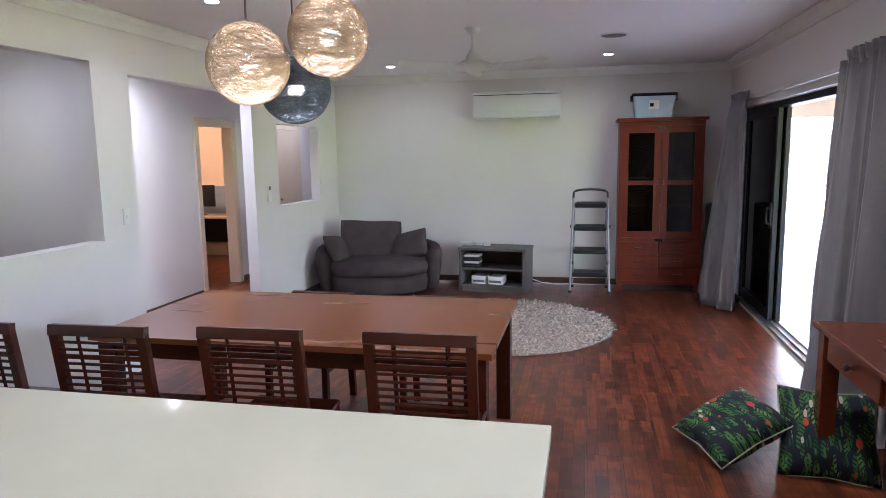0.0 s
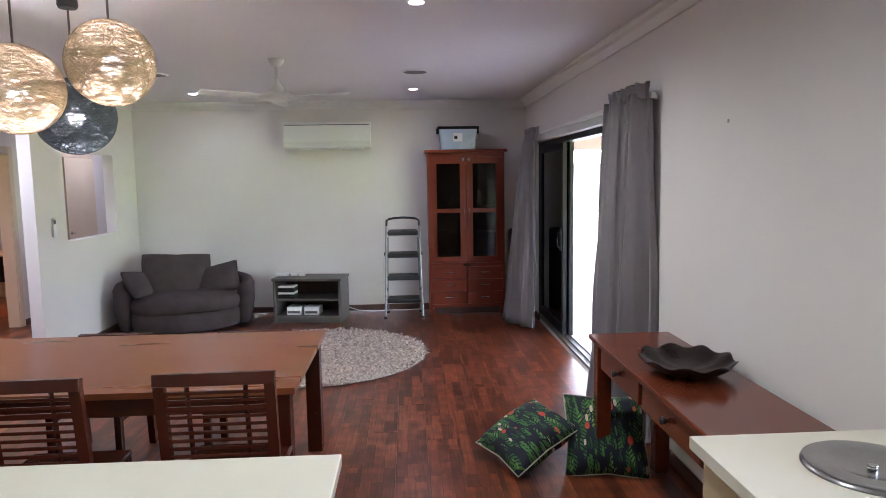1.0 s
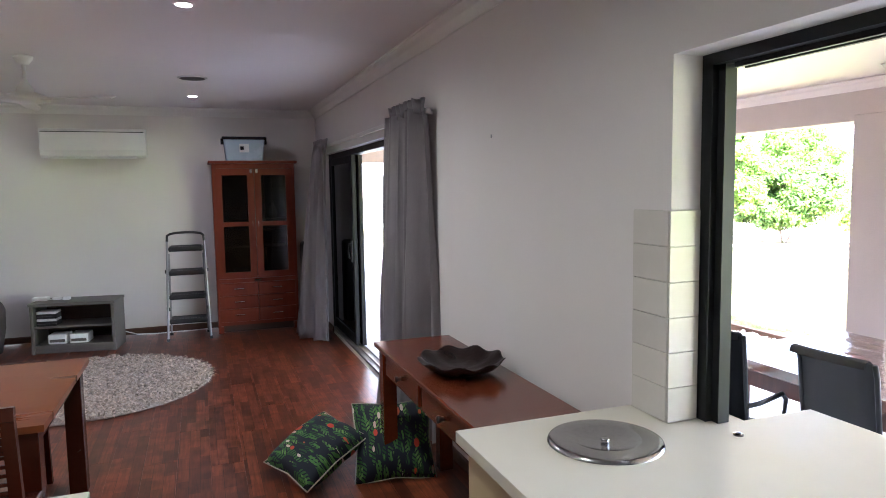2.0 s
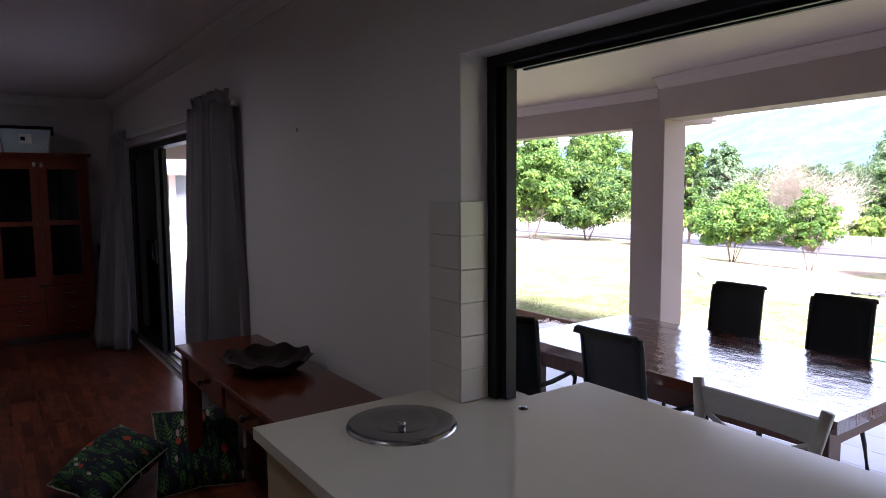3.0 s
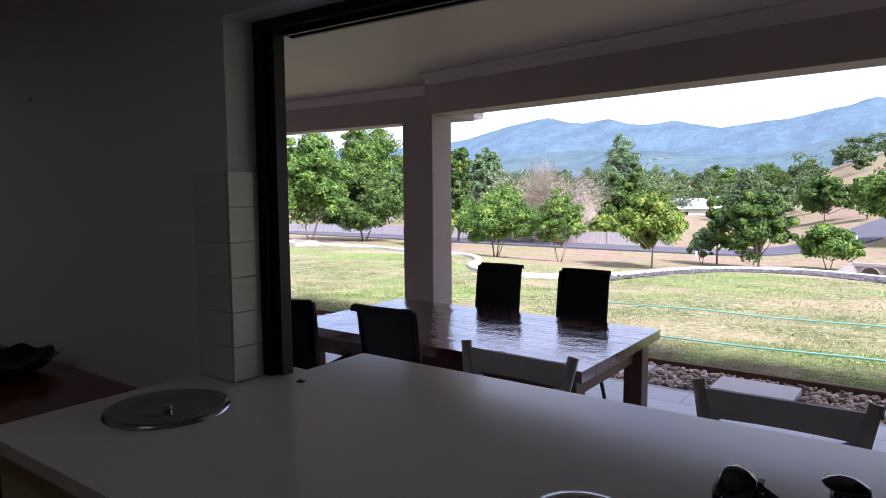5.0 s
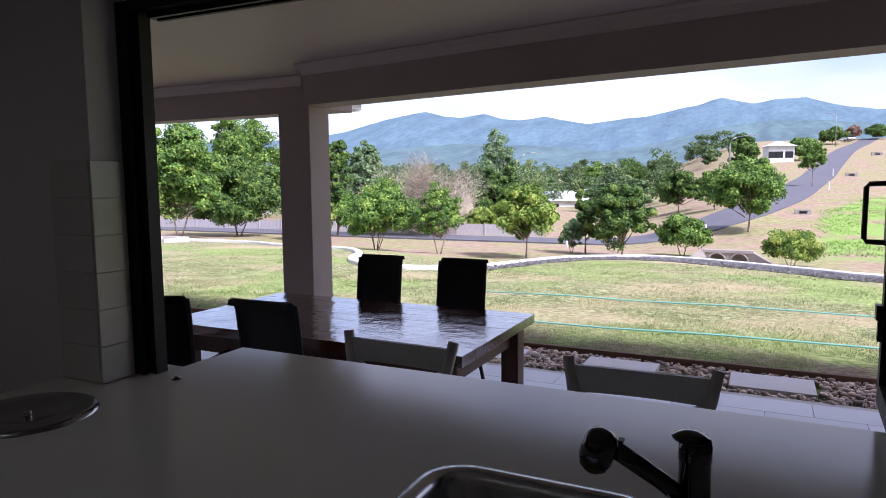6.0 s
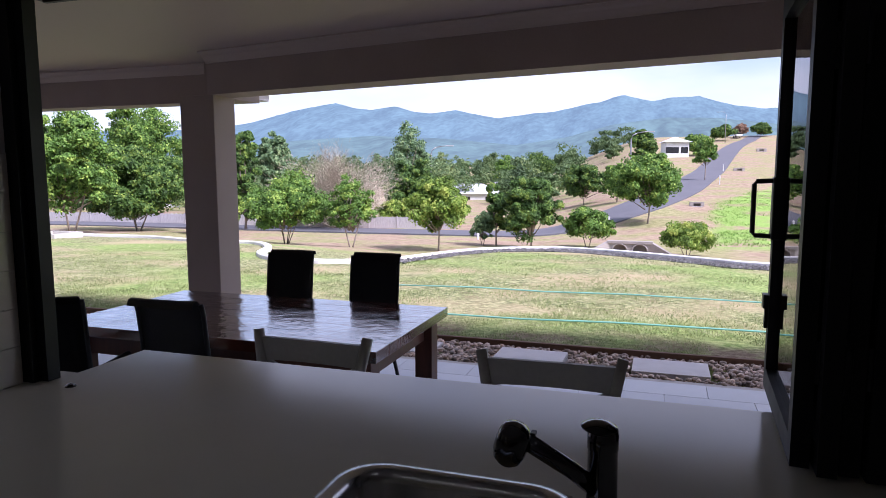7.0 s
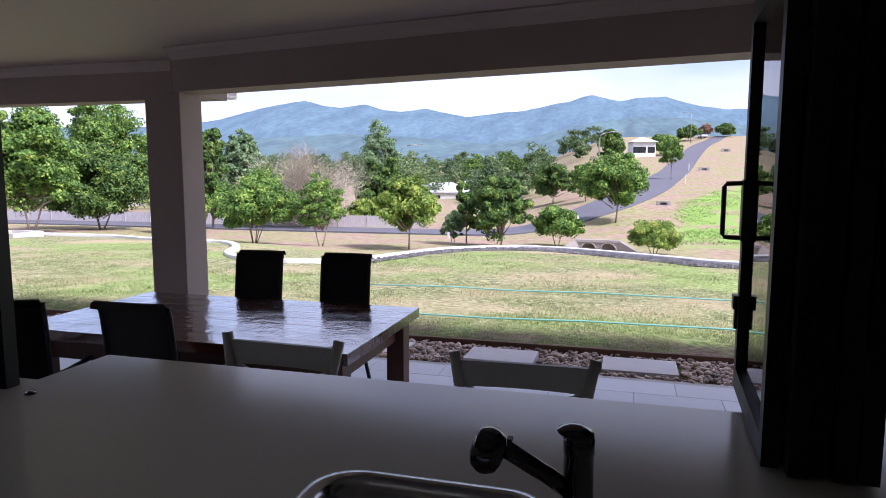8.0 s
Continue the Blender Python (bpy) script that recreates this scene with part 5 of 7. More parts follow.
for f in ((0, 1, 2, 3), (4, 7, 6, 5), (0, 4, 5, 1), (1, 5, 6, 2), (2, 6, 7, 3), (3, 7, 4, 0)):
    bm.faces.new([slant[k] for k in f])
whole("beam_patio", bm, RENDERWALL, "rendered beam along the patio edge", kind="structure")
cr = bmesh.new()
sweep(cr, COVE, ((3.74, -4.4, 2.599), (5.20, 3.64, 2.599)))
sweep(cr, COVE, ((5.72, 3.9, 2.599), (5.72, 13.7, 2.599)))
sweep(cr, COVE, ((1.74, 13.7, 2.599), (1.74, -4.3, 2.599)))
whole("trim_patio_cornice", cr, SOFFIT, "painted cornice under the patio ceiling", kind="structure")
whole("column_1", block(5.20, 5.51, 3.58, 3.94, -0.1, 2.236, 0.006), RENDERWALL, "square rendered patio column", kind="structure")
# out of view; put here to darken the worktop and the patio ceiling
whole("wall_patio_light_block", block(1.74, 4.4, -2.72, -2.6, -0.1, 2.6), RENDERWALL, "unseen rendered wall added to keep light off the worktop", kind="structure")
gut = whole("gutter", sweep(bmesh.new(), [(0, 0), (-0.115, 0.0), (-0.13, 0.03), (-0.13, 0.12), (-0.12, 0.12), (-0.12, 0.035), (-0.11, 0.01), (0, 0.01)],
                            ((6.0, 3.60, 2.26), (6.0, 14.0, 2.26))), WHITE, "white metal roof gutter", kind="structure")
whole("roof", boxes((1.6, 5.97, -4.6, 14.2, 2.69, 2.76), (-9, 1.74, -2.7, 11.7, 2.83, 2.9), (5.98, 6.0, 3.62, 14.0, 2.42, 2.69)), GREYWOOD, "metal roof over house and patio", kind="structure")


# ---- patio furniture ----
def patio_table():
    t = thing("patio_table", (2.90, 1.01, -0.06), "heavy varnished red timber patio table with thick planks", "table")
    W, L, Hh = 1.10, 1.98, 0.77
    n = 7
    rnd = random.Random(8)
    cuts = [0, 0.165, 0.31, 0.475, 0.635, 0.785, 0.945, W]
    for k in range(n):
        x0, x1 = cuts[k], cuts[k + 1]
        part("plank", block(x0 + 0.0005, x1 - 0.0005, 0, L, Hh - 0.055 + rnd.uniform(-0.002, 0.002), Hh + rnd.uniform(-0.0006, 0.0006), 0.0014, 2), PATIOWOOD, t)
    part("apron", boxes((0.10, 0.14, 0.14, L - 0.14, Hh - 0.18, Hh - 0.056), (W - 0.14, W - 0.10, 0.14, L - 0.14, Hh - 0.18, Hh - 0.056),
                        (0.14, W - 0.14, 0.10, 0.14, Hh - 0.18, Hh - 0.056), (0.14, W - 0.14, L - 0.14, L - 0.10, Hh - 0.18, Hh - 0.056)), PATIOLEG, t)
    for x in (0.05, W - 0.16):
        for y in (0.05, L - 0.16):
            part("leg", block(x, x + 0.11, y, y + 0.11, 0, Hh - 0.056, 0.006), PATIOLEG, t)


patio_table()


def sling_chair():
    c = thing("sling_chair", (0, 0, 0), "black mesh sling patio chair with a rolled top", "chair", "patio dining chairs")
    # seat and back in one curved sheet, facing +y
    prof = [(0.46, 0.42), (0.45, 0.445), (0.36, 0.44), (0.1, 0.415), (0.02, 0.43), (-0.03, 0.50), (-0.06, 0.65), (-0.085, 0.85), (-0.10, 0.97), (-0.115, 1.02), (-0.14, 1.042), (-0.165, 1.035), (-0.175, 1.01)]
    bm = bmesh.new()
    hw = 0.172
    g = [[bm.verts.new((x, y + (0.012 if abs(x) < hw * 0.6 else 0) * (-1 if z > 0.5 else 0), z - (0.012 if abs(x) < hw * 0.6 and z < 0.5 else 0))) for x in (-hw, -hw * 0.5, 0, hw * 0.5, hw)] for y, z in prof]
    for q, s in zip(g, g[1:]):
        for i in range(4):
            bm.faces.new((q[i], q[i + 1], s[i + 1], s[i]))
    bmesh.ops.solidify(bm, geom=bm.faces[:], thickness=0.012)
    part("sling", bm, SLING, c, smooth=True)
    for s in (-1, 1):
        x = s * (hw + 0.004)
        part("side_frame", tube(bmesh.new(), [(x, y, z) for y, z in prof[:-3]], 0.011, 8), BLACKFRAME, c, smooth=True)
        part("front_leg", tube(bmesh.new(), [(x, 0.42, 0.44), (x * 1.06, 0.44, 0.2), (x * 1.06, 0.45, 0.0)], 0.013, 8), BLACKFRAME, c, smooth=True)
        part("rear_leg", tube(bmesh.new(), [(x, 0.05, 0.43), (x * 1.06, -0.04, 0.2), (x * 1.08, -0.10, 0.0)], 0.013, 8), BLACKFRAME, c, smooth=True)
        part("armrest", tube(bmesh.new(), [(x, -0.065, 0.66), (x * 1.2, 0.02, 0.665), (x * 1.24, 0.3, 0.65), (x * 1.2, 0.38, 0.60), (x * 1.05, 0.42, 0.44)], 0.013, 8), BLACKFRAME, c, smooth=True)
    return c


sc = sling_chair()
sc.matrix_world = pose(4.24, 2.32, -0.06, 0, 0, 92)
for x, y, r in ((4.26, 1.66, 91), (2.66, 1.88, -88), (2.52, 2.52, -66)):
    copy_thing(sc, pose(x, y, -0.06, 0, 0, r))


def bar_stool():
    s = thing("bar_stool", (0, 0, 0), "pale grey painted timber bar stool with a cross back", "bar stool", "servery bar stools")
    part("seat", block(-0.19, 0.19, -0.36, 0.0, 0.63, 0.66, 0.012), STOOLPAINT, s)
    for x in (-1, 1):
        part("back_post", tube(bmesh.new(), [(x * 0.20, 0.02, 0.0), (x * 0.19, 0.0, 0.6), (x * 0.215, 0.04, 0.86), (x * 0.24, 0.06, 0.99)], 0.021, 6, 0.021), STOOLPAINT, s, smooth=True)
        part("leg", tube(bmesh.new(), [(x * 0.2, -0.37, 0.0), (x * 0.17, -0.32, 0.64)], 0.019, 6), STOOLPAINT, s)
        part("rung", tube(bmesh.new(), [(x * 0.2, 0.015, 0.25), (x * 0.19, -0.355, 0.25)], 0.012, 6), STOOLPAINT, s)
    bm = bmesh.new()
    g = []
    for i in range(13):
        u = i / 6 - 1
        yy = 0.052 + 0.022 * (1 - u * u)
        g.append([bm.verts.new((u * 0.225, yy + dy, z)) for dy, z in ((-0.010, 0.872), (0.010, 0.872), (0.012, 0.958 + 0.006 * u * u), (-0.008, 0.958 + 0.006 * u * u))])
    for q, t in zip(g, g[1:]):
        for k in range(4):
            bm.faces.new((q[k], q[(k + 1) % 4], t[(k + 1) % 4], t[k]))
    bm.faces.new(g[0])
    bm.faces.new(g[-1][::-1])
    bmesh.ops.recalc_face_normals(bm, faces=bm.faces)
    part("crest_rail", bm, STOOLPAINT, s)
    for x in (-1, 1):
        part("cross_bar", tube(bmesh.new(), [(x * 0.19, 0.01, 0.66), (0, 0.06, 0.77), (-x * 0.2, 0.055, 0.87)], 0.011, 6), STOOLPAINT, s)
    part("front_rung", tube(bmesh.new(), [(-0.195, -0.365, 0.25), (0.195, -0.365, 0.25)], 0.012, 6), STOOLPAINT, s)
    return s


st = bar_stool()
st.matrix_world = pose(2.28, 1.03, -0.06, 0, 0, -92)
copy_thing(st, pose(2.27, 0.105, -0.06, 0, 0, -88))

# ---- ground ----
LAWN = [(5.0, -0.5), (5.3, -0.2), (6.1, -0.10), (6.2, -0.06), (22, -0.95)]
VALLEY = [(0, -1.6), (20, -1.75), (30, -2.0), (45, -2.88), (80, -3.2), (200, -2.5), (500, 5), (1500, 20), (4000, 30)]
HILL = [(0, 0), (32, 0), (45, 0.68), (60, 1.95), (110, 4.6), (220, 14.2), (250, 15.0), (400, 12), (1000, 6), (4000, 6)]
LAWN_END = [(-30, 15.5), (-6, 16.5), (-2.57, 17.1), (-1.5, 18), (-0.1, 19.3), (1.6, 21), (3.5, 21.5), (4.9, 19.7), (5.4, 16), (6.0, 13.6), (6.7, 12.9), (8.9, 14), (10.6, 16.8),
            (12.5, 19), (13.8, 18.9), (15.4, 19.2), (17.7, 20), (21, 19.8), (60, 19)]


def lerp(table, x):
    if x <= table[0][0]:
        return table[0][1]
    for (a, va), (b2, vb) in zip(table, table[1:]):
        if x <= b2:
            return va + (vb - va) * (x - a) / (b2 - a)
    return table[-1][1]


def height(x, y):
    k = lerp(LAWN_END, y)
    z = lerp(LAWN, min(x, k))
    if x > k:
        z = max(z - 0.125 * (x - k), lerp(VALLEY, x))
    q = min(max((0.22 - y / max(x, 1.0)) / 0.22, 0), 1)
    return z + lerp(HILL, x) * q * q * (3 - 2 * q)


def ground_material():
    m, n, l, b = material("lawn_and_dry_ground")
    geo = n.new("ShaderNodeNewGeometry")
    sep = n.new("ShaderNodeSeparateXYZ")
    l.new(geo.outputs["Position"], sep.inputs[0])

    def nz(scale, detail=5):
        t = n.new("ShaderNodeTexNoise")
        t.inputs["Scale"].default_value, t.inputs["Detail"].default_value = scale, detail
        l.new(geo.outputs["Position"], t.inputs["Vector"])
        return t.outputs["Fac"]

    def ramp(v, a, b2):
        r = n.new("ShaderNodeMapRange")
        r.inputs["From Min"].default_value, r.inputs["From Max"].default_value = a, b2
        l.new(v, r.inputs["Value"])
        return r.outputs["Result"]

    def mix(f, a, b2):
        x = n.new("ShaderNodeMix")
        x.data_type = "RGBA"
        l.new(f, x.inputs[0])
        for sock, v in ((6, a), (7, b2)):
            if isinstance(v, tuple):
                x.inputs[sock].default_value = (*v, 1)
            else:
                l.new(v, x.inputs[sock])
        return x.outputs[2]
    fine = ramp(nz(13.0, 8), 0.40, 0.62)
    lawn = mix(fine, (0.105, 0.125, 0.050), (0.385, 0.375, 0.19))
    lawn = mix(ramp(nz(3.3, 7), 0.55, 0.68), lawn, (0.165, 0.155, 0.075))
    patch = ramp(nz(0.42, 5), 0.50, 0.66)
    lawn = mix(patch, lawn, mix(ramp(nz(14, 6), 0.3, 0.7), (0.33, 0.25, 0.15), (0.42, 0.36, 0.21)))
    lush = ramp(nz(0.23, 3), 0.50, 0.62)
    lawn = mix(lush, lawn, mix(fine, (0.14, 0.21, 0.055), (0.31, 0.37, 0.13)))
    bare = n.new("ShaderNodeMath")
    bare.operation = "MULTIPLY"
    l.new(ramp(sep.outputs["X"], 7.5, 6.5), bare.inputs[0])
    l.new(ramp(nz(1.6, 6), 0.40, 0.58), bare.inputs[1])
    lawn = mix(bare.outputs[0], lawn, mix(fine, (0.15, 0.105, 0.07), (0.25, 0.20, 0.13)))
    dry = mix(ramp(nz(2.2, 9), 0.3, 0.7), (0.235, 0.155, 0.115), (0.385, 0.30, 0.205))
    dry = mix(ramp(nz(0.30, 6), 0.42, 0.58), dry, mix(ramp(nz(3.0, 7), 0.35, 0.65), (0.20, 0.20, 0.085), (0.34, 0.31, 0.16)))
    out = mix(ramp(sep.outputs["X"], 19.5, 23.5), lawn, dry)
    div, far, rel, edge = (n.new("ShaderNodeMath") for _ in range(4))
    div.operation, far.operation, rel.operation, edge.operation = "DIVIDE", "MULTIPLY_ADD", "ADD", "MULTIPLY_ADD"
    l.new(sep.outputs["Y"], div.inputs[0])
    l.new(sep.outputs["X"], div.inputs[1])
    l.new(ramp(sep.outputs["X"], 58, 158), far.inputs[0])
    far.inputs[1].default_value, far.inputs[2].default_value = 0.30, 0.048
    l.new(div.outputs[0], rel.inputs[0])
    l.new(far.outputs[0], rel.inputs[1])
    l.new(nz(0.5, 4), edge.inputs[0])
    edge.inputs[1].default_value = 0.05
    l.new(rel.outputs[0], edge.inputs[2])
    gate = n.new("ShaderNodeMath")
    gate.operation = "MULTIPLY"
    l.new(ramp(edge.outputs[0], 0.006, -0.012), gate.inputs[0])
    l.new(ramp(sep.outputs["X"], 33, 36), gate.inputs[1])
    holes = n.new("ShaderNodeMath")
    holes.operation = "MULTIPLY"
    l.new(gate.outputs[0], holes.inputs[0])
    l.new(ramp(nz(0.35, 7), 0.40, 0.50), holes.inputs[1])
    out = mix(holes.outputs[0], out, mix(fine, (0.15, 0.27, 0.05), (0.29, 0.40, 0.11)))
    l.new(out, b.inputs["Base Color"])
    b.inputs["Roughness"].default_value = 0.95
    b.inputs["Specular IOR Level"].default_value = 0.1
    bp = n.new("ShaderNodeBump")
    bp.inputs["Strength"].default_value, bp.inputs["Distance"].default_value = 0.9, 0.03
    l.new(nz(22, 6), bp.inputs["Height"])
    l.new(bp.outputs["Normal"], b.inputs["Normal"])
    return m


GROUND = ground_material()
xs = [-2000, -600, -200, -60, -20, 0, 3, 5.0, 5.3, 5.7, 6.1, 6.2] + [6.2 * 1.045 ** k for k in range(1, 130)]
xs = [x for x in xs if x < 1800] + [2400, 3500]
ys = sorted({round(s * v, 3) for v in [0.4 * k for k in range(36)] + [14.5 * 1.09 ** k for k in range(64)] for s in (-1, 1)})
gv, gf = [], []
for x in xs:
    for y in ys:
        far = min(max((x - 8) / 60, 0), 1)
        gv.append((x, y, height(x, y) + far * 0.04 * noise.noise((x * 0.04, y * 0.04, 0)) + (0.02 * noise.noise((x * 0.7, y * 0.7, 4)) if x > 6.3 else 0)))
NY = len(ys)
for i in range(len(xs) - 1):
    for j in range(NY - 1):
        a = i * NY + j
        gf.append((a, a + NY, a + NY + 1, a + 1))
me = bpy.data.meshes.new("ground")
me.from_pydata(gv, [], gf)
me.materials.append(GROUND)
for p in me.polygons:
    p.use_smooth = True
tagged(new("ground", me), "patchy dry lawn falling away to a dry grass valley", kind="structure")

# ---- planting, road and distance ----
def leaf_material(name, deep, mid, tip, patch=2.0):
    m, n, l, b = material(name)
    geo = n.new("ShaderNodeNewGeometry")
    ramp = n.new("ShaderNodeValToRGB")
    e = ramp.color_ramp.elements
    e[0].position, e[0].color = 0.0, (*deep, 1)
    e[1].position, e[1].color = 1.0, (*tip, 1)
    k = e.new(0.6)
    k.color = (*mid, 1)
    nz = n.new("ShaderNodeTexNoise")
    nz.inputs["Scale"].default_value, nz.inputs["Detail"].default_value = patch, 3
    l.new(geo.outputs["Position"], nz.inputs["Vector"])
    wide = n.new("ShaderNodeMapRange")
    wide.inputs["From Min"].default_value, wide.inputs["From Max"].default_value = 0.3, 0.7
    wide.inputs["To Min"].default_value, wide.inputs["To Max"].default_value = 0.0, 0.80
    l.new(nz.outputs["Fac"], wide.inputs["Value"])
    fac = n.new("ShaderNodeMath")
    fac.operation = "MULTIPLY_ADD"
    fac.inputs[1].default_value = 0.24
    l.new(geo.outputs["Random Per Island"], fac.inputs[0])
    l.new(wide.outputs["Result"], fac.inputs[2])
    l.new(fac.outputs[0], ramp.inputs["Fac"])
    l.new(ramp.outputs["Color"], b.inputs["Base Color"])
    b.inputs["Roughness"].default_value = 0.55
    b.inputs["Specular IOR Level"].default_value = 0.25
    tr, mx = n.new("ShaderNodeBsdfTranslucent"), n.new("ShaderNodeMixShader")
    l.new(ramp.outputs["Color"], tr.inputs["Color"])
    mx.inputs[0].default_value = 0.24
    l.new(b.outputs[0], mx.inputs[1])
    l.new(tr.outputs[0], mx.inputs[2])
    l.new(mx.outputs[0], n["Material Output"].inputs["Surface"])
    return m


LEAF = leaf_material("green_leaves", (0.020, 0.052, 0.013), (0.130, 0.250, 0.046), (0.43, 0.56, 0.115))
LEAFDARK = leaf_material("dark_leaves", (0.015, 0.038, 0.012), (0.085, 0.168, 0.036), (0.33, 0.44, 0.085))
LEAFYELLOW = leaf_material("yellow_green_leaves", (0.032, 0.066, 0.012), (0.185, 0.295, 0.046), (0.52, 0.57, 0.13))
LEAFBLUE = leaf_material("grey_green_leaves", (0.055, 0.105, 0.052), (0.165, 0.265, 0.120), (0.39, 0.49, 0.23))
WOODS = leaf_material("valley_bush_leaves", (0.034, 0.066, 0.030), (0.120, 0.190, 0.072), (0.36, 0.43, 0.17), 0.13)
BARK = surf("grey_brown_bark", (0.30, 0.245, 0.20), (0.17, 0.135, 0.11), 0.9, scale=6, bump=0.4)
TWIG = surf("dry_grey_twigs", (0.52, 0.45, 0.35), (0.34, 0.285, 0.215), 0.9, scale=6, bump=0.1, vary=0.25, island=True)
GRASS = leaf_material("lawn_blades", (0.11, 0.155, 0.045), (0.28, 0.33, 0.13), (0.54, 0.53, 0.31))
LUSH = leaf_material("lush_grass_blades", (0.10, 0.22, 0.035), (0.20, 0.34, 0.07), (0.37, 0.48, 0.14))
ASPHALT = surf("grey_asphalt", (0.115, 0.115, 0.13), (0.085, 0.085, 0.097), 0.85, scale=0.6, grain=30, bump=0.1)
FENCEWOOD = surf("silver_fence_timber", (0.42, 0.40, 0.40), (0.29, 0.27, 0.27), 0.9, scale=3, stretch=(8, 8, 1), bump=0.2, vary=0.2, island=True)
GRAVEL = surf("dark_gravel", (0.12, 0.115, 0.115), (0.045, 0.042, 0.042), 0.95, scale=9, grain=25, bump=1.0, contrast=0.9)
GRAVELSTONE = surf("gravel_stone", (0.13, 0.125, 0.12), (0.06, 0.057, 0.055), 0.9, scale=6, bump=0.2, vary=0.6, island=True)
HOSE = surf("teal_hose", (0.19, 0.46, 0.39), (0.14, 0.38, 0.32), 0.45, scale=6, bump=0.02)
ROLLER = surf("grey_roller_steel", (0.16, 0.17, 0.18), (0.13, 0.14, 0.15), 0.45, scale=3, bump=0.03)
HOUSEWHITE = surf("white_house_render", (0.70, 0.70, 0.70), None, 0.7, scale=1)
ROOFPALE = surf("pale_roof_sheet", (0.55, 0.57, 0.60), None, 0.5, scale=2, stretch=(1, 12, 1), bump=0.2)


KERBSTONE = surf("pale_kerb_concrete", (0.68, 0.66, 0.64), (0.54, 0.52, 0.50), 0.8, scale=2, grain=40, bump=0.2)


def spot(x, y, lift=0.0):
    return (x, y, height(x, y) + lift)


def leaves(rnd, clumps, per, spread, size, verts, faces):
    for c, cr in clumps:
        for _ in range(per):
            d = Vector((rnd.gauss(0, 1), rnd.gauss(0, 1), rnd.gauss(0.25, 0.75)))
            d = d.normalized() * cr * spread * (0.25 + rnd.random() ** 0.6)
            d.z *= 0.75
            p = c + d
            out = (d.normalized() + Vector((rnd.gauss(0, 0.4), rnd.gauss(0, 0.4), rnd.gauss(0.4, 0.4)))).normalized()
            t = out.orthogonal().normalized()
            t = (Matrix.Rotation(rnd.uniform(0, 6.28), 3, out) @ t)
            s = out.cross(t)
            L, W = size * rnd.uniform(0.7, 1.3), size * rnd.uniform(0.26, 0.42)
            b0 = len(verts)
            droop = out * (-0.25 * L)
            verts += [p - t * L * 0.5, p + s * W, p + t * L * 0.5 + droop, p - s * W]
            faces.append((b0, b0 + 1, b0 + 2, b0 + 3))


def limb(bm, a, b2, r0, r1, rnd, bend=0.12):
    a, b2 = Vector(a), Vector(b2)
    L = (b2 - a).length
    pts = []
    off = Vector((rnd.gauss(0, 1), rnd.gauss(0, 1), rnd.gauss(0, 0.3))) * bend * L
    for i in range(5):
        u = i / 4
        pts.append(a + (b2 - a) * u + off * math.sin(u * math.pi) * 0.5)
    tube(bm, pts, r0, 6, r1)


def tree(x, y, hh, r, mat, seed, label, stems=1, clear=0.28, flat=0.85, per=80, clumps=34, size=0.15, name="garden_tree", lean=0.0):
    """A tapered trunk or several stems, limbs to each clump, and a crown of small leaves with gaps."""
    r *= 1.25
    clear *= 0.72
    rnd = random.Random(seed)
    t = thing(name, spot(x, y, -0.05), label, "tree", turn=rnd.uniform(0, 360))
    ch = hh * (1 - clear)
    mid = Vector((lean, 0, hh * clear + ch * 0.5))
    cl = []
    lobes = [Vector((math.cos(k * 2.4 + seed) * math.sqrt(1 - u * u), math.sin(k * 2.4 + seed) * math.sqrt(1 - u * u), u)) * rnd.uniform(0.45, 0.72)
             for k, u in enumerate([-0.78, -0.66, -0.50, -0.32, -0.14, 0.06, 0.26, 0.48, 0.70, 0.90])]
    for _ in range(int(clumps * 2.6)):
        d = lobes[rnd.randrange(len(lobes))] + Vector((rnd.gauss(0, 1), rnd.gauss(0, 1), rnd.gauss(0.1, 1))).normalized() * rnd.uniform(0.22, 0.48)
        taper = 1.0 - 0.30 * max(d.z, 0)
        cr = r * rnd.choice((0.11, 0.14, 0.17, 0.21, 0.26))
        cl.append((mid + Vector((d.x * (r - cr * 0.6) * taper, d.y * (r - cr * 0.6) * taper, d.z * (ch * 0.5 - cr * 0.5))), cr))
    bm = bmesh.new()
    for k in range(stems):
        a = math.tau * k / stems + 0.4
        sp = 0.0 if stems == 1 else 0.025 * r
        top = Vector((math.cos(a) * (0 if stems == 1 else r * 0.38), math.sin(a) * (0 if stems == 1 else r * 0.38), hh * (clear + 0.45 * (1 - clear))))
        r0 = 0.019 * hh ** 0.8 / stems ** 0.35
        limb(bm, (math.cos(a) * sp, math.sin(a) * sp, -0.1), top, r0, r0 * 0.3, rnd, 0.06)
    for c, cr in cl[::4]:
        k = rnd.uniform(0.92, 1.12)
        root = Vector((c.x * 0.12, c.y * 0.12, hh * clear * k + (c.z - hh * clear) * 0.25 * k))
        limb(bm, root, c, 0.012 * hh ** 0.8, 0.004, rnd)
    part("trunk", bm, BARK, t, smooth=True)
    verts, faces = [], []
    leaves(rnd, cl, int(per * 2.3), 1.0, size * 0.86, verts, faces)
    me = bpy.data.meshes.new("crown")
    me.from_pydata([tuple(v) for v in verts], [], faces)
    me.materials.append(mat)
    o = new("crown", me)
    o.parent = t
    return t


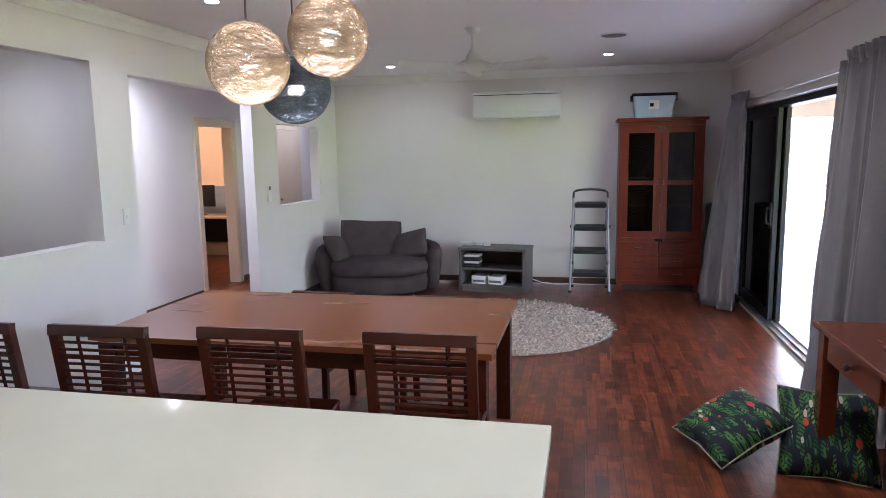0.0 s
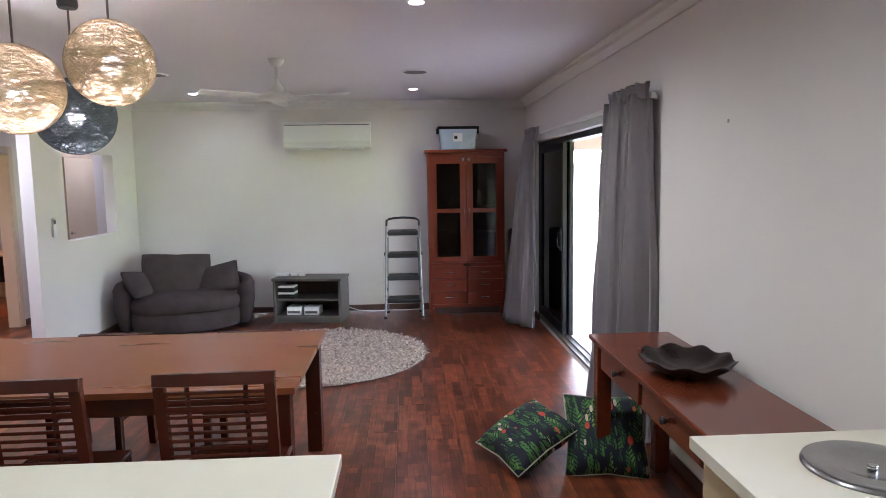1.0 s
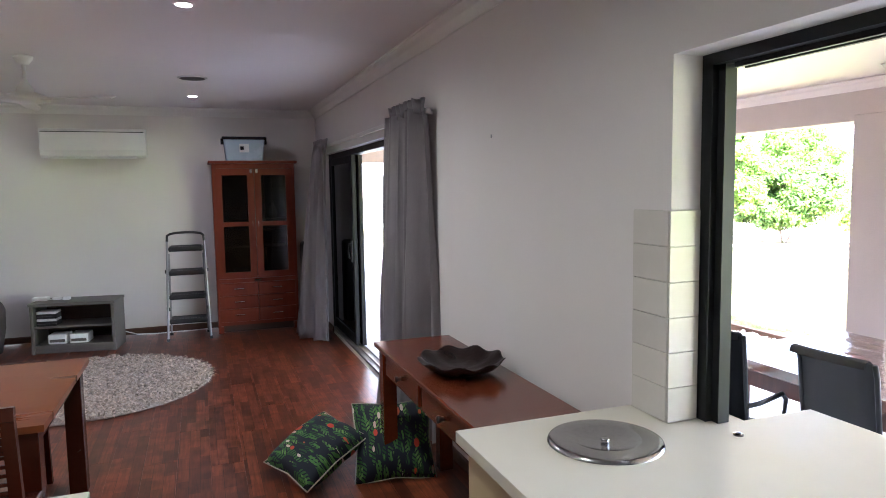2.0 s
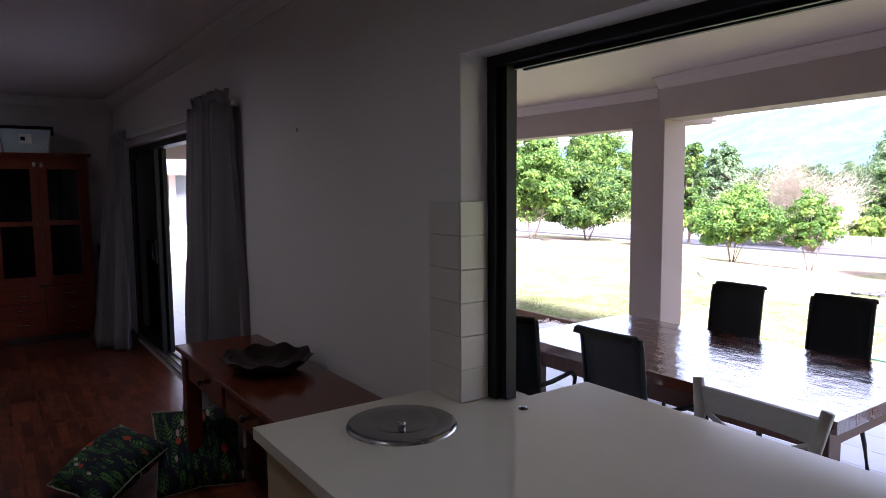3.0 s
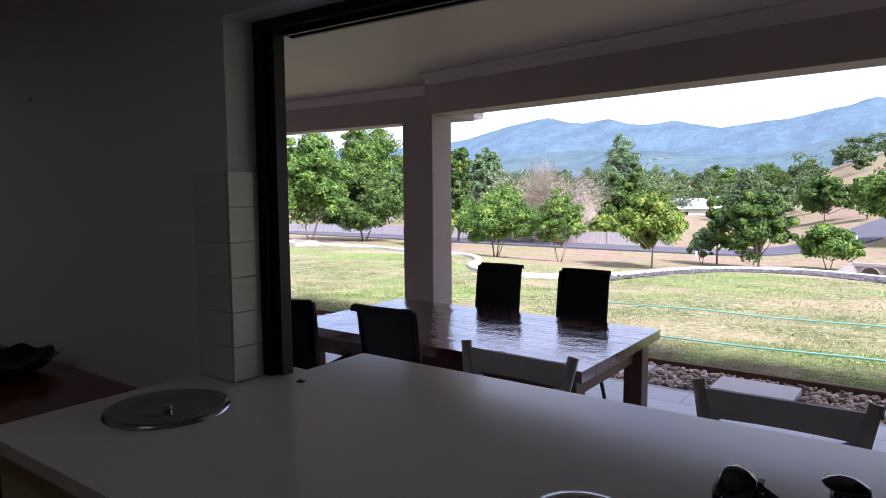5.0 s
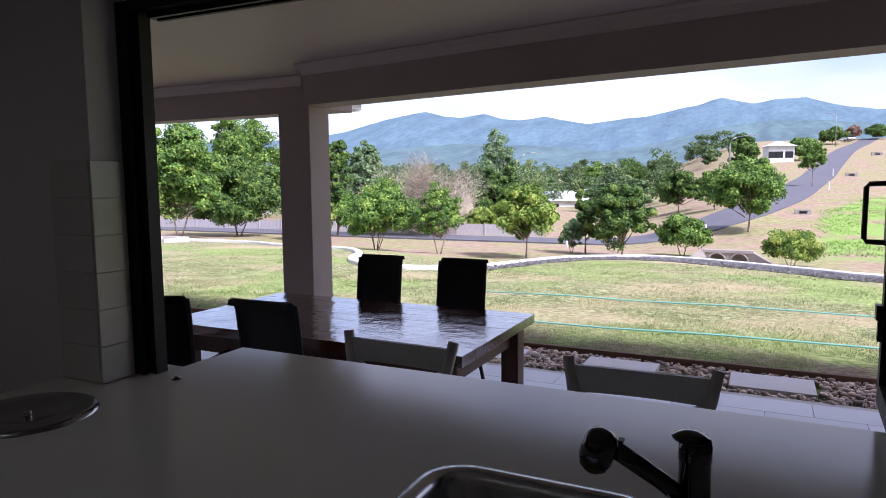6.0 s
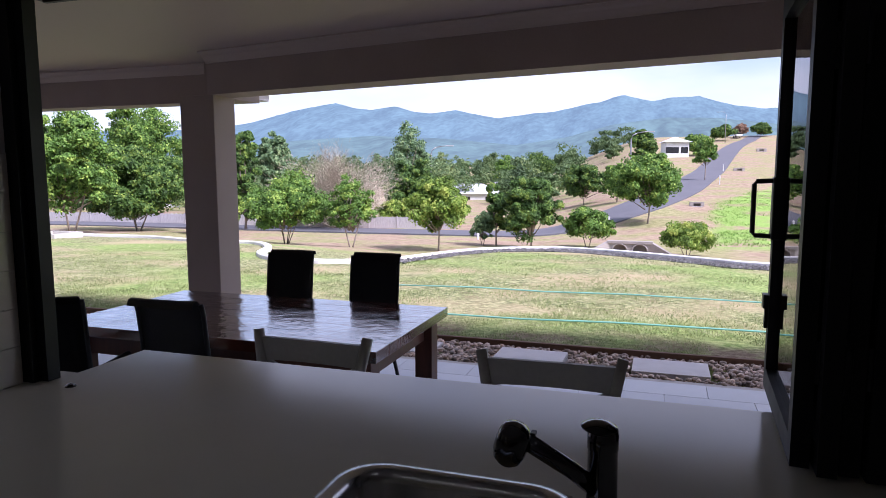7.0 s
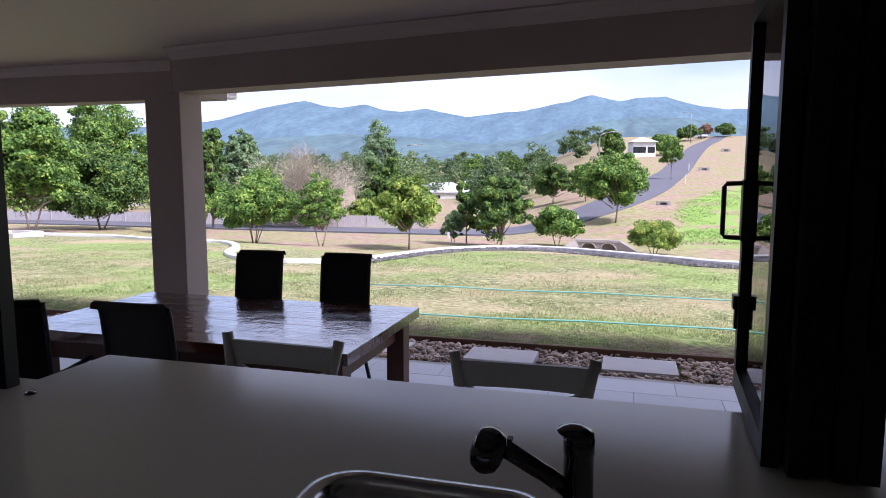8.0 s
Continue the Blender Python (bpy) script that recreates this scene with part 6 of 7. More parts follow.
GT = "young green-leaved garden tree on the mulched bank"
tree(28.4, 9.28, 3.49, 1.31, LEAFYELLOW, 1, "round bright green garden tree on the bank", clear=0.27, per=110)
tree(32.3, 5.78, 3.88, 1.25, LEAFDARK, 2, "dense dark green garden tree on the bank", clear=0.10, per=120, clumps=40)
tree(33.6, 7.85, 3.48, 0.69, LEAFDARK, 3, "slim dark green garden tree on the bank", clear=0.22, per=80, clumps=26)
tree(27, 12.93, 3.29, 1.01, LEAF, 4, "airy pale yellow-green young tree with several stems", stems=2, clear=0.2, per=50, clumps=30, size=0.13)
tree(27, 16.26, 3.50, 1.73, LEAF, 5, "broad many-stemmed green shrub tree", stems=6, clear=0.24, per=110, clumps=40)
tree(30.1, -1.34, 1.64, 0.99, LEAFYELLOW, 6, "small yellow-green bushy tree beside the culvert", stems=3, clear=0.16, per=90, clumps=28, size=0.12)
tree(33.3, 3.15, 2.24, 1.20, LEAF, 7, "small drooping light green tree", stems=2, clear=0.22, per=80, clumps=26)
tree(47.9, 0.64, 5.18, 2.19, LEAF, 8, "large bright green roadside tree", clear=0.22, per=130, clumps=42, size=0.2)
tree(69.6, 7.35, 4.73, 2.17, LEAFDARK, 9, "dark green roadside tree", clear=0.12, per=100, size=0.26)
tree(64, 3.72, 4.02, 1.24, LEAF, 10, "small green roadside tree", clear=0.15, per=80, size=0.22)
tree(37.2, 34.21, 6.04, 3.16, LEAFDARK, 11, "broad dark green shade tree beyond the lawn", stems=3, clear=0.12, per=170, clumps=60, size=0.22)
tree(30.3, 32.69, 7.51, 2.47, LEAF, 12, "tall bright green shade tree beyond the lawn", stems=3, clear=0.2, per=170, clumps=60, size=0.22)
tree(43.2, 29.68, 8.58, 1.19, LEAFDARK, 13, "tall dark green tree beyond the lawn", clear=0.08, per=130, clumps=48, size=0.24)
tree(53, 47.49, 11.96, 3.66, LEAF, 14, "tall airy green gum tree", clear=0.25, per=85, clumps=48, size=0.30)
tree(36.5, 27.0, 3.6, 1.6, LEAFYELLOW, 15, "yellow-green bush beyond the lawn", stems=3, clear=0.1, per=90, size=0.18)
tree(60.9, 23.02, 10.11, 2.07, LEAFBLUE, 16, "tall light grey-green gum tree", clear=0.08, per=30, clumps=64, size=0.25)
tree(59, 21.89, 6.14, 2.44, LEAFDARK, 17, "dark green tree behind the fence", clear=0.06, per=110, size=0.26)
tree(52.5, 21.34, 2.32, 1.35, LEAFYELLOW, 18, "low yellow-green bush beside the fence", stems=3, clear=0.05, per=100, size=0.18)
tree(88, 55.11, 11.61, 2.57, LEAFBLUE, 19, "tall dark conifer in the valley", clear=0.1, per=50, clumps=60, size=0.5)
tree(120, 3.13, 7.44, 2.47, LEAFDARK, 20, "dark green tree on the rise", clear=0.1, per=90, size=0.4)
tree(145, -6.54, 4.65, 2.79, LEAF, 21, "green tree beside the hill road", clear=0.12, per=80, size=0.4)
tree(201, -15.84, 4.58, 3.05, LEAFDARK, 22, "green tree at the top of the hill road", clear=0.15, per=70, size=0.5)
tree(216, -27.25, 4.31, 2.89, LEAFDARK, 23, "green tree at the top of the hill road", clear=0.15, per=70, size=0.5)
tree(130, 29.49, 7.97, 2.33, LEAF, 25, "bright green tree on the dry slope", clear=0.12, per=80, size=0.3)
tree(150, 26.63, 8.57, 3.53, LEAFDARK, 26, "dark green tree on the dry slope", clear=0.12, per=80, size=0.34)
tree(140, 41.41, 5.56, 1.60, LEAFBLUE, 27, "grey-green tree on the dry slope", clear=0.12, per=70, size=0.3)
tree(91, -5.37, 5.56, 1.32, LEAF, 24, "slim young street tree on the road verge", clear=0.45, per=50, clumps=24, size=0.26)

tree(33.0, 8.42, 1.95, 0.62, LEAFBLUE, 28, "small grey-green shrub tree on the bank", stems=2, clear=0.15, per=60, clumps=20, size=0.12)
tree(56.0, 16.9, 3.3, 0.75, LEAFDARK, 29, "slim dark pointed shrub behind the fence", clear=0.04, per=70, clumps=22, size=0.18)
tree(214, -21.6, 4.2, 1.9, leaf_material("rusty_leaves", (0.16, 0.10, 0.07), (0.30, 0.19, 0.13), (0.42, 0.30, 0.20)), 30, "rusty brown tree at the top of the hill road", clear=0.15, per=50, size=0.5)

# the leafless tree: a dome of dry twigs
rnd = random.Random(31)
dead = thing("bare_tree", spot(47.6, 24.3, -0.1), "broad leafless grey-brown tree full of dry twigs", "tree")
bm = bmesh.new()
verts, faces = [], []
for k in range(34):
    a, el = rnd.uniform(0, math.tau), rnd.uniform(0.15, 1.5)
    R = rnd.uniform(3.6, 5.0)
    tip = Vector((math.cos(a) * math.cos(el) * R * 1.12, math.sin(a) * math.cos(el) * R * 1.12, 1.2 + math.sin(el) * R * 1.02))
    mid = tip * 0.55
    limb(bm, (0, 0, 0.1), mid, 0.06, 0.02, rnd)
    limb(bm, mid, tip, 0.02, 0.006, rnd)
    for _ in range(900):
        u = rnd.uniform(0.35, 1.0)
        p = tip * u + Vector((rnd.gauss(0, 0.6), rnd.gauss(0, 0.6), rnd.gauss(0, 0.45)))
        d = (tip.normalized() + Vector((rnd.gauss(0, 0.6), rnd.gauss(0, 0.6), rnd.gauss(0.3, 0.5)))).normalized() * rnd.uniform(0.3, 0.7)
        s = d.orthogonal().normalized() * rnd.uniform(0.009, 0.018)
        b0 = len(verts)
        verts += [p - s, p + s, p + d]
        faces.append((b0, b0 + 1, b0 + 2))
part("trunk", bm, TWIG, dead, smooth=True)
me = bpy.data.meshes.new("twig_mass")
me.from_pydata([tuple(v) for v in verts], [], faces)
me.materials.append(TWIG)
o = new("twig_mass", me)
o.parent = dead
tagged(o, kind="stuff")

# far woods over the valley floor and the lower hill
rnd = random.Random(44)
verts, faces = [], []
for k in range(620):
    x = rnd.uniform(75, 420) if k < 490 else rnd.uniform(58, 150)
    ratio = rnd.uniform(0.03, 0.95) if k % 4 else rnd.uniform(-0.03, 0.5)
    if k >= 490:
        ratio = rnd.uniform(0.5, 1.3)
    y = x * ratio
    if ratio < 0.10 and x < 150 or ratio < 0.02 or (ratio < 0.2 and x > 260):
        continue
    if abs(ratio - 0.27) < 0.035 and x < 130:
        continue
    hh = rnd.uniform(2.8, 5.4) * rnd.choice((1, 1, 1, 1.25, 1.6)) * (1 + x / 500) * (0.75 if ratio < 0.2 else 0.8)
    r = hh * rnd.uniform(0.32, 0.5)
    base = Vector((x, y, height(x, y)))
    cl = [(base + Vector((rnd.gauss(0, 0.42) * r, rnd.gauss(0, 0.42) * r, hh * rnd.uniform(0.22, 0.92))), r * rnd.uniform(0.35, 0.5)) for _ in range(11)]
    leaves(rnd, cl, 60, 1.0, 0.30 + x / 650, verts, faces)
me = bpy.data.meshes.new("far_woods")
me.from_pydata([tuple(v) for v in verts], [], faces)
me.materials.append(WOODS)
tagged(new("far_woods", me), "dark green bush and trees filling the far valley", kind="stuff")


# ---- mountains ----
def ridge(name, table, near, far, seed, mat, rough):
    n, m = 420, 36
    vs, fs = [], []
    for i in range(n + 1):
        th = -40 + 120 * i / n
        el = lerp(table, th)
        for j in range(m + 1):
            v = j / m
            R = near + (far - near) * v
            prof = v ** 0.85
            gul = noise.fractal((th * 0.42, v * 1.6, seed), 0.9, 2.0, 6) * rough * math.sin(v * math.pi) * far * el
            edge = noise.fractal((th * 0.9, 3.0, seed), 1.0, 2.0, 4) * 0.010 * far * el * v
            vs.append((R * math.cos(radians(th)), R * math.sin(radians(th)), 5 + el * far * prof + gul + edge))
    for i in range(n):
        for j in range(m):
            a = i * (m + 1) + j
            fs.append((a, a + m + 1, a + m + 2, a + 1))
    me = bpy.data.meshes.new(name)
    me.from_pydata(vs, [], fs)
    me.materials.append(mat)
    for p in me.polygons:
        p.use_smooth = True
    return tagged(new(name, me), "forested mountain range in the distance, its blue haze painted as a glow", kind="structure")


def hazed_mountain_material(name, green, air, strength):
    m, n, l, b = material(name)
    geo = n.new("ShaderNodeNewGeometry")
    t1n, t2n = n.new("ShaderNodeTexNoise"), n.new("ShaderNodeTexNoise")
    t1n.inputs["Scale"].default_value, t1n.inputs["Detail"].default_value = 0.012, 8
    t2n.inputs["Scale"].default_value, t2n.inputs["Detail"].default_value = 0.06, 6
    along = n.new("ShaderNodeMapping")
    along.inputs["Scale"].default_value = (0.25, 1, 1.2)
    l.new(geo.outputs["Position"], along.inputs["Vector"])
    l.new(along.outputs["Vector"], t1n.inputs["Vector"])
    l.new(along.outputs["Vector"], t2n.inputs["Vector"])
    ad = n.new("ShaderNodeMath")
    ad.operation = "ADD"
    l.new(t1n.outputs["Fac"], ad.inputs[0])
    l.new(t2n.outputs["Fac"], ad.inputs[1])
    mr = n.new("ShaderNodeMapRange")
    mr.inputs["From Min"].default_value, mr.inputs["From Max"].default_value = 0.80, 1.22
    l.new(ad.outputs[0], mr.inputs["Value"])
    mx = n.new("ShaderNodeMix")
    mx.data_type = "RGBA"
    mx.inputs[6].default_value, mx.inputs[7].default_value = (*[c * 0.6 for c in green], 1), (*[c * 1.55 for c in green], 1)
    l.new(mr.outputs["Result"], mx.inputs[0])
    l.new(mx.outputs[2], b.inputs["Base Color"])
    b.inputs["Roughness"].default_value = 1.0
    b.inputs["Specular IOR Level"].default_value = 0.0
    # the distance haze is painted as an even blue glow
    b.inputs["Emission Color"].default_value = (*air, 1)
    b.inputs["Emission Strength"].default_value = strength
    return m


FAR = [(-40, 0.07), (-20, 0.085), (-7.17, 0.0833), (-5.28, 0.0886), (-4.11, 0.0941), (-2.5, 0.103), (-0.47, 0.1025), (0.97, 0.0982), (2.26, 0.1038), (3.25, 0.1084), (5.07, 0.0994), (6.85, 0.0941), (8.65, 0.0869), (9.8, 0.0858), (11.65, 0.0824), (13.61, 0.0781), (15.42, 0.0843), (17.08, 0.0905), (19, 0.0859), (20.67, 0.0877), (22.11, 0.0961), (24.27, 0.0904), (25.7, 0.0928), (27.12, 0.1001), (28.78, 0.0942), (30.4, 0.0885), (31.83, 0.0815), (33.23, 0.0740), (34, 0.070), (37, 0.060), (42, 0.055), (55, 0.05), (80, 0.05)]
MID = [(-40, 0.05), (-12, 0.05), (-8, 0.062), (-4, 0.072), (0, 0.074), (4, 0.066), (8, 0.048), (12, 0.038), (18, 0.048), (24, 0.052), (30, 0.045), (38, 0.03), (80, 0.03)]
ridge("backdrop_mountains", FAR, 2000, 3000, 2.0, hazed_mountain_material("hazed_far_mountain_forest", (0.035, 0.060, 0.060), (0.25, 0.375, 0.505), 0.39), 0.07)
ridge("backdrop_foothills", MID, 1000, 1700, 7.0, hazed_mountain_material("hazed_foothill_forest", (0.035, 0.062, 0.052), (0.265, 0.37, 0.46), 0.33), 0.10)


# ---- road, kerb, fence, culvert ----
def ribbon(name, pts, widths, mat, lift, label, kind="structure", sub=8):
    """A strip laid on the ground along a smooth line."""
    vs, fs, dense = [], [], []
    for i in range(len(pts) - 1):
        p0, p1, p2, p3 = (Vector(pts[min(max(i + k, 0), len(pts) - 1)]) for k in (-1, 0, 1, 2))
        for s in range(sub):
            u = s / sub
            q = 0.5 * ((2 * p1) + (p2 - p0) * u + (2 * p0 - 5 * p1 + 4 * p2 - p3) * u * u + (3 * p1 - p0 - 3 * p2 + p3) * u ** 3)
            dense.append((q, widths[i] + (widths[i + 1] - widths[i]) * u))
    dense.append((Vector(pts[-1]), widths[-1]))
    for i, (q, w) in enumerate(dense):
        d = dense[min(i + 1, len(dense) - 1)][0] - dense[max(i - 1, 0)][0]
        side = Vector((-d.y, d.x)).normalized()
        for k in (0, 0, 1, 2, 3, 4, 4):
            e = q + side * w * (k / 4 - 0.5)
            vs.append((e.x, e.y, height(e.x, e.y) + lift))
        for k in (-7, -1):
            vs[k] = (vs[k][0], vs[k][1], vs[k][2] - 0.5)
    for i in range(len(dense) - 1):
        for k in range(6):
            a = 7 * i + k
            fs.append((a, a + 1, a + 8, a + 7))
    me = bpy.data.meshes.new(name)
    me.from_pydata(vs, [], fs)
    me.materials.append(mat)
    tagged(new(name, me), label, kind=kind)
    return [q for q, _ in dense]


ribbon("road", [(38, 80), (44.5, 48), (45.2, 24.5), (47.0, 8.5), (53.5, 3.3), (67, -0.6), (98, -5.3), (169, -15.5), (206, -23.3), (250, -33)], [5, 5.2, 5.2, 4.8, 4.8, 4.4, 4.4, 4.2, 3.8, 3.8],
       ASPHALT, 0.10, "grey asphalt road climbing the hill", sub=14)
KERB = [(16.5, -6), (17.1, -2.57), (18.0, -1.5), (19.3, -0.1), (20.6, 1.5), (21.0, 3.3), (19.5, 4.75), (17, 5.35), (14.6, 5.7), (13.2, 6.7), (13.4, 8.2), (14.6, 9.4), (16.8, 10.6), (18.6, 12.2), (18.7, 13.8),
        (19.0, 15.4), (19.8, 17.7), (19.6, 21), (18.8, 26), (18, 34)]
dense = ribbon("gravel_strip", [(x - 0.55, y) for x, y in KERB[:9]], [1.0] * 7 + [0.8, 0.5], GRAVEL, 0.015, "dark gravel strip inside the concrete kerb")
full = []
for i in range(len(KERB) - 1):
    p0, p1, p2, p3 = (Vector(KERB[min(max(i + k, 0), len(KERB) - 1)]) for k in (-1, 0, 1, 2))
    for s in range(6):
        u = s / 6
        full.append(0.5 * ((2 * p1) + (p2 - p0) * u + (2 * p0 - 5 * p1 + 4 * p2 - p3) * u * u + (3 * p1 - p0 - 3 * p2 + p3) * u ** 3))
bm = bmesh.new()
rows = []
for i, q in enumerate(full):
    d = (full[min(i + 1, len(full) - 1)] - full[max(i - 1, 0)]).normalized()
    sd = Vector((-d.y, d.x))
    z = max(height(q.x, q.y), height(q.x - 0.55, q.y) + 0.01) - (0.02 if i > 30 else 0.0)
    rows.append([bm.verts.new((q.x + sd.x * o, q.y + sd.y * o, z + u)) for o, u in ((-0.105, -0.5), (-0.105, 0.055), (-0.09, 0.07), (0.09, 0.07), (0.105, 0.055), (0.105, -0.5))])
for q, s in zip(rows, rows[1:]):
    for k in range(5):
        bm.faces.new((q[k], q[k + 1], s[k + 1], s[k]))
bmesh.ops.recalc_face_normals(bm, faces=bm.faces)
whole("kerb", bm, KERBSTONE, "curving pale concrete garden kerb", kind="structure")
rnd = random.Random(61)
verts, faces = [], []
for q, e in zip(dense, dense[1:]):
    d = (e - q)
    sd = Vector((-d.y, d.x)).normalized()
    for _ in range(int(d.length * 190)):
        c = q + d * rnd.random() + sd * rnd.uniform(-0.48, 0.5)
        s, a = rnd.uniform(0.025, 0.06), rnd.uniform(0, 6.3)
        z = height(c.x, c.y) + 0.02
        b0 = len(verts)
        verts += [(c.x + s * math.cos(a + k * 1.57) * (1.2 - 0.3 * (k % 2)), c.y + s * math.sin(a + k * 1.57), z + rnd.uniform(0, 0.012)) for k in range(4)] + [(c.x, c.y, z + s * 0.9)]
        faces += [(b0, b0 + 1, b0 + 4), (b0 + 1, b0 + 2, b0 + 4), (b0 + 2, b0 + 3, b0 + 4), (b0 + 3, b0, b0 + 4)]
me = bpy.data.meshes.new("gravel_stones")
me.from_pydata(verts, [], faces)
me.materials.append(GRAVELSTONE)
tagged(new("gravel_stones", me), "loose dark grey gravel stones inside the kerb", kind="stuff")
pit = thing("concrete_pit", spot(18.2, 20.3), "low pale concrete pit box at the lawn edge", "concrete box")
part("walls", boxes((-0.6, 0.6, -0.7, -0.55, -0.2, 0.18), (-0.6, 0.6, 0.55, 0.7, -0.2, 0.18), (-0.6, -0.45, -0.55, 0.55, -0.2, 0.18), (0.45, 0.6, -0.55, 0.55, -0.2, 0.18)), CONCRETE, pit)


def fence_panel():
    f = thing("fence_panel", (0, 0, 0), "silver-grey weathered timber paling fence panel", "fence", "roadside fence panels")
    part("post", block(-0.05, 0.05, -0.05, 0.05, -0.4, 0.98, 0.005), FENCEWOOD, f)
    for z in (0.25, 0.7):
        part("rail", block(-0.06, -0.03, 0.05, 2.4, z, z + 0.07), FENCEWOOD, f)
    for k in range(16):
        part("paling", block(-0.012, 0.010, 0.052 + k * 0.147, 0.052 + k * 0.147 + 0.138, -0.1, 0.92 + 0.02 * math.sin(k * 2.1)), FENCEWOOD, f)
    return f


fp = fence_panel()
fx, fy = 48.8, 29.5
fp.matrix_world = Matrix.Translation(spot(fx, fy)) @ pose(0, 0, 0, 0, 0, 185)
for k in range(1, 6):
    copy_thing(fp, Matrix.Translation(spot(fx + 0.21 * k, fy - 2.4 * k)) @ pose(0, 0, 0, 0, 0, 185))
for k in range(1, 12):
    copy_thing(fp, Matrix.Translation(spot(fx - 0.21 * k, fy + 2.4 * k)) @ pose(0, 0, 0, 0, 0, 185))


def culvert():
    c = thing("culvert", (29.6, 1.0, -2.2), "weathered concrete culvert headwall with two round pipes", "culvert")
    R = 0.30
    for k, yc in enumerate((-0.42, 0.42)):
        bm = bmesh.new()
        n = 32
        sq, ci, bk = [], [], []
        for i in range(n):
            a = math.tau * i / n
            dx, dz = math.cos(a), math.sin(a)
            m = max(abs(dx), abs(dz))
            sq.append(bm.verts.new((0, yc + dx / m * 0.42, 0.34 + dz / m * 0.34)))
            ci.append(bm.verts.new((0, yc + dx * R, 0.34 + dz * R)))
            bk.append(bm.verts.new((0.42, yc + dx * R, 0.34 + dz * R)))
        for i in range(n):
            j = (i + 1) % n
            bm.faces.new((sq[i], sq[j], ci[j], ci[i]))
            bm.faces.new((ci[i], ci[j], bk[j], bk[i]))
        bm.faces.new(bk)
        part("pipe_mouth", bm, OLDCONCRETE, c)
        bm = bmesh.new()
        ring = [(-0.02, yc + (R + 0.03) * math.cos(math.tau * i / 32), 0.34 + (R + 0.03) * math.sin(math.tau * i / 32)) for i in range(33)]
        part("pipe_rim", tube(bm, ring, 0.035, 6), OLDCONCRETE, c)
    part("lintel", block(-0.06, 0.25, -0.95, 0.95, 0.68, 0.80, 0.01), OLDCONCRETE, c)
    for s in (-1, 1):
        bm = bmesh.new()
        a = [(0.0, s * 0.84), (-0.55, s * 1.75), (-0.45, s * 1.85), (0.12, s * 0.95)]
        hts = (0.78, 0.30, 0.30, 0.78)
        lo = [bm.verts.new((x, y, -0.3)) for x, y in a]
        up = [bm.verts.new((x, y, z)) for (x, y), z in zip(a, hts)]
        for i in range(4):
            bm.faces.new((lo[i], lo[(i + 1) % 4], up[(i + 1) % 4], up[i]))
        bm.faces.new(up)
        bmesh.ops.recalc_face_normals(bm, faces=bm.faces)
        part("wing_wall", bm, OLDCONCRETE, c)
    part("apron", block(-1.2, 0.0, -1.4, 1.4, -0.2, 0.01, 0.01), OLDCONCRETE, c)


culvert()
for x, y, w, turn in ((57.9, -3.0, 1.1, 4), (111.4, -11.4, 1.5, 6), (155.7, -20.0, 1.9, 8)):
    dr = thing("drain_inlet", spot(x, y, -0.05), "small concrete drain inlet set in the dry verge", "drain", "verge drain inlets", turn=turn)
    h2 = w * 0.36
    part("headwall", boxes((0, 0.5, -w / 2, -w / 4, 0, h2), (0, 0.5, w / 4, w / 2, 0, h2), (0, 0.5, -w / 4, w / 4, h2 * 0.72, h2), (0.4, 0.5, -w / 4, w / 4, 0, h2 * 0.72)), OLDCONCRETE, dr)
    part("apron", block(-w * 0.5, 0, -w * 0.4, w * 0.4, -0.1, 0.06, 0.02), OLDCONCRETE, dr)


def street_lamp(x, y, hh, turn):
    s = thing("street_lamp", spot(x, y), "tall grey street lamp with a curved arm", "street lamp", "street lamps", turn=turn)
    part("pole", tube(bmesh.new(), [(0, 0, -0.2), (0, 0, hh * 0.9), (0.15, 0, hh * 0.96), (0.6, 0, hh)], 0.09, 8, 0.05), ALU, s, smooth=True)
    part("arm", tube(bmesh.new(), [(0.6, 0, hh), (1.3, 0, hh + 0.12), (1.9, 0, hh + 0.15)], 0.05, 8, 0.04), ALU, s, smooth=True)
    part("lantern", block(1.75, 2.5, -0.14, 0.14, hh + 0.09, hh + 0.2, 0.04), ALU, s)


street_lamp(69.7, 24.0, 7.4, -75)
street_lamp(78.0, 3.2, 6.4, -80)
street_lamp(190.0, -15.5, 8.0, 60)
for k, (x, y) in enumerate(((45.0, 3.0), (51.0, 5.9), (39.4, 10.4), (84, -6.6), (110, -9.0), (140, -9.2))):
    g = thing("guide_post", spot(x, y), "white roadside guide post", "guide post", "guide posts")
    part("post", block(-0.05, 0.05, -0.06, 0.06, -0.2, 0.85 + 0.003 * x, 0.02), HOUSEWHITE, g)
    part("reflector", block(-0.056, -0.05, -0.03, 0.03, 0.6, 0.7), PEBBLE, g)


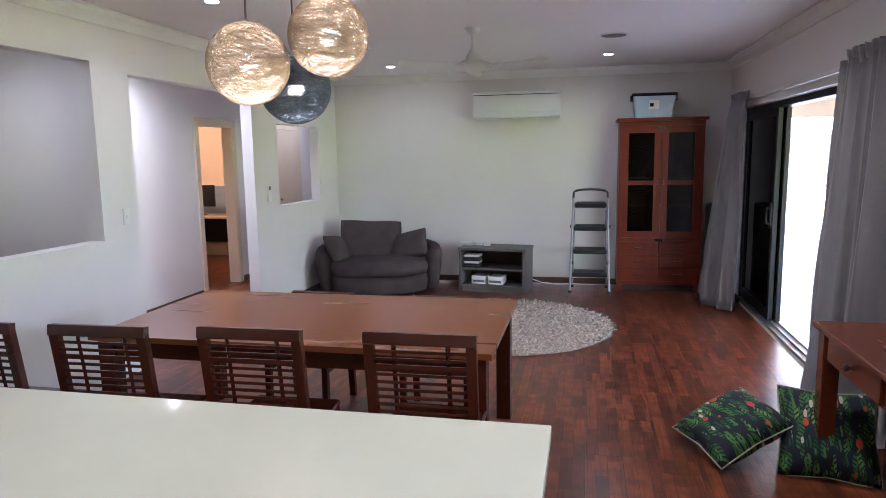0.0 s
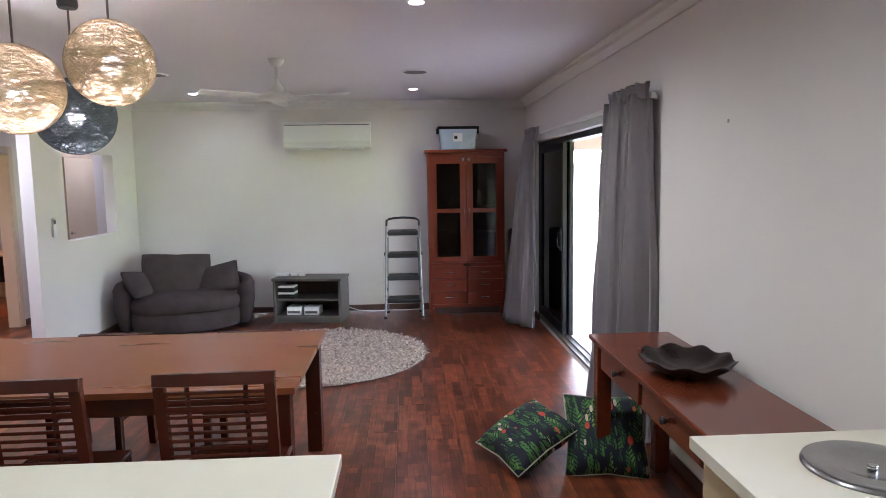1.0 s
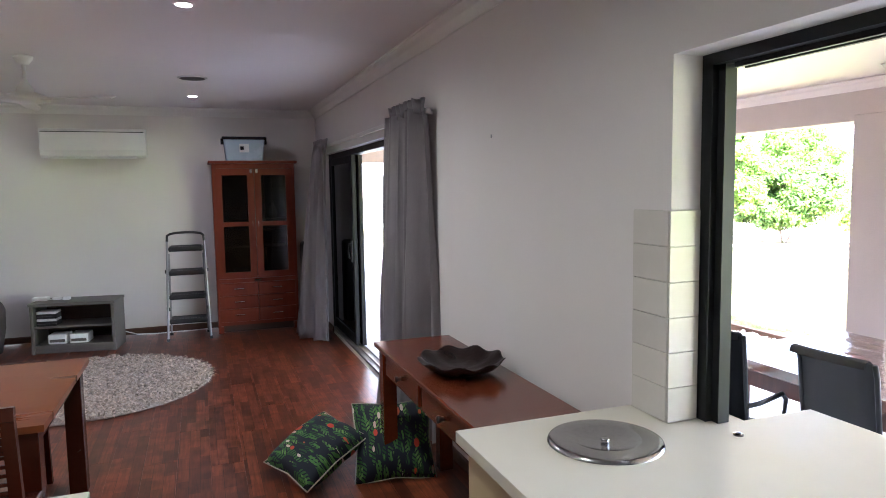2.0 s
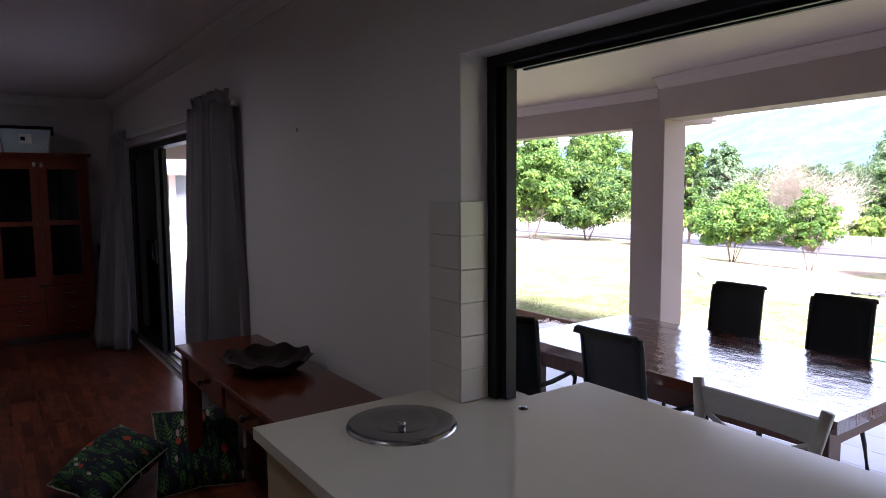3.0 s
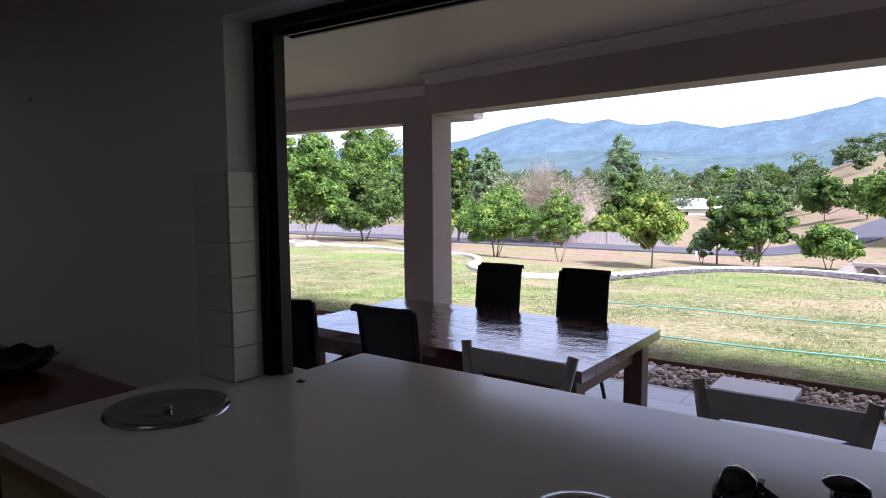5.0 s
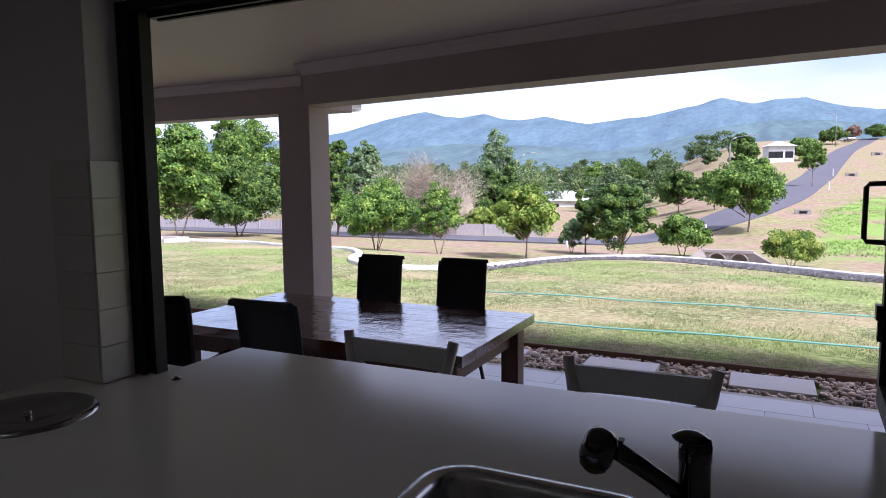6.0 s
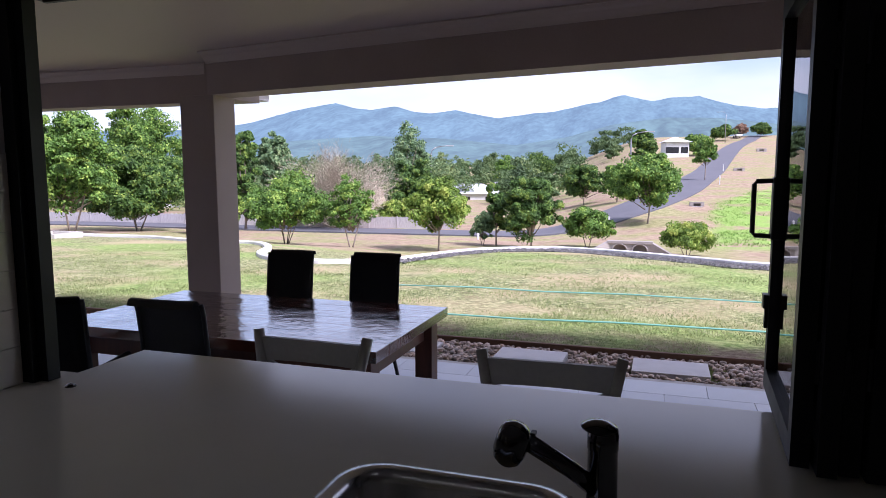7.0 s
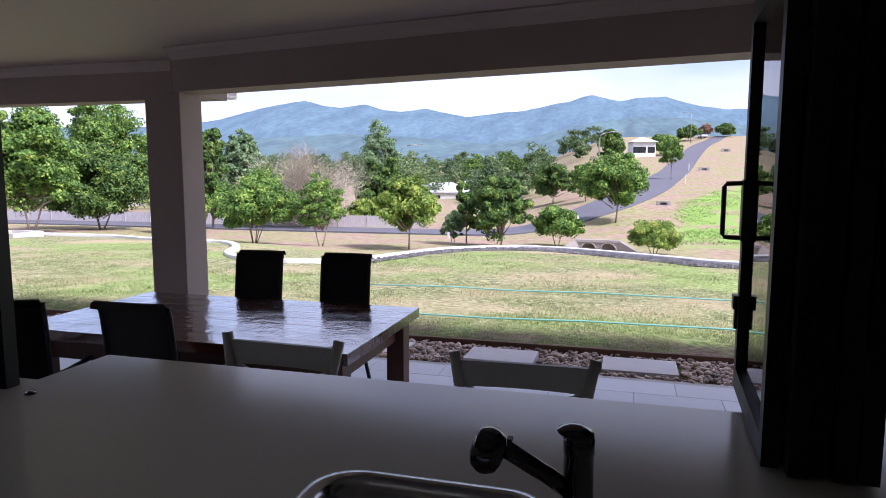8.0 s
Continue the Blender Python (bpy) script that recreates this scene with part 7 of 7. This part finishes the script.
def far_house(x, y, turn, w, d, hh, label, drop=0.0):
    s = thing("house", spot(x, y, -0.3 - drop), label, "house", turn=turn)
    part("wall", block(-d / 2, d / 2, -w / 2, w / 2, 0, hh), HOUSEWHITE, s)
    bm = bmesh.new()
    o = 0.5
    lo = [bm.verts.new(p) for p in ((-d / 2 - o, -w / 2 - o, hh), (d / 2 + o, -w / 2 - o, hh), (d / 2 + o, w / 2 + o, hh), (-d / 2 - o, w / 2 + o, hh))]
    up = [bm.verts.new(p) for p in ((0, -w / 2 + d * 0.35, hh + d * 0.2), (0, w / 2 - d * 0.35, hh + d * 0.2))]
    bm.faces.new((lo[0], lo[1], up[0]))
    bm.faces.new((lo[1], lo[2], up[1], up[0]))
    bm.faces.new((lo[2], lo[3], up[1]))
    bm.faces.new((lo[3], lo[0], up[0], up[1]))
    bm.faces.new(lo[::-1])
    part("roof", bm, ROOFPALE, s)
    for k in (-0.3, 0.1, 0.35):
        part("window", block(-d / 2 - 0.03, -d / 2 + 0.02, k * w - 0.7, k * w + 0.7, 0.9, 2.1), SCREEN, s)


far_house(143, -2.4, 12, 4.4, 5, 3.1, "white modern house on the hill beside the road")
far_house(112, 31.5, 20, 10, 8, 2.6, "low pale-roofed house down in the valley", 1.3)
far_house(135, 30.0, 30, 9, 8, 3.0, "pale-roofed house among the valley trees", 1.6)
far_house(78, 66.0, 40, 10, 8, 2.6, "pale house beyond the shade trees")
car = thing("parked_car", spot(209, -20.3, 0.3), "white car parked at the top of the hill road", "car", turn=8)
part("body", block(-2.1, 2.1, -0.85, 0.85, 0.3, 0.85, 0.12), HOUSEWHITE, car)
part("cabin", block(-1.2, 1.1, -0.75, 0.75, 0.85, 1.4, 0.16), SCREEN, car)
for x in (-1.3, 1.3):
    for y in (-0.8, 0.8):
        part("wheel", tube(bmesh.new(), [(x, y - 0.1, 0.32), (x, y + 0.1, 0.32)], 0.32, 16), RUBBER, car)

# ---- garage and drive seen through the sliding door ----
whole("driveway", boxes((-6, 7.5, 14.6, 22.0, -0.6, -0.14), (-6, 13, 22.0, 34.0, -0.6, -0.14)), CONCRETE, "pale concrete driveway beside the house", kind="structure")
gar = thing("garage", (4.0, 33.4, -0.14), "cream garage with grey roller doors", "garage")
part("wall", boxes((-3, 14, 0.3, 6, 0, 2.6), (3.65, 3.95, -0.05, 0.3, 0, 2.4), (-3, 0.6, -0.05, 0.3, 0, 2.4), (7.2, 14, -0.05, 0.3, 0, 2.4), (-3, 14, -0.05, 0.3, 2.4, 2.6)), SOFFIT, gar)
for x0 in (0.62, 3.97):
    dr = part("roller_door", block(x0, x0 + 3.0, 0.10, 0.14, 0, 2.4), ROLLER, gar)
    for k in range(28):
        part("slat", block(x0, x0 + 3.0, 0.085, 0.10, k * 0.085 + 0.008, k * 0.085 + 0.078, 0.004, 1), ROLLER, dr)
bm = bmesh.new()
v = [bm.verts.new(p) for p in ((-3.6, -0.7, 2.5), (14.6, -0.7, 2.5), (14.6, 3.0, 3.5), (-3.6, 3.0, 3.5), (14.6, 6.6, 2.5), (-3.6, 6.6, 2.5))]
bm.faces.new((v[0], v[1], v[2], v[3]))
bm.faces.new((v[3], v[2], v[4], v[5]))
bmesh.ops.solidify(bm, geom=bm.faces[:], thickness=0.08)
part("roof", bm, ROOFPALE, gar)
part("gutter", block(-3.6, 14.6, -0.82, -0.70, 2.42, 2.54), ROLLER, gar)

# ---- pebble bed, pavers, edging, hose and grass ----
whole("edging", block(6.10, 6.14, -4.5, 14, -0.2, -0.025, 0.004), EDGING, "dark timber garden edging beside the pebbles", kind="structure")
pav = thing("stepping_paver", (5.765, -0.35, -0.10), "pale square-edged stepping paver among river pebbles", "paver", "stepping pavers")
part("slab", block(-0.2, 0.2, -0.30, 0.30, -0.02, 0.05, 0.004), PAVER, pav)
for k in range(1, 6):
    copy_thing(pav, pose(5.765, -0.35 + 1.165 * k, -0.10, 0, 0, (-0.6, 0.8, 0.2, -0.5, 0.4)[k - 1]))
copy_thing(pav, pose(5.765, -1.52, -0.10))
rnd = random.Random(12)
ico = bmesh.new()
bmesh.ops.create_icosphere(ico, subdivisions=1, radius=1.0)
iv = [v.co.copy() for v in ico.verts]
inf = [[v.index for v in f.verts] for f in ico.faces]
ico.free()
verts, faces = [], []
for k in range(8200):
    x, y = rnd.uniform(5.47, 6.09), rnd.uniform(-1.9, 6.0)
    s = 0.013 + 0.026 * rnd.random() ** 1.6
    if 5.54 < x < 5.99 and abs((y + 0.35 + 0.5825) % 1.165 - 0.5825) < 0.33:
        continue
    mat3 = Euler((rnd.uniform(-0.4, 0.4), rnd.uniform(-0.4, 0.4), rnd.uniform(0, 6.3))).to_matrix()
    b0 = len(verts)
    sc3 = Vector((s, s * rnd.uniform(0.6, 0.9), s * rnd.uniform(0.42, 0.65)))
    base = Vector((x, y, -0.105 + rnd.uniform(0, 0.045)))
    for p in iv:
        q = Vector((p.x * sc3.x, p.y * sc3.y, p.z * sc3.z)) * (1 + 0.12 * noise.noise(p * 1.7 + Vector((k, 0, 0))))
        verts.append(tuple(base + mat3 @ q))
    faces += [tuple(b0 + i for i in f) for f in inf]
me = bpy.data.meshes.new("river_pebbles")
me.from_pydata(verts, [], faces)
me.materials.append(PEBBLE)
for p in me.polygons:
    p.use_smooth = True
tagged(new("river_pebbles", me), "brown and grey river pebbles along the patio edge", kind="stuff")

for pts, nm in (([(7.75, -4.5), (7.55, -2.5), (7.46, -1.27), (7.42, 0.2), (7.32, 1.2), (7.30, 2.0), (7.27, 2.9)], "near"),
                ([(9.75, -4.5), (9.83, -3.0), (9.86, -1.58), (10.02, 0.2), (9.95, 1.4), (9.90, 2.36), (9.6, 4.2)], "far")):
    whole("garden_hose", tube(bmesh.new(), [(x, y, height(x, y) + 0.045 + 0.012 * math.sin(3 * y)) for x, y in pts], 0.0105, 6), HOSE, "thin teal garden hose lying across the lawn", "hose",
          smooth=True, group="garden hoses")

rnd = random.Random(77)
verts, faces = [], []
for k in range(140000):
    x = 6.16 + 13 * rnd.random() ** 1.6
    y = rnd.uniform(-0.32, 1.15) * x - 0.5
    if noise.noise((x * 0.8, y * 0.8, 9.0)) < -0.30 + max(7.3 - x, 0) * 0.22 or y > 14 or x > lerp(LAWN_END, y) - 1.15:
        continue
    z = height(x, y)
    hh, w, a = rnd.uniform(0.012, 0.03) * (1.0 + x * 0.03), rnd.uniform(0.003, 0.006) * (0.6 + x * 0.07), rnd.uniform(0, 6.3)
    lx, ly = rnd.gauss(0, 0.03), rnd.gauss(0, 0.03)
    b0 = len(verts)
    verts += [(x - w * math.cos(a), y - w * math.sin(a), z - 0.01), (x + w * math.cos(a), y + w * math.sin(a), z - 0.01), (x + lx, y + ly, z + hh)]
    faces.append((b0, b0 + 1, b0 + 2))
me = bpy.data.meshes.new("lawn_grass")
me.from_pydata(verts, [], faces)
me.materials.append(GRASS)
tagged(new("lawn_grass", me), "short patchy dry lawn grass", kind="stuff")
verts, faces = [], []
for k in range(9000):
    x = rnd.uniform(36, 75)
    y = -x * (0.072 + max(x - 58, 0) * 0.003) - rnd.random() ** 1.2 * 7 + rnd.gauss(0, 0.35)
    z = height(x, y)
    hh, w, a = rnd.uniform(0.04, 0.13), rnd.uniform(0.02, 0.05), rnd.uniform(0, 6.3)
    if noise.noise((x * 0.35, y * 0.35, 2.0)) < -0.12:
        continue
    b0 = len(verts)
    verts += [(x - w * math.cos(a), y - w * math.sin(a), z - 0.05), (x + w * math.cos(a), y + w * math.sin(a), z - 0.05), (x + rnd.gauss(0, 0.12), y + rnd.gauss(0, 0.12), z + hh)]
    faces.append((b0, b0 + 1, b0 + 2))
me = bpy.data.meshes.new("lush_grass")
me.from_pydata(verts, [], faces)
me.materials.append(LUSH)
tagged(new("lush_grass", me), "long bright green grass beside the drain", kind="stuff")

# ---- floor boards and patio tiles ----
BW, BL = 0.195, 1.22
bm = block(-BW / 2 + 0.0002, BW / 2 - 0.0002, -BL / 2 + 0.0002, BL / 2 - 0.0002, -0.010, 0.0, 0.0005, 1)
first = part("board", bm, FLOOR, floor, m=pose(-3.35, 0, 0))
cols = 26
for i in range(cols):
    x = -3.45 + BW * (i + 0.5)
    if x > 1.5 - BW / 4:
        break
    shift = (i * 0.437) % 1 * BL
    for j in range(-1, 8):
        y = 1.2 + shift + BL * j
        if y + BL / 2 > 8.52 or y + BL / 2 < 1.6:
            continue
        o = first.copy()
        scene.collection.objects.link(o)
        o.matrix_local = pose(x, y, 0)
rest = bmesh.new()
for x0, x1, y0, y1 in ((-3.45, 1.5, -2.6, 1.0), (-4.7, -3.45, 0.8, 11.5), (-8.6, -4.7, 5.9, 10.2), (-3.45, 1.5, 1.0, 8.5)):
    box(rest, x0, x1, y0, y1, -0.0125, -0.0105 if y0 == 1.0 else -0.0005)
part("board_rest", rest, FLOOR, floor)
bpy.data.objects.remove(first)

TW, TL = 0.30, 0.60
bm = block(-TW / 2 + 0.0015, TW / 2 - 0.0015, -TL / 2 + 0.0015, TL / 2 - 0.0015, -0.012, 0.0, 0.0012, 1)
slab = bpy.data.objects["patio_slab"]
tile0 = part("tile", bm, PATIOTILE, slab, m=pose(1.9, 0, -0.06))
for i in range(12):
    x = 1.90 + i * TW + 0.01
    for j in range(-4, 12):
        o = tile0.copy()
        scene.collection.objects.link(o)
        o.matrix_local = pose(x, j * TL + (0.3 if i % 2 else 0.0), -0.06)
bpy.data.objects.remove(tile0)
rest = bmesh.new()
for j in range(13):
    for i in range(6):
        box(rest, 1.75 + i * 0.6 + 0.0015, 2.35 + i * 0.6 - 0.0015, 6.92 + j * 0.57, 6.92 + (j + 1) * 0.57 - 0.003, -0.07, -0.06)
o = part("tile_rest", rest, PATIOTILE, slab)
tagged(o, kind="stuff")
